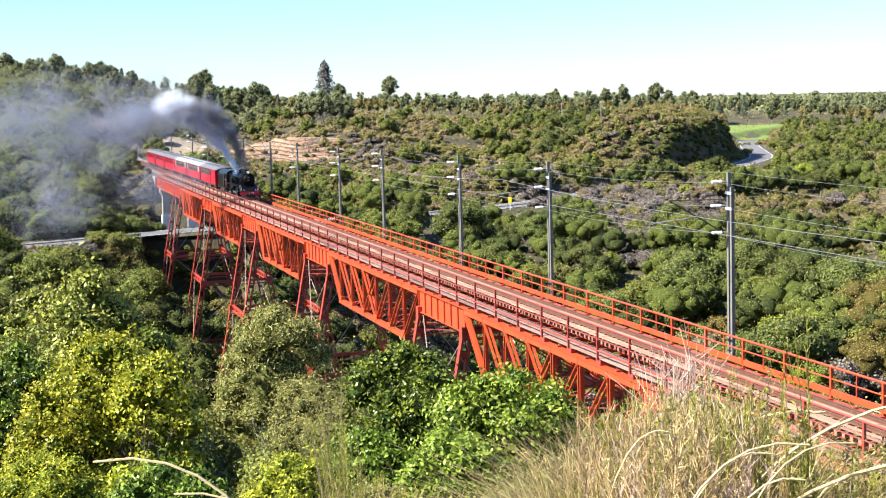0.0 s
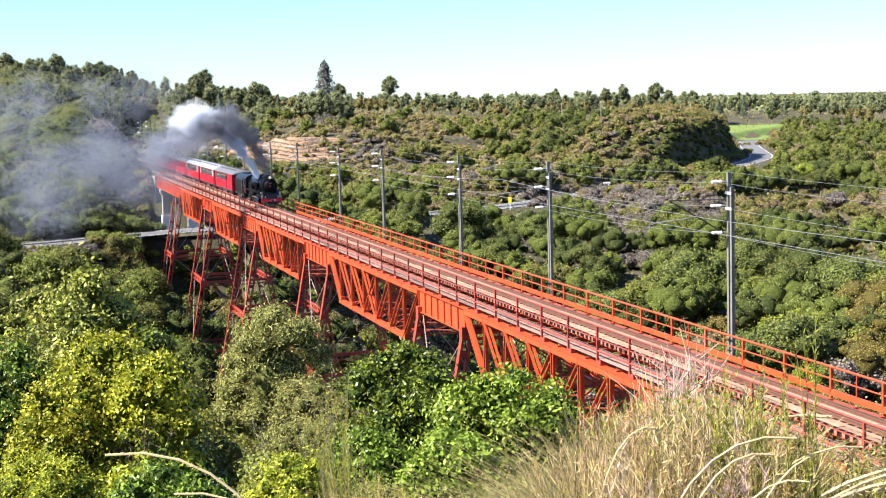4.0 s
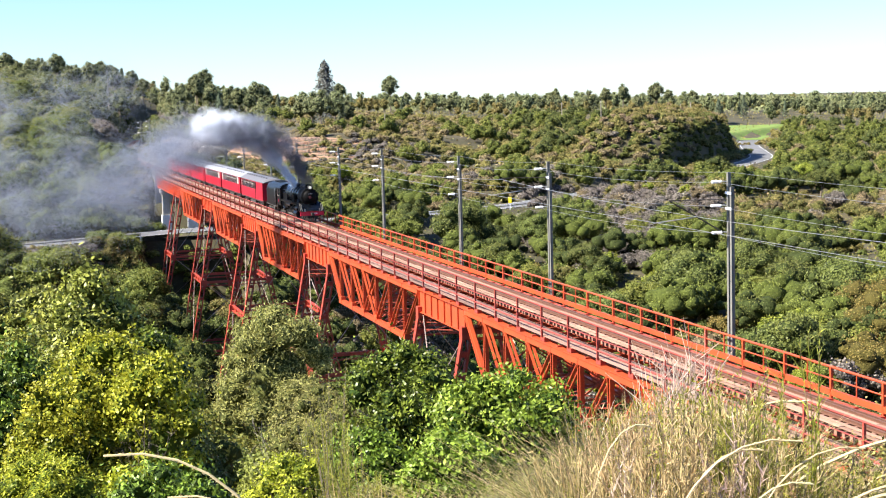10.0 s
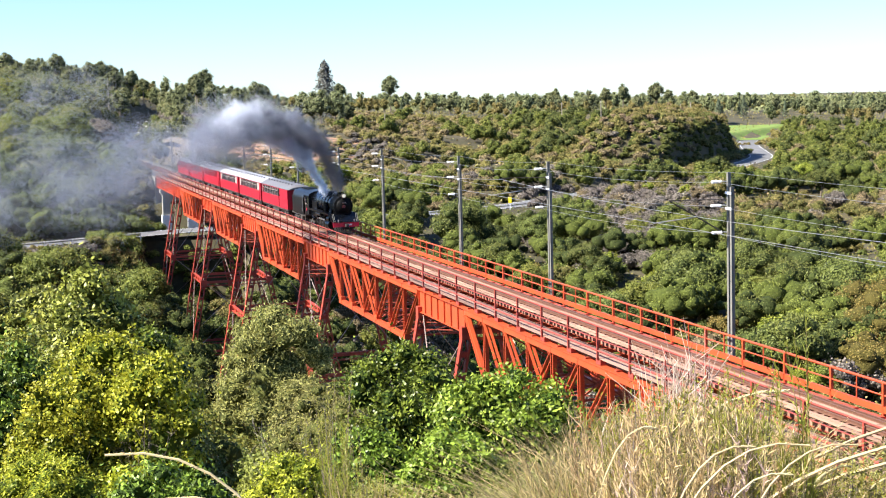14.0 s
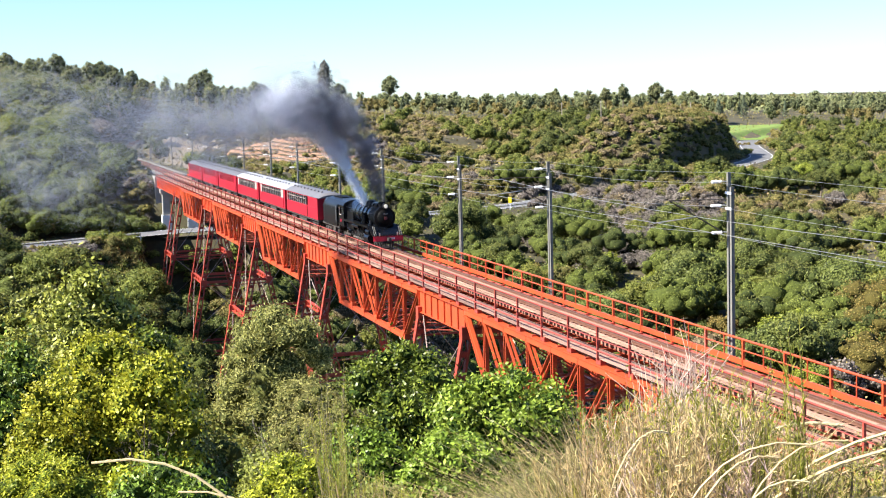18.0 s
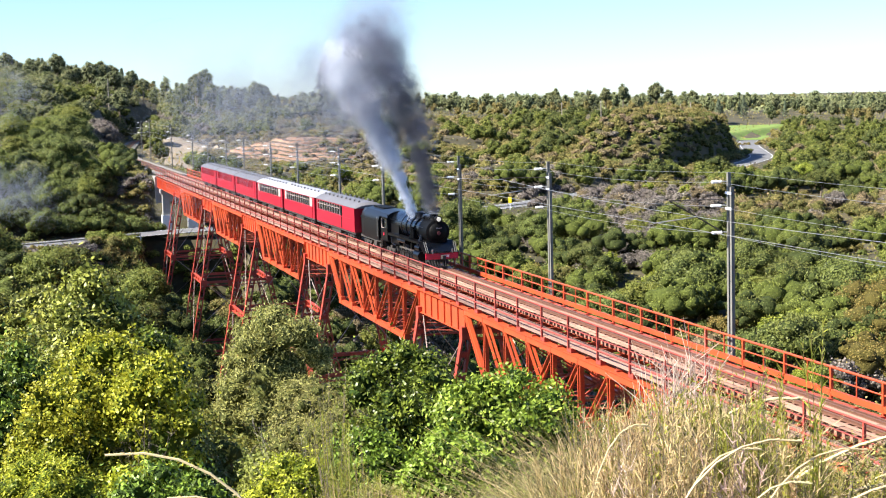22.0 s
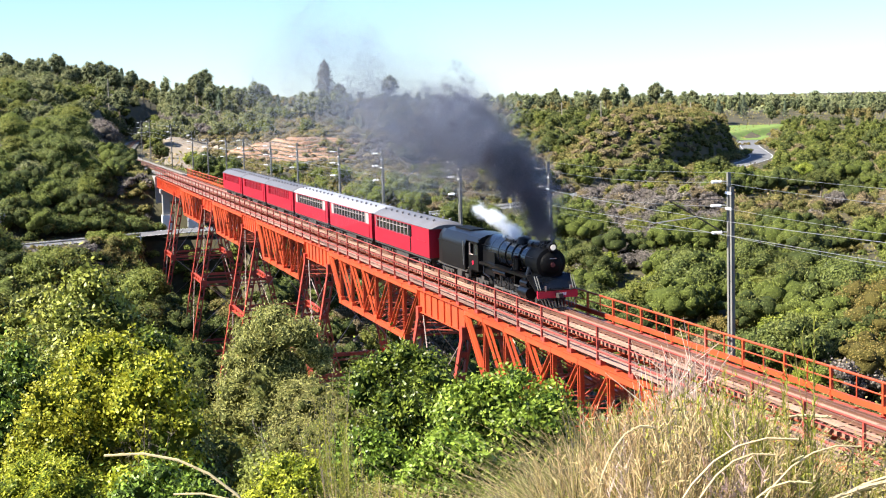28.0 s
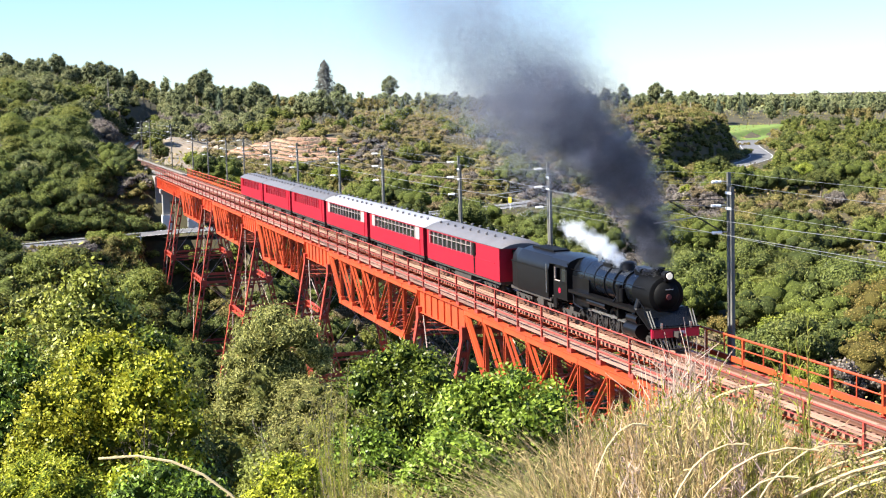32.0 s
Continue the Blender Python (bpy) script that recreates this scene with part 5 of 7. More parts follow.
def pick_far(n, u):
    k = rg.random()
    if u > -0.13 and n < 520:
        return rg.choice(SCRUB) if k < 0.75 else rg.choice(MID)
    if u < -0.15:
        return rg.choice(FAR) if n > 430 else rg.choice(MID + SCRUB[:3])
    return rg.choice(FAR[2:] + MID) if k < 0.6 else rg.choice(SCRUB)


# the nearest trees and bushes one by one
scatter(46, 95, 60, lambda n, u: rg.choice(NEARER) if u < -0.04 and not (-0.176 < u < -0.125 and n < 66) else None, 2.5, (0.9, 1.4))
scatter(92, 160, 150, pick_mid, 2.5, (0.8, 1.8))
scatter(160, 240, 90, pick_mid, 2.5, (0.8, 1.9))
scatter(240, 330, 60, pick_mid, 2.5, (0.8, 1.8))


def clump(seed, r, h, count, lobes=9, base=0.2, fill=0.4):
    rng = np.random.default_rng(seed)
    bl = crown_blobs(rng, r, h, lobes, base=base)
    return (*blob_points(bl, count, rng, fill), *lumps(bl, rng, 0.72))


def canopy(name, leaf, label, seed, spots, forms, size, keep=None):
    """Crowns past counting, joined: each spot is (x, y, scale)."""
    rng = np.random.default_rng(seed)
    P, D, V, F, k = [], [], [], [], 0
    sp = np.array(spots)
    gzs = ground(sp[:, 0], sp[:, 1])
    for (x, y, s), g in zip(spots, gzs):
        p, d, v, f = forms[int(rng.integers(0, len(forms)))]
        a = rng.uniform(0, 6.28)
        c, n = math.cos(a), math.sin(a)
        m = np.array([[c, -n, 0], [n, c, 0], [0, 0, 1]])
        P.append(p @ m.T * s + (x, y, g - 0.2))
        D.append(d @ m.T)
        V.append(v @ m.T * s + (x, y, g - 0.2))
        F.append(f + k)
        k += len(v)
    lv, lf = leaves(np.concatenate(P), np.concatenate(D), size, rng, 0.6, 0.18, 0.55, 3)
    return tagged(new(name, tri_mesh(name, [(lv, lf, leaf), (np.concatenate(V), np.concatenate(F), SHADED_MASS[leaf.name])])), label, "woodland", kind="stuff")


def spots(seed, n0, n1, count, r, scale=(0.8, 1.3), rule=None, h=5.0):
    q = random.Random(seed)
    out = []
    for _ in range(count * 4):
        if len(out) >= count:
            break
        n, u = math.sqrt(q.uniform(n0 * n0, n1 * n1)), q.uniform(-0.34, 0.34)
        x, y = to_xy(n, n * u)
        if clear(x, y, r, h) and (rule is None or rule(n, u)):
            out.append((x, y, q.uniform(*scale)))
    return out


def in_clay(n, u):
    return 335 < n < 400 and -0.165 < u < -0.05


def on_knoll(n, u):
    return 360 < n < 525 and 0.1 < u < 0.205


def dry(n, u):
    return math.sin(n * 0.045 + u * 9) + 0.6 * math.sin(n * 0.11 - u * 23 + 2) + (0.5 if n > 240 and u > -0.1 else 0) - (0.5 if u < -0.14 else 0)


ROUND = [clump(200 + i, 2.7, 4.2, 900, 11, 0.2, 0.3) for i in range(4)]
LOW = [clump(210 + i, 2.3, 2.6, 450, 7, 0.02, 0.4) for i in range(4)]
TALL = [clump(220 + i, 3.4, 12, 500, 8, 0.2) for i in range(4)]
BIG = [clump(230 + i, 3.2, 5.0, 700, 10, 0.1, 0.3) for i in range(3)]
canopy("bush_canopy", LEAF_MID, "green bush covering the gorge sides", 1, spots(301, 110, 340, 330, 2, (0.6, 1.8), rule=lambda n, u: dry(n, u) < 0.7), ROUND, 0.165)
canopy("bush_canopy", LEAF_DARK, "dark green bush covering the gorge sides", 2, spots(302, 110, 340, 300, 2, (0.7, 1.7), rule=lambda n, u: dry(n, u) < 0.7), ROUND, 0.165)
canopy("bush_canopy", LEAF_OLIVE, "olive scrub on the gorge sides", 3, spots(303, 120, 340, 260, 2, rule=lambda n, u: dry(n, u) > 0.2, h=2.6), LOW, 0.2)
canopy("bush_canopy", LEAF_BROWN, "brown scrub on the gorge sides", 4, spots(304, 180, 400, 200, 2, rule=lambda n, u: dry(n, u) > 0.6 and not in_clay(n, u)), LOW, 0.22)
canopy("roadside_scrub", LEAF_OLIVE, "low olive scrub beside the road", 13, spots(312, 150, 330, 260, 0.5, (0.4, 0.75), h=1.4), LOW, 0.24)
canopy("roadside_scrub", LEAF_DARK, "low dark scrub beside the road", 14, spots(313, 90, 330, 260, 0.5, (0.4, 0.8), h=1.6), LOW, 0.24)
canopy("bush_canopy", LEAF_GREY, "grey leafless scrub beside the line", 5, spots(305, 380, 640, 110, 2, rule=lambda n, u: -0.225 < u < -0.165), LOW, 0.3)
canopy("plateau_scrub", LEAF_OLIVE, "olive scrub over the plateau", 6, spots(306, 330, 640, 420, 2, rule=lambda n, u: u > -0.17 and not in_clay(n, u)), LOW, 0.3)
canopy("plateau_scrub", LEAF_BROWN, "russet scrub over the plateau", 7, spots(307, 330, 640, 330, 2, rule=lambda n, u: u > -0.17 and not in_clay(n, u)), LOW, 0.3)
canopy("plateau_bush", LEAF_MID, "green bush on the plateau", 8, spots(308, 320, 640, 330, 2, (0.8, 1.4), lambda n, u: not in_clay(n, u) and not on_knoll(n, u) and (u < -0.17 or u > 0.02 or rg.random() < 0.2)), BIG, 0.3)
canopy("plateau_bush", LEAF_DARK, "dark bush on the plateau", 9, spots(309, 320, 700, 260, 2, (0.8, 1.4), lambda n, u: not in_clay(n, u) and not on_knoll(n, u) and (u < -0.17 or u > 0.05)), BIG, 0.3)
canopy("plateau_scrub", LEAF_OLIVE, "olive scrub round the knoll", 15, spots(314, 330, 520, 260, 0.5, (0.8, 1.3), lambda n, u: 0.05 < u < 0.2, h=2.5), LOW, 0.3)
canopy("plateau_scrub", LEAF_GREY, "grey-brown scrub on the slope behind the viaduct", 16, spots(315, 200, 400, 150, 0.5, (0.7, 1.2), lambda n, u: 0.03 < u < 0.2 and dry(n, u) > 0, h=2.5), LOW, 0.3)
# the dark leaf colour stands for the deep shade on the knoll
canopy("plateau_bush", LEAF_DARK, "bush on the bank by the far road, dark-leaved for its shade", 10, [(*to_xy(n, 54 + (n - 400) * 0.33 + rg.uniform(-9, 9)), rg.uniform(0.3, 0.6)) for n in np.linspace(380, 516, 200)], LOW, 0.3)
canopy("plateau_scrub", LEAF_BROWN, "russet scrub behind the bank by the far road", 45, [(*to_xy(n, 54 + (n - 400) * 0.33 + rg.uniform(-24, 3)), rg.uniform(0.6, 1.0)) for n in np.linspace(360, 530, 150)], LOW, 0.3)
canopy("plateau_scrub", LEAF_OLIVE, "olive scrub behind the bank by the far road", 46, [(*to_xy(n, 54 + (n - 400) * 0.33 + rg.uniform(-24, 3)), rg.uniform(0.6, 1.1)) for n in np.linspace(360, 530, 170)], LOW, 0.3)
canopy("plateau_forest", LEAF_FAR, "native forest along the skyline", 11, spots(310, 620, 1000, 420, 2, (0.75, 1.15), lambda n, u: u < -0.1 or n > 740), TALL, 0.6)
canopy("plateau_forest", LEAF_OLIVE, "olive forest along the skyline", 12, spots(311, 620, 900, 200, 2, (0.5, 0.8)), TALL, 0.6)



def low_clear(x, y, h):
    """Room for low growth: off the road and the line, out of the sight line to the road; under the viaduct is fine."""
    n, e = to_ne(x, y)
    for u0, u1, far, reach in SIGHT:
        if u0 < e / max(n, 1) < u1 and far - reach < n < far and gz(x, y) + h > EYE[2] + (ROAD_Z + 0.3 - EYE[2]) / far * n:
            return False
    xy = np.array([[x, y]])
    return nearest(xy, _ROAD_XY)[0] > 5.6 and nearest(xy, _TRACK_XY)[0] > 4.6 and not (x < -262 and abs(y) < 4.5) and (x < -290 or gz(x, y) + h < 3 + 9 * (abs(y) > 7))


def bed(seed, count, px0, px1, n0, n1, scale, h):
    q = random.Random(seed)
    out = []
    for _ in range(count * 8):
        if len(out) >= count:
            break
        x, y = plan_px(q.uniform(px0, px1), q.uniform(n0, n1))
        s = q.uniform(*scale)
        if low_clear(x, y, h * s):
            out.append((x, y, s))
    return out


# both bank plantings use dark leaves to stand for the black shade there
canopy("bush_canopy", LEAF_DARK, "bush on the bank above the road, dark-leaved for its shade", 21, bed(401, 80, -20, 190, 263, 310, (0.7, 1.3), 4.2), ROUND, 0.2)
canopy("bush_canopy", LEAF_DARK, "bush on the steep bank beside the road, dark-leaved for its shade", 50, bed(434, 110, -30, 285, 246, 264, (0.6, 1.1), 4.2), ROUND, 0.2)
canopy("bush_canopy", LEAF_MID, "green scrub clinging to the cliff below the road", 51, [(rg.uniform(-250.8, -246.5), rg.uniform(-13, 12), rg.uniform(0.35, 0.75)) for _ in range(110)] + [(rg.uniform(-251.5, -243), rg.uniform(-17, -8.5), rg.uniform(0.4, 0.9)) for _ in range(50)] + bed(435, 150, 200, 350, 226, 250, (0.5, 1.0), 2.6), LOW, 0.2)
canopy("bush_canopy", LEAF_OLIVE, "pale scrub on the bank beside the abutment", 52, bed(436, 150, 195, 292, 250, 300, (0.4, 0.95), 2.6), LOW, 0.2)
# dark leaves again in place of the shadow on the knoll's face
canopy("bush_canopy", LEAF_DARK, "bush on the face of the knoll, dark-leaved for its shade", 53, [(*to_xy(n, 54 + (n - 400) * 0.33 + rg.uniform(7, 17)), rg.uniform(0.55, 0.85)) for n in np.linspace(372, 516, 420)] + [(*to_xy(n, 54 + (n - 400) * 0.33 + rg.uniform(-13, 17)), rg.uniform(0.4, 0.7)) for n in np.linspace(362, 412, 240)], LOW, 0.3)
canopy("plateau_scrub", LEAF_OLIVE, "olive scrub above the road behind the masts", 54, bed(437, 260, 540, 1040, 320, 430, (0.5, 1.0), 2.6), LOW, 0.26)
canopy("bush_canopy", LEAF_MID, "green bush on the near side of the gorge", 55, bed(438, 60, 170, 330, 110, 200, (0.9, 1.5), 4.2), ROUND, 0.18)
# filling scrub coloured dark, as the shade in the gaps between crowns
canopy("bush_canopy", LEAF_DARK, "low scrub on the slope behind the viaduct, dark for the shade between trees", 56, bed(439, 90, 930, 1580, 85, 240, (0.4, 0.75), 2.6), LOW, 0.17)
canopy("bush_canopy", LEAF_OLIVE, "olive scrub on the bank above the road", 22, bed(402, 70, -20, 300, 262, 330, (0.7, 1.3), 2.6), LOW, 0.22)
canopy("bush_canopy", LEAF_GREY, "grey-brown scrub on the hill above the road", 23, bed(403, 190, -20, 215, 262, 400, (0.9, 1.8), 2.6), LOW, 0.22)
canopy("bush_canopy", LEAF_DARK, "dark bush in the gorge under the viaduct", 24, bed(404, 130, 270, 700, 60, 235, (0.6, 1.1), 4.2), ROUND, 0.18)
canopy("bush_canopy", LEAF_MID, "green scrub in the gorge under the viaduct", 25, bed(405, 150, 270, 1000, 60, 240, (0.6, 1.1), 2.6), LOW, 0.18)
canopy("bush_canopy", LEAF_OLIVE, "dry scrub in the gorge under the viaduct", 26, bed(406, 130, 250, 900, 60, 260, (0.5, 1.0), 2.6), LOW, 0.18)
canopy("plateau_scrub", LEAF_OLIVE, "pale olive scrub over the plateau behind the line", 28, bed(407, 320, 560, 1330, 400, 640, (0.6, 1.1), 2.6), LOW, 0.32)
canopy("plateau_scrub", LEAF_BROWN, "russet scrub over the plateau behind the line", 29, bed(408, 200, 600, 1330, 330, 600, (0.6, 1.0), 2.6), LOW, 0.3)
canopy("plateau_scrub", LEAF_GREY, "tall purple-brown thicket on the slope behind the viaduct", 57, bed(440, 110, 1010, 1300, 215, 262, (1.0, 1.5), 2.6), LOW, 0.22)
canopy("bush_canopy", LEAF_GOLD, "tall golden-brown bush above the gorge", 58, bed(441, 9, 1515, 1590, 128, 150, (1.3, 1.8), 4.2) + bed(442, 12, 1150, 1500, 130, 200, (0.7, 1.0), 4.2), ROUND, 0.16)
canopy("bush_canopy", LEAF_LIME, "bright green bushes standing out of the scrub", 59, bed(443, 14, 1010, 1560, 150, 330, (0.7, 1.1), 4.2), ROUND, 0.18)
canopy("plateau_scrub", LEAF_GREY, "purple-brown leafless scrub behind the viaduct", 30, bed(409, 260, 930, 1270, 232, 330, (0.7, 1.25), 2.6), LOW, 0.24)
canopy("bush_canopy", LEAF_HILL_HAZED, "green bush on the hillside above the line, leaves paled for light and haze", 36, bed(420, 110, -30, 160, 266, 430, (0.8, 1.5), 4.2), ROUND, 0.24)
canopy("bush_canopy", LEAF_HILL_HAZED, "green forest on the hilltop, leaves paled for haze", 37, bed(421, 170, -30, 480, 430, 640, (0.9, 1.5), 5.0), BIG, 0.34)
canopy("bush_canopy", LEAF_GREY, "grey leafless trees beside the curving track", 38, bed(422, 70, 178, 250, 380, 450, (1.3, 2.3), 4.2) + bed(433, 90, 250, 420, 470, 560, (0.7, 1.2), 4.2), ROUND, 0.26)
canopy("bush_canopy", LEAF_DARK, "dark bush on the gorge side below the road", 39, bed(423, 150, 60, 345, 150, 229, (0.7, 1.2), 4.2), ROUND, 0.2)
canopy("bush_canopy", LEAF_MID, "green bush on the gorge side below the road", 40, bed(424, 150, 60, 400, 140, 229, (0.6, 1.1), 2.6), LOW, 0.2)
canopy("roadside_scrub", LEAF_OLIVE, "low scrub on the slope just below the road", 41, bed(425, 170, 40, 345, 216, 241, (0.35, 0.75), 2.6), LOW, 0.2)
canopy("roadside_scrub", LEAF_DARK, "dark scrub on the slope just below the road", 42, bed(426, 170, 40, 380, 200, 238, (0.4, 0.9), 2.6), LOW, 0.2)
canopy("bush_canopy", LEAF_MID, "round green bushes hiding the road", 43, bed(427, 34, 600, 735, 232, 276, (0.7, 1.1), 4.2), ROUND, 0.2)
canopy("plateau_scrub", LEAF_OLIVE, "scrub between the far road and the paddock", 44, bed(428, 90, 1270, 1410, 545, 625, (0.4, 0.8), 2.6), LOW, 0.32)
canopy("roadside_scrub", LEAF_OLIVE, "low scrub on the gorge side beside the pier", 47, bed(429, 260, 190, 420, 220, 242, (0.4, 0.8), 2.6), LOW, 0.2)
canopy("roadside_scrub", LEAF_GREY, "grey scrub beside the abutment", 48, bed(430, 60, 215, 290, 262, 305, (0.5, 0.9), 2.6) + bed(431, 60, 600, 740, 370, 402, (0.4, 0.8), 2.6), LOW, 0.22)
canopy("roadside_scrub", LEAF_GREY, "grey dry scrub along the road's edge", 49, bed(432, 110, -20, 290, 222, 236, (0.25, 0.5), 2.6), LOW, 0.18)
canopy("plateau_scrub", LEAF_OLIVE, "low scrub below the clay bank", 33, bed(410, 260, 380, 760, 290, 372, (0.35, 0.8), 2.6), LOW, 0.24)
canopy("plateau_scrub", LEAF_BROWN, "low russet scrub round the clay bank", 34, bed(411, 200, 360, 760, 350, 374, (0.3, 0.7), 2.6) + bed(412, 200, 360, 760, 398, 470, (0.5, 0.9), 2.6) + bed(413, 60, 365, 660, 374, 398, (0.2, 0.5), 2.6), LOW, 0.24)
canopy("plateau_bush", LEAF_MID, "green bush below the clay bank", 35, bed(414, 60, 500, 800, 290, 360, (0.6, 1.0), 4.2), ROUND, 0.24)
canopy("plateau_scrub", LEAF_OLIVE, "olive scrub round the far paddock", 27, [(*plan_px(rg.uniform(1270, 1400), rg.uniform(586, 600)), rg.uniform(0.3, 0.6)) for _ in range(40)], LOW, 0.35)

# single large trees on the hillside above the road
rh = random.Random(31)
for _ in range(44):
    x, y = plan_px(rh.uniform(-20, 150), rh.uniform(264, 430))
    if clear(x, y, 3):
        place(rh.choice(MID + SCRUB + NEARER[1:]), x, y, rh.uniform(1.0, 1.9), rh.uniform(0, 360), 0.3, rh.uniform(-4, 4))
for px_, n_, s_ in ((140, 330, 2.1), (85, 300, 1.6), (30, 310, 1.7)):
    x, y = plan_px(px_, n_)
    place(LIME[0] if px_ == 146 else NEARER[0], x, y, s_, px_)

# forest trees that stand out against the sky
for px in range(-10, 480, 6):
    n = rg.uniform(560, 680)
    x, y = plan_px(px + rg.uniform(-5, 5), n)
    if clear(x, y, 3):
        place(rg.choice(FAR[:3]) if rg.random() < 0.94 else PINES[0], x, y, rg.uniform(0.75, 1.4) * (0.8 if px < 110 else 0.95), rg.uniform(0, 360))
for px in range(480, 1600, 9):
    n = rg.uniform(700, 1000)
    x, y = plan_px(px + rg.uniform(-7, 7), n)
    place(rg.choice(FAR) if rg.random() < 0.9 else PINES[0], x, y, rg.uniform(0.5, 1.15) * (1.45 if rg.random() < 0.14 else 1), rg.uniform(0, 360))
for px, n, m, s in ((560, 500, 0, 0.9), (612, 505, 0, 0.9), (1276, 760, 0, 1.3), (1321, 800, 0, 1.15), (920, 820, 0, 1.2), (1046, 760, 1, 0.9)):
    x, y = plan_px(px, n)
    place(PINES[m], x, y, s, px)
_big = conifer_model("tall grey-green conifer towering over the plateau", LEAF_GREYPINE, 53, 7.0, 26.0, 5200, 0.7, "plateau forest", 0.55)
_big.matrix_world = pose(*plan_px(584, 520), 1.0)
for px, n, s in ((560, 495, 1.25), (540, 500, 1.0), (575, 490, 1.3), (600, 500, 1.3), (622, 510, 1.05), (1046, 750, 1.35), (1447, 800, 1.6), (1376, 820, 1.2)):
    x, y = plan_px(px, n)
    place(FAR[2], x, y, s, px * 3)


def carpet(name, leaf, count, n0, n1, h, size, label, seed, power=1.0):
    """Low growth over the whole slope: leaves in humps over the ground."""
    rng = np.random.default_rng(seed)
    n = np.sqrt(rng.uniform(n0 * n0, n1 * n1, count))
    u = rng.uniform(-0.34, 0.34, count)
    x, y = to_xy(n, n * u)
    ok = (nearest(np.stack([x, y], 1), _ROAD_XY) > 5.2) & (nearest(np.stack([x, y], 1), _TRACK_XY) > 4.2) & ~((n > 362) & (n < 400) & (u > -0.165) & (u < -0.05))
    x, y, n = x[ok], y[ok], n[ok]
    hump = 0.5 + 0.5 * np.sin(x * 0.9 + 2 * np.sin(y * 0.31)) * np.sin(y * 0.83 + 2 * np.sin(x * 0.27))
    z = ground(x, y) + h * hump * rng.random(len(x)) ** power
    nn = np.tile((0.0, 0.0, 1.0), (len(x), 1)) + rng.normal(0, 0.5, (len(x), 3))
    sz = size
    ob = new(name, cards(name, leaf, np.stack([x, y, z], 1), nn, sz, rng))
    return tagged(ob, label, "undergrowth", kind="stuff")


carpet("undergrowth", LEAF_OLIVE, 16000, 60, 330, 1.1, 0.5, "olive undergrowth on the gorge sides", 5)
carpet("undergrowth", LEAF_DARK, 20000, 40, 330, 1.1, 0.5, "dark green undergrowth on the gorge sides", 6)
carpet("undergrowth", LEAF_BROWN, 16000, 300, 700, 1.6, 0.9, "brown scrub over the plateau", 7)
carpet("undergrowth", LEAF_OLIVE, 16000, 300, 900, 1.6, 1.0, "olive scrub over the plateau", 8)
carpet("far_woods", LEAF_FAR, 26000, 900, 1700, 9, 3.6, "distant forest along the skyline", 9, 0.6)



NEAR_LIME = leafy("yellow_green_leaf", (0.14, 0.19, 0.018), (0.47, 0.48, 0.04), 0.27, 0.42, 0.5, 2.0)
NEAR_GREEN = leafy("fresh_green_leaf", (0.08, 0.15, 0.016), (0.25, 0.335, 0.045), 0.2, 0.4, 0.55, 2.0)
NEAR_DARK = leafy("glossy_dark_green_leaf", (0.045, 0.085, 0.012), (0.18, 0.245, 0.03), 0.16, 0.38, 0.6, 2.0)
NEAR_SAGE = leafy("olive_green_leaf", (0.10, 0.125, 0.02), (0.33, 0.345, 0.065), 0.22, 0.42, 0.55, 1.5)
NEAR_KHAKI = leafy("khaki_fine_leaf", (0.15, 0.165, 0.04), (0.37, 0.37, 0.11), 0.25, 0.55, 0.5, 1.5)


def near_cover(leaf, count, n0, n1, h, size, seed, label):
    """Low growth on the slope below the camera."""
    rng = np.random.default_rng(seed)
    n, u = np.sqrt(rng.uniform(n0 * n0, n1 * n1, count)), rng.uniform(-0.34, 0.34, count)
    hollow = (u > -0.172) & (u < -0.128) & (n > 13) & (n < 42)          # the shaded hollow between the shrubs
    n, u = n[~hollow], u[~hollow]
    count = len(n)
    x, y = to_xy(n, n * u)
    hump = 0.5 + 0.5 * np.sin(x * 2.3 + 2 * np.sin(y * 0.9)) * np.sin(y * 2.1 + 2 * np.sin(x * 0.8))
    z = ground(x, y) + h * hump * rng.random(count)
    tagged(new("undergrowth", cards("undergrowth", leaf, np.stack([x, y, z], 1), np.tile((0.0, 0.0, 1.0), (count, 1)), size, rng, 0.5, 0.18, 0.7, 4)), label, "undergrowth", kind="stuff")


near_cover(LEAF_OLIVE, 26000, 17, 45, 0.7, 0.13, 31, "dry olive undergrowth below the shrubs")
near_cover(NEAR_KHAKI, 26000, 7, 17, 0.35, 0.045, 33, "dry olive undergrowth below the shrubs")
near_cover(LEAF_DARK, 26000, 17, 60, 0.8, 0.15, 32, "dark undergrowth below the shrubs")
# ---- plants near the camera ----
def shrub(name, label, leaf, seed, px, n, top, r, count, size, lobes=18, shape=0.6, fill=0.5, base=0.02, bark=None, lobe=(0.13, 0.3), core=0.62):
    """A shrub n metres out with its top at height top; returns the thing."""
    x, y = plan_px(px, n)
    z0 = gz(x, y)
    T = tree_model(name, label, "shrub", leaf, seed, r, top - z0, int(count * 1.25), size * 0.95, int(lobes * 2.6), base, 0.035, "shrubs below the camera", bark, fill, shape * 0.75, 6 if size > 0.055 else 4, 0.7, lobe, core, 16, 0.26)
    T.matrix_world = pose(x, y, z0 - 0.1, 0, 0, seed * 37)
    return T


YG, SG = "yellow-green broadleaf shrub in full sun", "mid-green broadleaf shrub with pale leaf backs"
shrub("broadleaf_shrub", YG, NEAR_LIME, 61, 175, 25, 8.55, 1.5, 11500, 0.08, 22, fill=0.6)
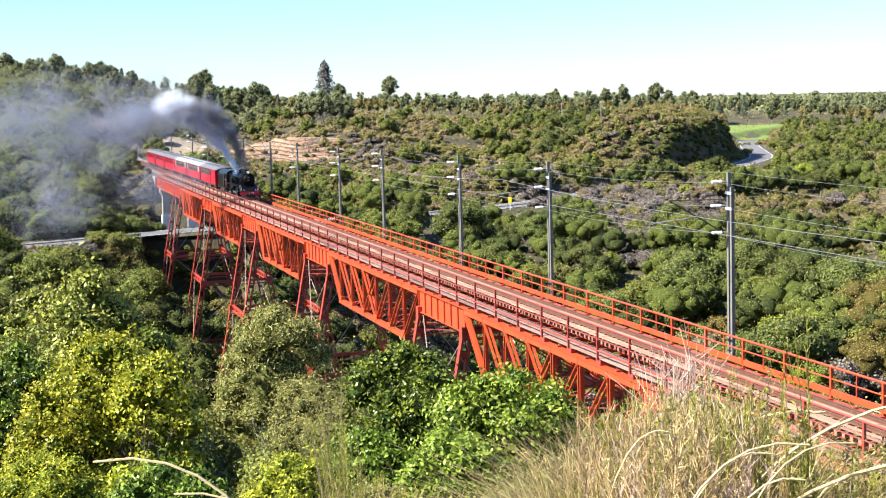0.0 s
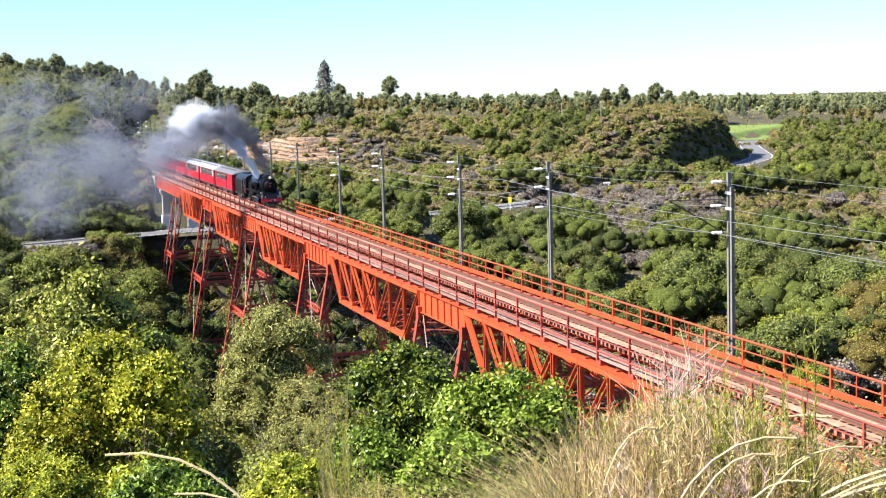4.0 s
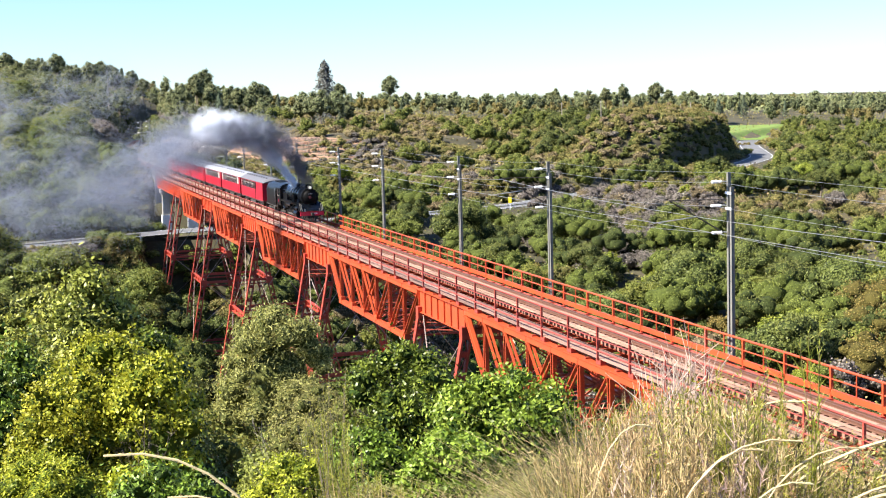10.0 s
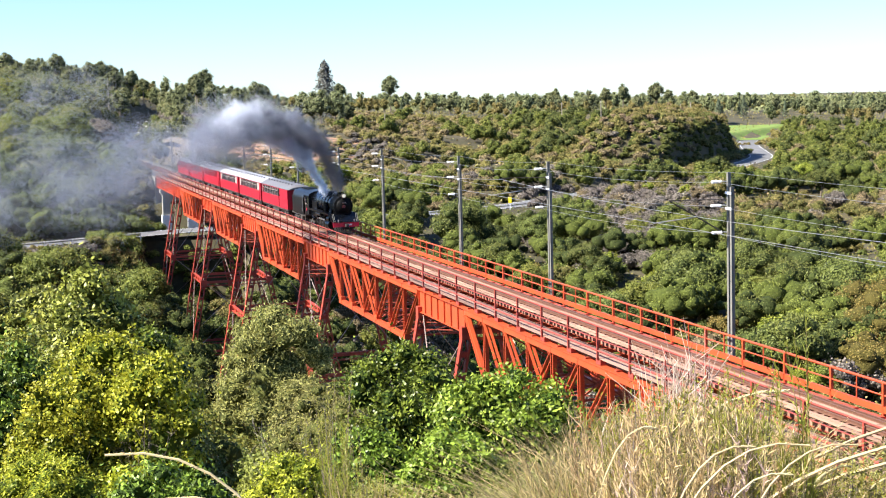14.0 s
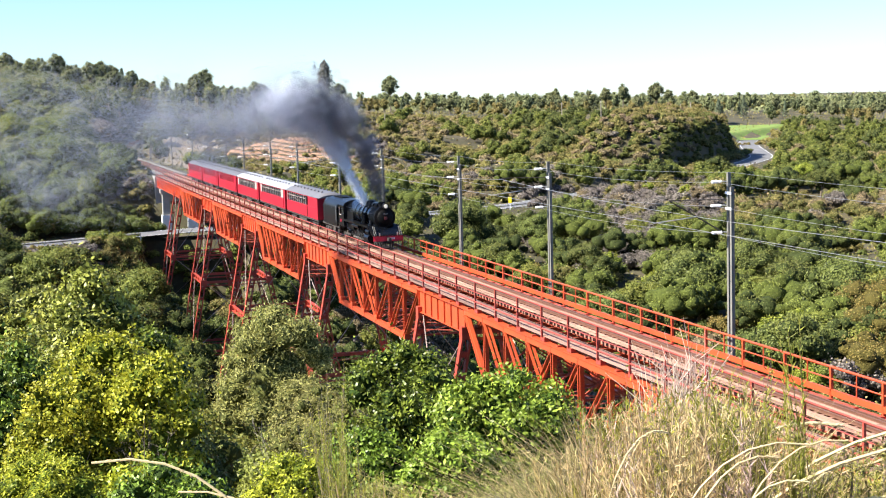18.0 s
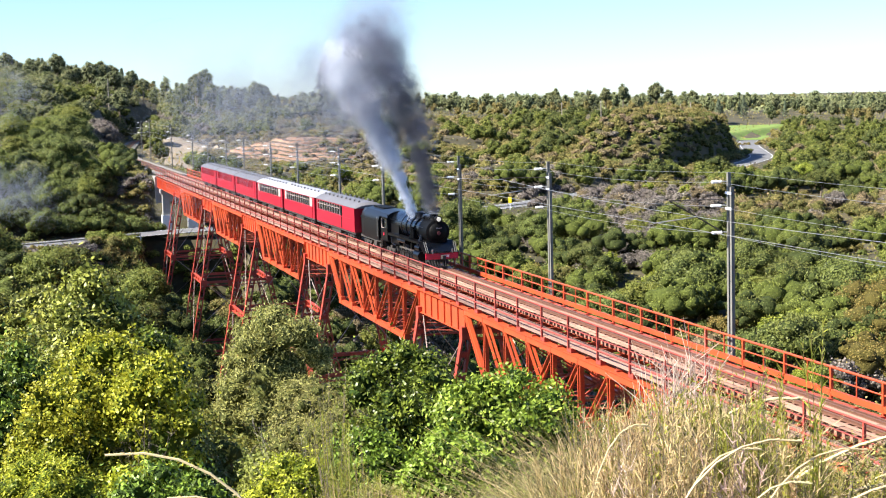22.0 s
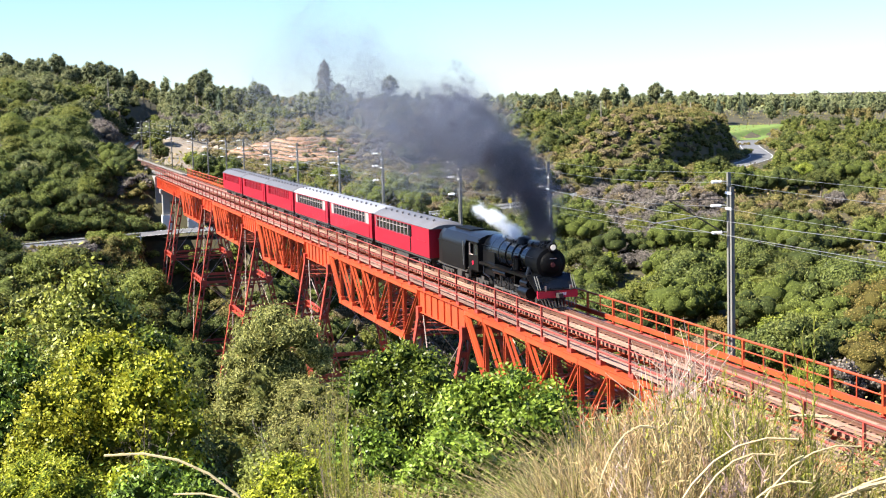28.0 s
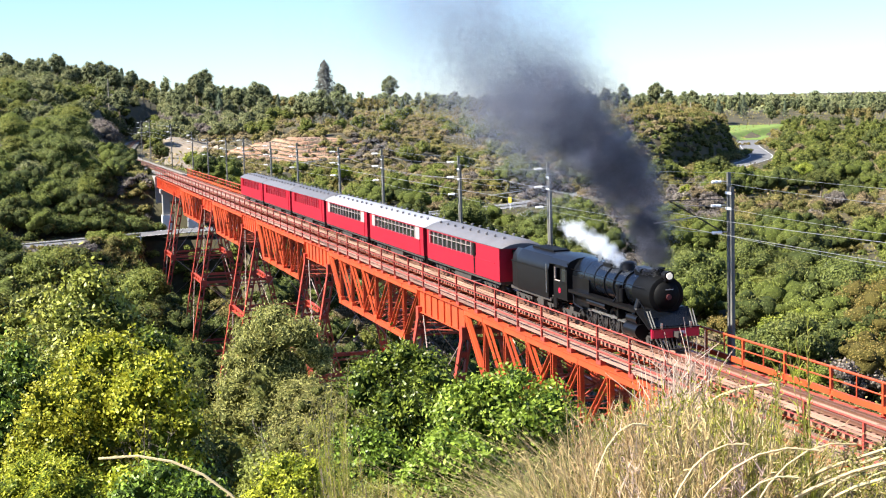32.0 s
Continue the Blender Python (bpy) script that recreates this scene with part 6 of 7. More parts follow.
shrub("broadleaf_shrub", YG, NEAR_LIME, 77, 95, 24, 8.0, 1.2, 8500, 0.078, 20, fill=0.6)
shrub("broadleaf_shrub", YG, NEAR_LIME, 70, 262, 24, 8.35, 1.15, 8500, 0.078, 20, fill=0.6)
shrub("broadleaf_shrub", YG, NEAR_LIME, 78, 215, 20, 7.3, 0.95, 5000, 0.075, 18, fill=0.6)
shrub("broadleaf_shrub", "yellow-green small-leaved shrub in full sun", NEAR_LIME, 62, 50, 18, 8.1, 0.95, 9000, 0.05, 18, fill=0.6)
shrub("broadleaf_shrub", SG, NEAR_SAGE, 63, 150, 42, 7.95, 2.1, 9500, 0.15, 22)
shrub("broadleaf_shrub", SG, NEAR_SAGE, 86, 60, 44, 7.3, 1.9, 7500, 0.15, 20)
shrub("broadleaf_shrub", SG, NEAR_DARK, 71, -15, 38, 6.6, 2.0, 6500, 0.14, 18)
shrub("broadleaf_shrub", SG, NEAR_DARK, 87, 250, 47, 5.6, 1.9, 6500, 0.14, 18)
shrub("broadleaf_shrub", "dark green glossy low shrub", NEAR_DARK, 64, 265, 15, 8.72, 0.85, 6500, 0.06)
shrub("broadleaf_shrub", "dark green glossy low shrub", NEAR_DARK, 79, 160, 14.5, 8.35, 0.5, 3000, 0.06)
shrub("fine_leaved_bush", "khaki fine-leaved bushy tree", NEAR_KHAKI, 65, 480, 34, 7.75, 1.65, 20000, 0.085, 24, 0.35, 0.6, base=0.3)
shrub("fine_leaved_bush", "khaki fine-leaved bushy tree", NEAR_KHAKI, 80, 525, 29, 6.9, 0.95, 8000, 0.07, 18, 0.35, 0.7)
shrub("broadleaf_shrub", "glossy dark green shrub with dense leaves", NEAR_DARK, 66, 700, 21, 8.85, 1.2, 10500, 0.07, 22)
shrub("broadleaf_shrub", "glossy dark green shrub with dense leaves", NEAR_DARK, 76, 640, 19, 8.0, 0.85, 6000, 0.07, 18)
shrub("broadleaf_shrub", "glossy dark green shrub with dense leaves", NEAR_DARK, 85, 720, 25, 8.0, 1.0, 6000, 0.08, 20)
shrub("broadleaf_shrub", "fresh green shrub with large rounded leaves", NEAR_GREEN, 67, 890, 18, 8.95, 1.1, 13000, 0.068, 24)
shrub("broadleaf_shrub", "fresh green shrub with large rounded leaves", NEAR_GREEN, 72, 800, 16, 8.6, 0.75, 7500, 0.064, 20)
shrub("broadleaf_shrub", "bright lime-green low shrub", NEAR_LIME, 68, 500, 14, 8.95, 0.62, 6000, 0.045)
shrub("broadleaf_shrub", "bright lime-green low shrub", NEAR_LIME, 81, 1545, 6.0, 10.66, 0.3, 3600, 0.022)
shrub("broadleaf_shrub", "bright lime-green low shrub", NEAR_GREEN, 84, 1400, 5.6, 10.6, 0.22, 2600, 0.02)
shrub("fine_leaved_bush", "khaki feathery bush on the slope", NEAR_KHAKI, 69, 560, 22, 8.1, 0.95, 8000, 0.05, 16, 0.3, 0.8)
shrub("fine_leaved_bush", "khaki feathery bush on the slope", NEAR_KHAKI, 73, 650, 14, 8.6, 0.5, 4500, 0.04, 14, 0.3, 0.8)
shrub("fine_leaved_bush", "olive feathery bush on the slope", NEAR_KHAKI, 75, 1040, 11, 9.4, 0.5, 4500, 0.035, 14, 0.3, 0.8)
shrub("fine_leaved_bush", "olive feathery bush on the slope", NEAR_KHAKI, 74, 950, 12, 9.1, 0.55, 4500, 0.035, 14, 0.3, 0.8)
shrub("fine_leaved_bush", "olive feathery bush on the slope", NEAR_KHAKI, 82, 1470, 8, 9.95, 0.45, 4500, 0.03, 14, 0.3, 0.8)

# ---- grass in front of the camera ----
GRASS_DRY = leafy("dry_grass", (0.20, 0.15, 0.065), (0.46, 0.365, 0.18), 0.2, 0.6, 0.55)
GRASS_PINK = leafy("bleached_pinkish_twigs", (0.42, 0.31, 0.23), (0.60, 0.48, 0.38), 0.2, 0.7, 0.3)
GRASS_TAN = leafy("tan_grass_plume", (0.30, 0.215, 0.09), (0.66, 0.52, 0.26), 0.25, 0.6, 0.4)
GRASS_STRAW = leafy("straw_yellow_stalk", (0.66, 0.56, 0.27), (0.78, 0.68, 0.38), 0.25, 0.5, 0.15)
GRASS_GREEN = leafy("green_grass", (0.07, 0.08, 0.016), (0.23, 0.205, 0.05), 0.2, 0.6, 0.55)


def blade(g, rng, x, y, h, w, lean, head):
    pts, k = [], 4
    dx, dy = math.cos(head), math.sin(head)
    for i in range(k):
        t = i / (k - 1)
        o = lean * t * t * h
        pts.append(((x + dx * o), (y + dy * o), h * (t - 0.28 * lean * t * t)))
    b = len(g.v)
    for i, (a, c, z) in enumerate(pts):
        ww = w * (1 - 0.85 * i / (k - 1)) / 2
        g.v.extend([(a - dy * ww, c + dx * ww, z), (a + dy * ww, c - dx * ww, z)])
    for i in range(k - 1):
        g.f.append((b + 2 * i, b + 2 * i + 1, b + 2 * i + 3, b + 2 * i + 2))


def tuft_mesh(seed, material, count, h, w, r):
    rng = random.Random(seed)
    g = Geo()
    for _ in range(count):
        a, d = rng.uniform(0, 6.28), r * math.sqrt(rng.random())
        blade(g, rng, d * math.cos(a), d * math.sin(a), h * rng.uniform(0.55, 1.1), w * rng.uniform(0.6, 1.3), rng.uniform(0.1, 0.7) if rng.random() < 0.6 else rng.uniform(0.7, 1.7), rng.gauss(0, 1.6))
    return g.mesh("grass_tuft", material)


TUFTS = [tuft_mesh(81, GRASS_DRY, 120, 0.95, 0.009, 0.24), tuft_mesh(82, GRASS_GREEN, 120, 0.9, 0.011, 0.22), tuft_mesh(83, GRASS_TAN, 90, 0.95, 0.007, 0.22), tuft_mesh(84, GRASS_GREEN, 110, 0.9, 0.010, 0.24)]
SWAY = []
rt = random.Random(4)
CREST = ((470, 1000), (560, 850), (620, 800), (700, 850), (780, 890), (860, 850), (940, 790), (1000, 760), (1040, 735), (1090, 700), (1150, 668), (1230, 665), (1320, 695), (1390, 755), (1450, 810), (1568, 835), (1650, 840))
for i in range(230):
    n = rt.uniform(4.6, 8.6)
    px = rt.uniform(960, 1640) if i < 60 else rt.uniform(560, 1020) if i < 120 else rt.uniform(1030, 1420) if i < 190 else rt.uniform(1040, 1340)
    if i >= 190:
        n = rt.uniform(6.4, 8.8)
    if 60 <= i < 120:
        n = rt.uniform(7.2, 12.5)
    x, y = plan_px(px, n)
    crest = float(np.interp(px, [c[0] for c in CREST], [c[1] for c in CREST])) + abs(rt.gauss(0, 80)) - (15 if i < 190 else 30)
    tall = EYE[2] - (crest - (197 - 0.027 * px)) / 2600 * n - gz(x, y)
    if tall < 0.25:
        continue
    k = (1 if rt.random() < 0.5 else 3) if rt.random() < (0.3 if px < 1080 else 0.38 if px < 1380 else 0.6) else (0 if rt.random() < 0.65 else 2)
    o = solo("grass_tuft", TUFTS[k], None, ("tuft of green grass" if k % 2 else "tuft of bleached grass" if k == 2 else "tuft of long dry grass") + " swaying in the wind", "grass", "grass by the camera")
    o.matrix_world = pose(x, y, gz(x, y) - 0.05, 0, 0, rt.uniform(0, 360))
    o.scale = (min(tall, 1.1) * 1.0, min(tall, 1.1), min(tall, 1.6))
    SWAY.append((o, o.matrix_world.copy(), rt.uniform(0, 6.28), rt.uniform(1.5, 3.5)))


for px, n, crest in ((1275, 6.2, 660), (1340, 5.4, 690), (1250, 6.0, 650)):
    x, y = plan_px(px, n)
    tall = EYE[2] - (crest - (197 - 0.027 * px)) / 2600 * n - gz(x, y)
    o = solo("grass_tuft", TUFTS[3 if px % 4 else 1], None, "tall olive-green weed swaying in the wind", "grass", "grass by the camera")
    o.matrix_world = pose(x, y, gz(x, y) - 0.05, 0, 0, 73)
    o.scale = (0.3, 0.3, tall * 1.1)
    SWAY.append((o, o.matrix_world.copy(), rt.uniform(0, 6.28), rt.uniform(2, 3.5)))


def stalk(seed, h, reach, r=0.006):
    """A long arching flower stalk with a drooping, feathered tip."""
    q = random.Random(seed)
    g = Geo()
    pts = [(reach * (t ** 2.2), 0.04 * math.sin(3 * t + seed), h * (t - 0.38 * t ** 3)) for t in [i / 12 for i in range(13)]]
    g.tube(pts, [r * (1 - 0.4 * i / 12) for i in range(13)], 5)
    for i in range(60):
        t = q.uniform(0.62, 1.0)
        p = Vector((reach * (t ** 2.2), 0.04 * math.sin(3 * t + seed), h * (t - 0.38 * t ** 3)))
        g.tube([p, p + Vector((q.uniform(0.0, 0.018), q.uniform(-0.006, 0.006), q.uniform(-0.009, 0.004)))], [0.003, 0.001], 3, False)
    return g.mesh("grass_stalk", GRASS_STRAW)


STALKS = [stalk(91, 1.0, 0.75, 0.006), stalk(92, 1.15, 0.45, 0.0055), stalk(93, 0.85, 1.0, 0.0062), stalk(94, 0.95, 0.35, 0.006), stalk(95, 2.2, 0.85, 0.0075), stalk(96, 2.65, 0.75, 0.007), stalk(97, 2.3, 0.5, 0.0065), stalk(98, 3.0, 0.42, 0.006)]
for px, n, turn, k, s_ in ((905, 5.2, 50, 0, 1), (990, 4.6, 62, 2, 1), (1120, 5.0, 70, 0, 1.3), (1150, 4.5, 75, 2, 1.25), (1330, 5.0, 100, 1, 1), (1385, 4.6, 60, 2, 1), (1250, 6.2, 240, 3, 1.3), (860, 6.5, 110, 3, 1),
                           (560, 5.4, 253, 4, 1.0), (590, 5.8, 246, 4, 0.85), (690, 6.4, 80, 1, 1), (1040, 5.8, 95, 3, 1.4), (1500, 5.2, 95, 3, 0.9), (1190, 4.7, 66, 0, 1.25), (1080, 4.6, 78, 2, 1.2), (1240, 4.4, 85, 2, 1.1),
                           (1060, 5.4, 60, 2, 1.5), (1290, 4.8, 72, 0, 1.25), (1130, 6.0, 68, 1, 1.6), (1210, 5.6, 80, 2, 1.6), (1170, 4.9, 70, 0, 1.6), (1100, 5.1, 74, 2, 1.7), (1330, 4.6, 70, 2, 1.3), (1250, 5.2, 64, 0, 1.5),
                           (1100, 4.3, 73, 5, 0.72), (1130, 4.4, 78, 6, 0.78), (1205, 4.2, 70, 6, 0.7), (1000, 4.5, 74, 7, 0.68), (1250, 4.3, 82, 5, 0.62), (1010, 4.3, 85, 6, 0.7)):
    x, y = plan_px(px, n)
    o = solo("grass_stalk", STALKS[k], None, "long straw-yellow arching grass stalk bending in the wind", "grass stalk", "grass by the camera", smooth=0)
    o.matrix_world = pose(x, y, gz(x, y) - 0.03, 0, 0, turn)
    o.scale = (s_, s_, s_)
    SWAY.append((o, o.matrix_world.copy(), rt.uniform(0, 6.28), rt.uniform(4, 8) if k < 4 else rt.uniform(1.2, 2.4)))


def twiggy(seed, h, r, count, material):
    """A leafless bush: many thin forking twigs."""
    q = random.Random(seed)
    g = Geo()
    for _ in range(count):
        a, sp = q.uniform(0, 6.28), q.uniform(0.15, 1.0) * r
        hh = h * q.uniform(0.5, 1.0)
        p = [Vector((0.08 * r * math.cos(a), 0.08 * r * math.sin(a), 0))]
        for i in (1, 2, 3):
            p.append(Vector((sp * math.cos(a) * (i / 3) ** 1.3 + q.gauss(0, 0.03 * r), sp * math.sin(a) * (i / 3) ** 1.3 + q.gauss(0, 0.03 * r), hh * i / 3)))
        g.tube(p, [0.0034 * h, 0.0024 * h, 0.0016 * h, 0.0008 * h], 4, False)
        for _ in range(7):
            i = q.choice((1, 2))
            b = p[i].lerp(p[i + 1], q.random())
            g.tube([b, b + Vector((q.gauss(0, 0.05 * h), q.gauss(0, 0.05 * h), abs(q.gauss(0.07 * h, 0.04 * h))))], [0.002 * h, 0.0008 * h], 3, False)
    return g.mesh("dead_shrub", material)


for px, n, h, r, m, c in ((1180, 6.6, 1.32, 0.17, GRASS_PINK, 110), (1212, 7.0, 1.36, 0.17, GRASS_PINK, 100), (1090, 7.4, 1.05, 0.25, GRASS_PINK, 70), (1300, 6.2, 1.0, 0.25, GRASS_DRY, 60), (630, 9.5, 0.45, 0.3, DEADWOOD, 18), (690, 10, 0.4, 0.3, DEADWOOD, 16),
                          (475, 31, 2.2, 0.8, DEADWOOD, 14), (340, 18.5, 1.0, 0.4, DEADWOOD, 12), (130, 18, 0.9, 0.4, DEADWOOD, 12), (540, 18, 1.3, 0.4, DEADWOOD, 9), (235, 23.2, 2.3, 0.6, BARK, 14)):
    x, y = plan_px(px, n)
    o = solo("dead_shrub", twiggy(int(px), h, r, c, m), None, "leafless shrub of thin bleached twigs", "shrub", "shrubs below the camera")
    o.matrix_world = pose(x, y, gz(x, y) - 0.05)

# a few green clumps that lean into the view beside the stalks
for px, n, h, r in ((1400, 5.4, 0.8, 0.16), (1500, 5.2, 0.7, 0.3), (1560, 5.6, 0.7, 0.3), (1300, 5.0, 0.7, 0.3)):
    x, y = plan_px(px, n)
    z0 = gz(x, y)
    rng = np.random.default_rng(px)
    T = thing("feathery_shrub", "slender feathery green shrub by the camera", "shrub", "shrubs below the camera", at=pose(x, y, z0 - 0.05))
    part("stem", Geo().tube([(0, 0, 0), (0.02, 0.01, h * 0.6), (0.05, 0.0, h)], [0.012, 0.008, 0.003], 5), BARK, T)
    t = rng.uniform(0.3, 1.0, 700)
    a = rng.uniform(0, 6.28, 700)
    rr = r * (1.15 - t) * np.sqrt(rng.random(700))
    part("foliage", cards("foliage", GRASS_GREEN, np.stack([rr * np.cos(a) + 0.05 * t, rr * np.sin(a), h * t], 1), np.stack([np.cos(a), np.sin(a), 0.6 + 0 * a], 1), 0.035, rng, 0.16), GRASS_GREEN, T)


BROOM = leafy("broom_green", (0.14, 0.155, 0.022), (0.36, 0.36, 0.055), 0.35, 0.5, 0.4, 6.0)


def broom_model(seed, stems, r):
    """An upright broom-like shrub a metre tall: thin whippy stems set with tiny leaves."""
    rng = np.random.default_rng(seed)
    T = thing("broom_shrub", "upright olive-green broom shrub with tiny leaves", "shrub", "shrubs below the camera")
    g, P, D = Geo(), [], []
    for _ in range(stems):
        a, sp, hh = rng.uniform(0, 6.28), r * math.sqrt(rng.random()), rng.uniform(0.55, 1.0)
        pts = [Vector((sp * math.cos(a) * (0.25 + 0.75 * t) + rng.normal(0, 0.008), sp * math.sin(a) * (0.25 + 0.75 * t) + rng.normal(0, 0.008), hh * t)) for t in (0, 0.25, 0.5, 0.75, 1.0)]
        g.tube(pts, [0.004, 0.003, 0.0022, 0.0016, 0.0008], 4, False)
        for _ in range(90):
            t = rng.uniform(0.8, 4)
            i = min(3, int(t))
            P.append(pts[i].lerp(pts[i + 1], t - i) + Vector(rng.normal(0, 0.011, 3)))
            D.append((rng.normal(), rng.normal(), 0.5))
    part("stem", g, BARK, T)
    part("foliage", cards("foliage", BROOM, np.array(P), np.array(D), 0.019, rng, 0.26, 0.1, 0.4), BROOM, T)
    return T


def feather_model(seed, stems, r, material, label, long=0.055):
    """A clump of upright stems a metre tall, each a soft plume of fine bristles."""
    rng = np.random.default_rng(seed)
    T = thing("feathery_grass", label, "grass", "grass by the camera")
    g, P, Q, W = Geo(), [], [], []
    for _ in range(stems):
        a, sp, hh = rng.uniform(0, 6.28), r * math.sqrt(rng.random()), rng.uniform(0.5, 1.0)
        bend = rng.uniform(0.2, 1.0)
        pts = np.array([(sp * math.cos(a) * (0.3 + bend * t * t) + rng.normal(0, 0.006), sp * math.sin(a) * (0.3 + bend * t * t) + rng.normal(0, 0.006), hh * t) for t in (0, 0.25, 0.5, 0.75, 1.0)])
        g.tube([tuple(p) for p in pts], [0.0032, 0.0026, 0.002, 0.0015, 0.0008], 4, False)
        k = 85
        t = rng.uniform(0.25, 1.0, k) ** 0.8 * 3.999
        i = t.astype(int)
        p = pts[i] + (pts[i + 1] - pts[i]) * (t - i)[:, None]
        d = (pts[i + 1] - pts[i])
        d = d / np.linalg.norm(d, axis=1)[:, None] * 0.8 + rng.normal(0, 0.42, (k, 3))
        q = p + d * long * rng.uniform(0.4, 1.2, k)[:, None]
        w = np.cross(d, rng.normal(0, 1, (k, 3)))
        w *= 0.0022 / (np.linalg.norm(w, axis=1)[:, None] + 1e-9)
        P.append(p), Q.append(q), W.append(w)
    P, Q, W = np.concatenate(P), np.concatenate(Q), np.concatenate(W)
    v = np.stack([P - W, P + W, Q], 1).reshape(-1, 3)
    part("stem", g, GRASS_DRY, T)
    part("plume", tri_mesh("plume", [(v, np.arange(len(v)).reshape(-1, 3), material)]), material, T)
    return T


_brooms = [broom_model(301, 26, 0.2), broom_model(302, 18, 0.13), broom_model(303, 34, 0.27)]
_brooms += [feather_model(311, 22, 0.2, GRASS_TAN, "clump of feathery tan grass swaying in the wind"), feather_model(312, 16, 0.14, GRASS_PINK, "clump of bleached feathery grass swaying in the wind"),
            feather_model(313, 24, 0.22, BROOM, "clump of feathery yellow-green grass swaying in the wind"), feather_model(314, 9, 0.05, BROOM, "tall slender green weed swaying in the wind", 0.04)]
rb = random.Random(12)
_spots = [(rb.uniform(1060, 1440), rb.uniform(4.9, 6.6), None, rb.choice((0, 2, 5))) for _ in range(24)] + [(rb.uniform(1360, 1600), rb.uniform(5.0, 7.0), None, rb.choice((2, 5))) for _ in range(14)]
_spots += [(rb.uniform(1000, 1420), rb.uniform(4.8, 7.2), None, rb.choice((3, 3, 3, 4, 5))) for _ in range(66)] + [(rb.uniform(1330, 1590), rb.uniform(4.6, 6.4), None, 3) for _ in range(14)] + [(rb.uniform(600, 760), rb.uniform(8, 11), None, rb.choice((3, 5, 5))) for _ in range(8)]
_spots += [(1312, 5.2, 585, 6), (1330, 5.4, 640, 1), (1412, 4.8, 600, 6), (1446, 4.9, 500, 6), (1290, 5.3, 655, 1), (1250, 5.0, 680, 1), (1180, 5.1, 690, 1), (1345, 4.7, 640, 6)]
_spots += [(575, 13.5, 640, 0), (548, 14.5, 690, 0), (600, 12.5, 730, 5), (640, 10.5, 760, 0)]
for px, n, crest, k in _spots:
    x, y = plan_px(px, n)
    if crest is None:
        crest = float(np.interp(px, [c[0] for c in CREST], [c[1] for c in CREST])) + abs(rb.gauss(0, 60)) - 5
    tall = EYE[2] - (crest - (197 - 0.027 * px)) / 2600 * n - gz(x, y)
    if tall > 0.3:
        stand = pose(x, y, gz(x, y) - 0.05, 0, rb.uniform(-4, 8), rb.uniform(0, 360))
        o = copy_thing(_brooms[k], stand)
        o.scale = (1, 1, tall + 0.05)
        SWAY.append((o, stand, rb.uniform(0, 6.28), rb.uniform(0.8, 1.8)))
for _t in _brooms:
    away(_t)

# ---- along the roads and over the plateau ----
def drape(name, n0, n1, px0, px1, lift_, material, label, category, tilt=None):
    """A patch that follows the ground."""
    g = Geo()
    ns, ps = np.linspace(n0, n1, 30), np.linspace(px0, px1, 30)
    for n in ns:
        x, y = to_xy(n, (ps - 784) / 2600 * n)
        g.v.extend(zip(x, y, ground(x, y) + lift_ if tilt is None else np.full(30, tilt[0] + (tilt[1] - tilt[0]) * (n - n0) / (n1 - n0))))
    for i in range(29):
        for j in range(29):
            g.f.append((i * 30 + j, i * 30 + j + 1, i * 30 + 31 + j, i * 30 + 30 + j))
    return solo(name, g, material, label, category, kind="structure", smooth=180)


drape("paddock", 642, 755, 1279, 1390, 0.35, GRASSY, "bright green grass paddock on the plateau", "paddock")
drape("gravel_yard", 322, 440, 296, 392, 0.3, YARD, "pale gravel beside the railway line", "gravel")


def guard_rail(i0, i1, side, label):
    """A steel barrier on posts along a stretch of the road."""
    G = thing("guard_rail", label, "guard rail")
    pts = []
    for i in range(i0, i1):
        d = (ROAD_LINE[i + 1] - ROAD_LINE[i - 1]).normalized()
        pts.append(ROAD_LINE[i] + Vector((-d.y, d.x, 0)) * side)
    for p in pts:
        part("post", Geo().box(p.x - 0.07, p.x + 0.07, p.y - 0.07, p.y + 0.07, ROAD_Z - 0.6, ROAD_Z + 0.7), STEEL, G)
    for a, b in zip(pts, pts[1:]):
        part("barrier_beam", Geo().beam((a.x, a.y, ROAD_Z + 0.55), (b.x, b.y, ROAD_Z + 0.55), 0.06, 0.17), MAST, G)


def road_index(n, px):
    x, y = plan_px(px, n)
    return min(range(1, len(ROAD_LINE) - 1), key=lambda i: (ROAD_LINE[i] - Vector((x, y, 0))).length)


_a, _b, _c, _d, _e, _f = road_index(229, -60), road_index(245, 290), road_index(277, 745), road_index(305, 975), road_index(521, 1335), road_index(640, 1390)
_near_side = 4.6 if (to_ne(*(ROAD_LINE[_a] + Vector((-(ROAD_LINE[_a + 1] - ROAD_LINE[_a]).y, (ROAD_LINE[_a + 1] - ROAD_LINE[_a]).x, 0)).normalized() * 4.6)[:2])[0] < to_ne(*ROAD_LINE[_a][:2])[0]) else -4.6
guard_rail(_a, _b, _near_side, "galvanised guard rail along the highway below the hill")
guard_rail(_c, _d, _near_side, "galvanised guard rail along the highway among the bush")
guard_rail(_e, _f, -_near_side, "pale guard rail round the far bend of the highway")
solo("edge_line", ribbon(ROAD_LINE, 3.45, 3.6, ROAD_Z + 0.012), ROADPAINT, "white painted line along the road's edge", "road marking", kind="structure")
solo("edge_line", ribbon(ROAD_LINE, -3.6, -3.45, ROAD_Z + 0.012), ROADPAINT, "white painted line along the road's edge", "road marking", kind="structure")

x, y = plan_px(905, 283)
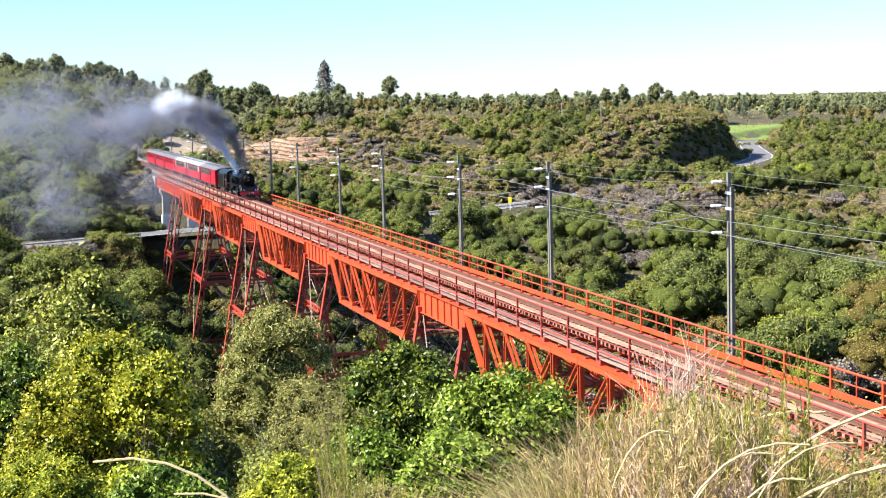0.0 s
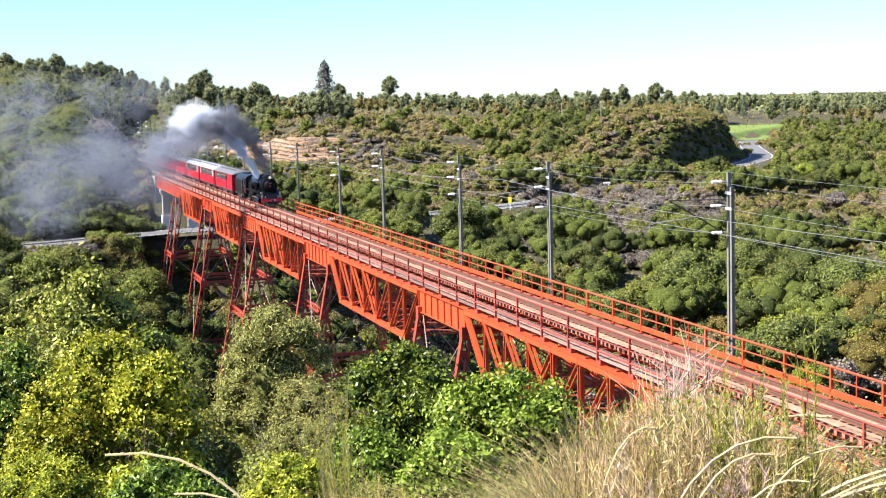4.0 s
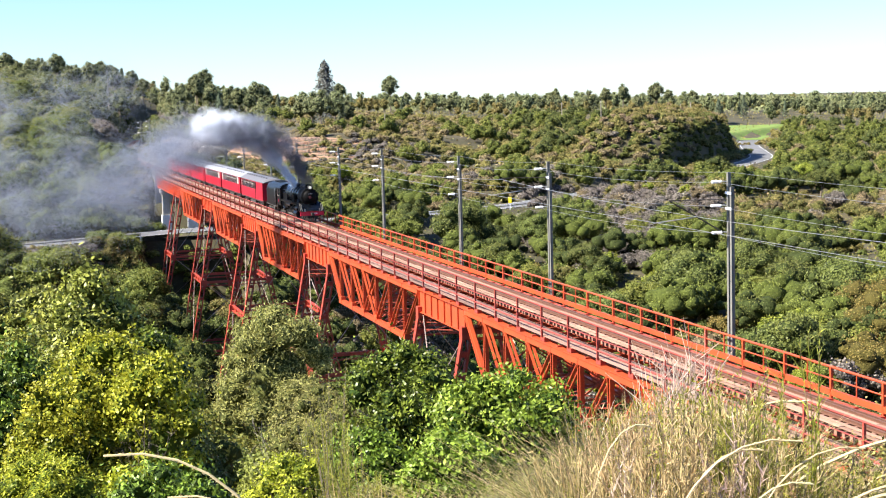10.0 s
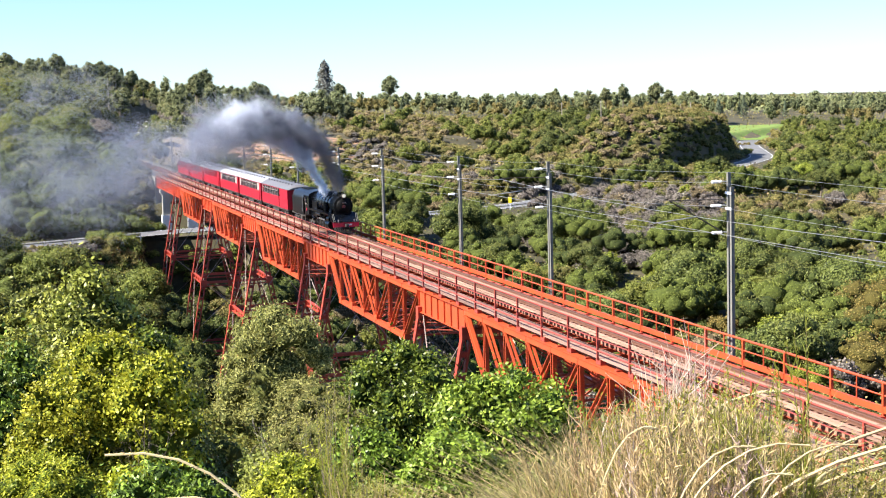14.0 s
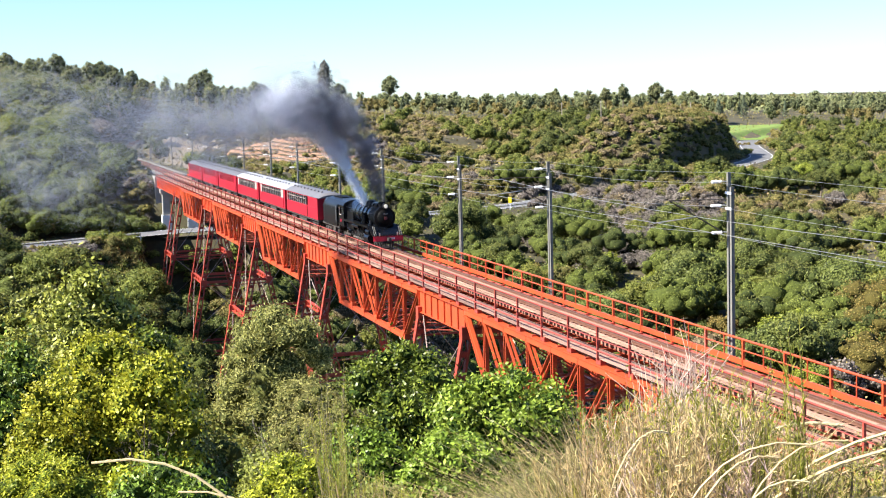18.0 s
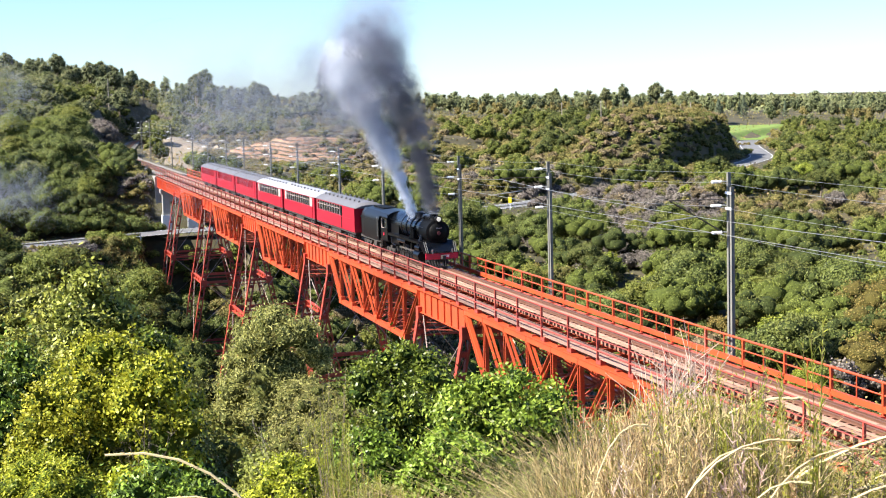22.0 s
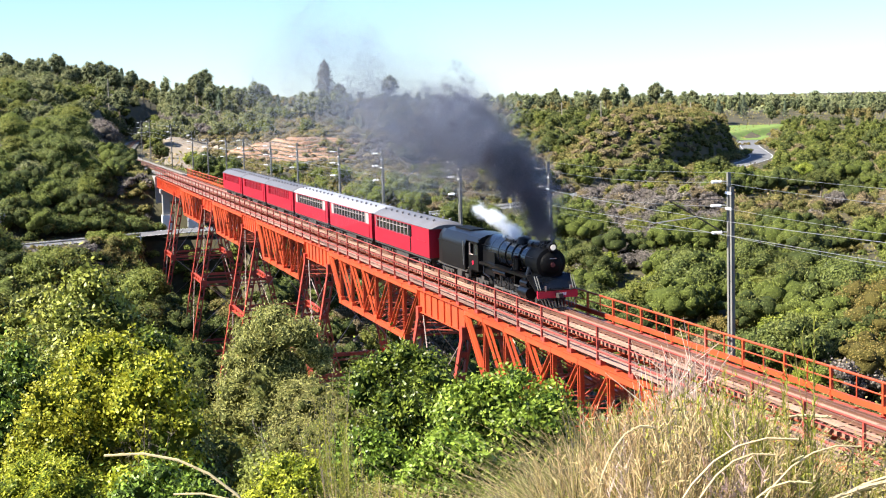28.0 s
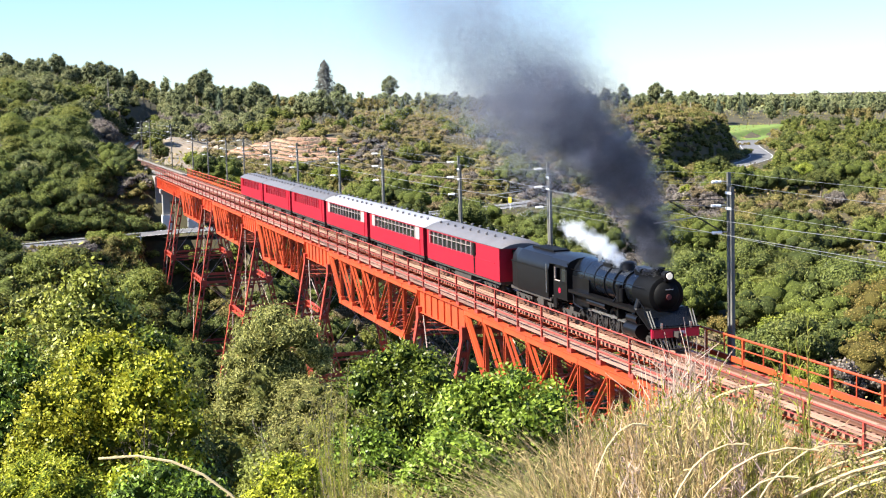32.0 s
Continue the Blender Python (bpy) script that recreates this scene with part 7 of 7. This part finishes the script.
sign = thing("road_sign", "yellow warning sign on a white post", "road sign", at=pose(x, y, ROAD_Z, 0, 0, -16.6))
part("sign_post", Geo().box(-0.07, 0.07, -0.07, 0.07, -1.5, 1.6), WHITE, sign)
part("sign_plate", Geo().box(0.08, 0.14, -0.32, 0.32, 1.2, 2.35), YELLOW, sign)


def power_pole(px, n, top, arms):
    x, y = plan_px(px, n)
    z = gz(x, y)
    P = thing("power_pole", "bleached wooden power pole standing over the scrub", "pole", "poles on the plateau", at=pose(x, y, z, 0, 0, 75))
    part("pole_shaft", Geo().tube([(0, 0, -0.5), (0, 0, top - z)], [0.2, 0.13], 8), DEADWOOD, P)
    for k in range(arms):
        part("crossarm", Geo().box(-0.08, 0.08, -1.3, 1.3, top - z - 0.5 - 0.9 * k, top - z - 0.36 - 0.9 * k), DEADWOOD, P)


for px, n, ytop, arms in ((688, 430, 201, 1), (1000, 560, 181, 1), (1069, 620, 178, 1), (1209, 560, 184, 2), (1227, 540, 181, 0), (203, 560, 140, 0)):
    power_pole(px, n, EYE[2] - (ytop - (197 - 0.027 * px)) / 2600 * n, arms)

for _t in MID + NEARER + SCRUB + LIME + FAR + PINES:
    away(_t)
# ---- smoke and steam ----
def smoke_material(name, grey, tint=(1, 1, 1)):
    """Smoke specks: light passes through as much as it bounces."""
    m = bpy.data.materials.new(name)
    m.use_nodes = True
    N, L = m.node_tree.nodes, m.node_tree.links
    d, t, ms = N.new("ShaderNodeBsdfDiffuse"), N.new("ShaderNodeBsdfTranslucent"), N.new("ShaderNodeMixShader")
    c = tuple(grey * k for k in tint) + (1,)
    d.inputs[0].default_value = t.inputs[0].default_value = c
    ms.inputs[0].default_value = 0.5
    L.new(d.outputs[0], ms.inputs[1]), L.new(t.outputs[0], ms.inputs[2])
    L.new(ms.outputs[0], N["Material Output"].inputs[0])
    return m


SMOKE_DARK = smoke_material("coal_smoke", 0.20, (0.93, 0.97, 1.15))
SMOKE_GREY = smoke_material("grey_smoke", 0.42, (0.89, 0.96, 1.17))
SMOKE_THIN = smoke_material("thin_haze_smoke", 0.36, (0.88, 0.97, 1.18))
STEAM = smoke_material("white_steam", 0.92, (0.96, 0.99, 1.04))


def puff_mesh(name, material, seed, r, speck, depth):
    """A rigid puff: a lumpy cloud of tiny specks that thins outwards; depth is how much it hides at its middle."""
    rng = np.random.default_rng(seed)
    count = int(depth * 7.3 * r * r / (speck * speck))
    k = 9
    lobes = rng.normal(0, 0.36 * r, (k, 3))
    wide = rng.uniform(0.14, 0.36, k) * r
    pick = rng.integers(0, k, count)
    p = lobes[pick] + rng.normal(0, 1, (count, 3)) * wide[pick][:, None]
    # curl the cloud a little, so that it frays
    p += 0.12 * r * np.sin(p[:, [1, 2, 0]] * (5.0 / r) + seed) + 0.06 * r * np.sin(p[:, [2, 0, 1]] * (11.0 / r) + 2 * seed)
    d = np.linalg.norm(p, axis=1)
    p *= np.minimum(1, 1.35 * r / np.maximum(d, 1e-6))[:, None]
    a, b = rng.normal(0, 1, (2, count, 3))
    a /= np.linalg.norm(a, axis=1)[:, None]
    b -= a * (a * b).sum(1)[:, None]
    b /= np.linalg.norm(b, axis=1)[:, None]
    v = np.stack([p + a * speck * 0.58, p - a * speck * 0.29 + b * speck * 0.5, p - a * speck * 0.29 - b * speck * 0.5], 1).reshape(-1, 3)
    me = bpy.data.meshes.new(name)
    me.vertices.add(3 * count)
    me.vertices.foreach_set("co", v.ravel())
    me.loops.add(3 * count)
    me.loops.foreach_set("vertex_index", np.arange(3 * count, dtype=np.int32))
    me.polygons.add(count)
    me.polygons.foreach_set("loop_start", np.arange(0, 3 * count, 3, dtype=np.int32))
    me.materials.append(material)
    me.update(calc_edges=True)
    return me


JET = [puff_mesh("smoke_puff", SMOKE_GREY if i == 2 else SMOKE_DARK, 100 + i, 0.5, 0.018, 0.32) for i in range(4)]
CLOUD = {(kind, i): [puff_mesh("smoke_puff", m, 140 + 10 * i + j, r, sp, dp * f) for j in range(3)]
         for kind, m, f in (("dark", SMOKE_DARK, 1.0), ("grey", SMOKE_GREY, 0.9), ("thin", SMOKE_THIN, 0.55)) for i, (r, sp, dp) in enumerate(((0.7, 0.018, 0.75), (1.5, 0.019, 0.5), (2.6, 0.017, 0.3), (4.2, 0.016, 0.17)))}
# the plume's middle line, sideways and upward from the chimney's top, at six stages, for several moments
PLUME = {0: ((0, 0), (-1.5, 4.2), (-5.0, 8.4), (-11.3, 7.0), (-22.5, 6.5), (-33, 6.0)),
         6: ((0, 0), (-1.6, 4.2), (-5.0, 6.6), (-10.0, 2.4), (-16.0, 0.6), (-24, -1.5)),
         11: ((0, 0), (-1.3, 3.2), (-5.4, 6.2), (-12.5, 4.6), (-19, 1.2), (-26, -3.5)),
         17: ((0, 0), (-1.3, 4.6), (-3.8, 7.6), (-8.6, 6.9), (-17.5, 6.3), (-26.5, 4.6)),
         21: ((0, 0), (-0.7, 5.2), (-1.9, 10.5), (-3.6, 14.2), (-7.5, 8.0), (-17, 7.0)),
         25: ((0, 0), (-1.6, 3.6), (-4.6, 7.0), (-5.6, 11.8), (-9.5, 8.2), (-18, 7.2)),
         28: ((0, 0), (-0.4, 2.4), (-1.9, 5.0), (-4.2, 6.6), (-8.0, 7.8), (-14, 9.2)),
         30: ((0, 0), (-0.3, 3.2), (-1.5, 6.2), (-3.8, 8.2), (-7.6, 9.6), (-12, 12)),
         32: ((0, 0), (-0.4, 2.6), (-1.9, 5.5), (-4.6, 8.0), (-6.8, 10.6), (-11, 13.5))}
STAGE = (0.0, 0.2, 0.4, 0.6, 0.8, 1.0)
GIRTH = (0.2, 0.62, 1.25, 1.95, 3.0, 4.6)


def plume_at(t, s):
    """Sideways and upward offset of the plume's stage s at t seconds."""
    ts = sorted(PLUME)
    t = min(max(t, ts[0]), ts[-1])
    i = min(len(ts) - 2, max(0, int(np.searchsorted(ts, t, "right")) - 1))
    f = (t - ts[i]) / (ts[i + 1] - ts[i])
    f = f * f * (3 - 2 * f)
    out = []
    for k in (0, 1):
        a, b = [np.interp(min(s, 1.0), STAGE, [p[k] for p in PLUME[q]]) for q in (ts[i], ts[i + 1])]
        out.append(float(a * (1 - f) + b * f))
    if s > 1:
        out[0] -= (s - 1) * 22
    return out


rs = random.Random(9)
HANGING, JETS, HAZE, VAPOUR = [], [], [], []
STEAMS = [[puff_mesh("steam_puff", STEAM, 170 + 5 * i + j, r, 0.02, dp) for j in range(3)] for i, (r, dp) in enumerate(((0.42, 0.9), (0.85, 0.8), (1.5, 0.5)))]


def rnd():
    v = Vector((rs.gauss(0, 1), rs.gauss(0, 1), rs.gauss(0, 1)))
    return v * min(1.0, 1.5 / max(v.length, 0.01))


def turn_of():
    return pose(0, 0, 0, rs.uniform(0, 360), rs.uniform(0, 360), rs.uniform(0, 360))


def smoke_thing(mesh, white=False):
    return solo("steam_puff" if white else "smoke_puff", mesh, None, "white steam drifting from the locomotive" if white else "grey coal smoke drifting from the locomotive's chimney",
                "steam" if white else "smoke", "smoke and steam")


for i in range(96):
    s = 0.04 + 0.96 * ((i + rs.random()) / 96) ** 1.25
    size = 0 if s < 0.22 else 1 if s < 0.5 else 2 if s < 0.8 else 3
    kind = "dark" if s < 0.22 or (s < 0.5 and rs.random() < 0.35) else "grey" if s < 0.75 else "thin"
    HANGING.append((smoke_thing(rs.choice(CLOUD[kind, size])), s, rnd(), rs.uniform(0, 6.28), turn_of()))
b = -6.0
while b < 32:
    JETS.append((smoke_thing(rs.choice(JET)), b, rnd(), turn_of()))
    b += 0.3
for i in range(110):
    s = (i + rs.random()) / 110
    VAPOUR.append((smoke_thing(rs.choice(STEAMS[0 if s < 0.35 else 1 if s < 0.7 else 2]), True), s, rnd(), rs.uniform(0, 6.28), turn_of()))
for i in range(50):
    HAZE.append((smoke_thing(rs.choice(CLOUD["thin" if i % 3 else "grey", 3])), rs.uniform(-10, 330), rs.uniform(150, 400), rs.uniform(190, 250), rnd(), turn_of()))


def hanging_at(s, r, ph, t):
    y, z = plume_at(t, s + 0.03 * math.sin(t * 0.5 + ph))
    w = float(np.interp(s, STAGE, GIRTH)) * 0.55
    sway = Vector((0, 0.25 * math.sin(t * 0.9 + ph), 0.25 * math.cos(t * 0.7 + ph * 2))) * w
    return Vector((front_x(t) - 2.45 - 3 * s, y, 3.75 + z)) + r * w + sway


def vapour_at(s, r, ph, t):
    """Steam: a column that rises on the smoke's lee side at first, later a thin trail over the tender."""
    f = float(smoothstep(25.2, 27.6, t)) if s < 0.24 else 0.0
    late = float(smoothstep(25.5, 29.5, t)) - f
    s2 = min(1.0, max(0.0, s + 0.04 * math.sin(t * 0.8 + ph)))
    y, z = plume_at(t, 0.46 * s2 + 0.2 * max(0.0, late))
    y, z = (1 - f) * (y - (0.5 + 2.8 * s2) * (1 - max(0.0, late))) - f * (0.3 + 3 * s2), (1 - f) * z + f * (0.3 + 1.5 * math.sin(4 * s2))
    w = 0.12 + (0.9 + 2.5 * max(0.0, late)) * s2
    z += 19 * max(0.0, late)
    return Vector((front_x(t) - 6.4 + (2.2 - 22 * f) * s2 - 8 * max(0.0, late), y, 3.5 + z + 0.4 * s2 * (1 - f))) + r * w * 0.5 + Vector((0, 0.1 * math.sin(t + ph), 0.1 * math.cos(0.8 * t + ph))) * s2


def jet_at(birth, r, t):
    age = t - birth
    if age <= 0:
        return Vector((front_x(t) - 2.45, 0, 2.55))
    s = 0.09 * age + 0.02 * age * age
    s = min(s, 0.42 + 0.16 * abs(r.x))
    y, z = plume_at(t, s)
    w = 0.1 + 0.5 * min(4.0, float(np.interp(min(s, 1), STAGE, GIRTH)))
    return Vector((front_x(t) - 2.45 - 3 * min(s, 2), y, 3.7 + z)) + r * w


# ---- all that moves ----
def motions():
    times = [i * 2.0 for i in range(17)]
    walk(loco, [(t, pose(front_x(t), 0, 0)) for t in times])
    for i, c in enumerate(coaches):
        walk(c, [(t, pose(front_x(t) - 22.25 - i * COACH_PITCH, 0, 0)) for t in times])
    for o, x, r in TURNING:
        step = 0.25 if r > 0.6 else 0.16
        k = int(32 / step)
        rows = []
        for i in range(k + 1):
            t = 32.0 * i / k
            rows.append((t, pose(x, 0, r, 0, math.degrees((front_x(t) - front_x(0)) / r) % 360, 0)))
        walk(o, rows)
    for o, x in RODS:
        rows = []
        for i in range(161):
            t = 0.2 * i
            a = (front_x(t) - front_x(0)) / DRIVER_R
            rows.append((t, pose(x + 0.3 * math.cos(a), 0, DRIVER_R - 0.3 * math.sin(a))))
        walk(o, rows)
    seconds = [i * 1.0 for i in range(33)]
    for o, s, r, ph, q in HANGING:
        walk(o, [(t, Matrix.Translation(hanging_at(s, r, ph, t)) @ q @ pose(0, 0, 0, 0, 0, 11 * t)) for t in seconds])
    for o, s, r, ph, q in VAPOUR:
        walk(o, [(t, Matrix.Translation(vapour_at(s, r, ph, t)) @ q @ pose(0, 0, 0, 0, 0, 14 * t)) for t in seconds])
    for o, birth, r, q in JETS:
        ts = {0.0, 32.0} | {round(birth + a, 2) for a in (-0.03, 0.15, 0.4, 0.8, 1.3, 2, 3, 4, 5.5, 7, 9, 12, 16, 20, 25, 30) if 0 < birth + a < 32}
        ts |= {i * 2.0 for i in range(17) if i * 2.0 < birth}
        walk(o, [(t, Matrix.Translation(jet_at(birth, r, t)) @ q @ pose(0, 0, 0, 0, 0, 12 * max(0, t - birth))) for t in sorted(ts)])
    for o, px, py, n, r, q in HAZE:
        x, y = plan_px(px, n)
        z = EYE[2] - (py - (197 - 0.027 * px)) / 2600 * n
        away_x, away_y = -RGT[0], -RGT[1]
        rows = []
        for t in [i * 2.0 for i in range(17)]:
            d = 0.35 * t + 0.03 * t * t
            rows.append((t, Matrix.Translation((x + away_x * d, y + away_y * d, z + 0.12 * t * r.x)) @ q @ pose(0, 0, 0, 0, 0, 4 * t)))
        walk(o, rows)
    # the van comes down the road from the plateau and passes under the viaduct
    line = ROAD_LINE[::-1]
    dist = [0.0]
    for a, b in zip(line, line[1:]):
        dist.append(dist[-1] + (b - a).length)
    def on_road(d):
        i = max(0, min(len(line) - 2, int(np.searchsorted(dist, d)) - 1))
        t = (d - dist[i]) / (dist[i + 1] - dist[i])
        p, h = line[i].lerp(line[i + 1], t), line[i + 1] - line[i]
        s = Vector((h.y, -h.x, 0)).normalized() * -1.8
        return pose(p.x + s.x, p.y + s.y, ROAD_Z + 0.01, 0, 0, math.degrees(math.atan2(h.y, h.x)))
    mark = min(range(len(line)), key=lambda i: (line[i] - Vector((*to_xy(289, 10.7), 0))).length)
    rows = []
    for i in range(65):
        t = i * 0.5
        rows.append((t, on_road(min(max(dist[mark] + (t - 7.0) * VAN_SPEED, 0.5), dist[-1] - 0.5))))
    walk(road_van, rows)
    for o, m, ph, amp in SWAY:
        rows = []
        for i in range(54):
            t = min(32.0, i * 0.61)
            a = amp * (math.sin(t * 2.1 + ph) + 0.5 * math.sin(t * 3.7 + ph * 2))
            rows.append((t, Matrix.Translation(m.translation) @ pose(0, 0, 0, a * 0.6, -a, 0) @ m.to_3x3().normalized().to_4x4()))
        walk(o, rows)


VAN_SPEED = 15.6
motions()
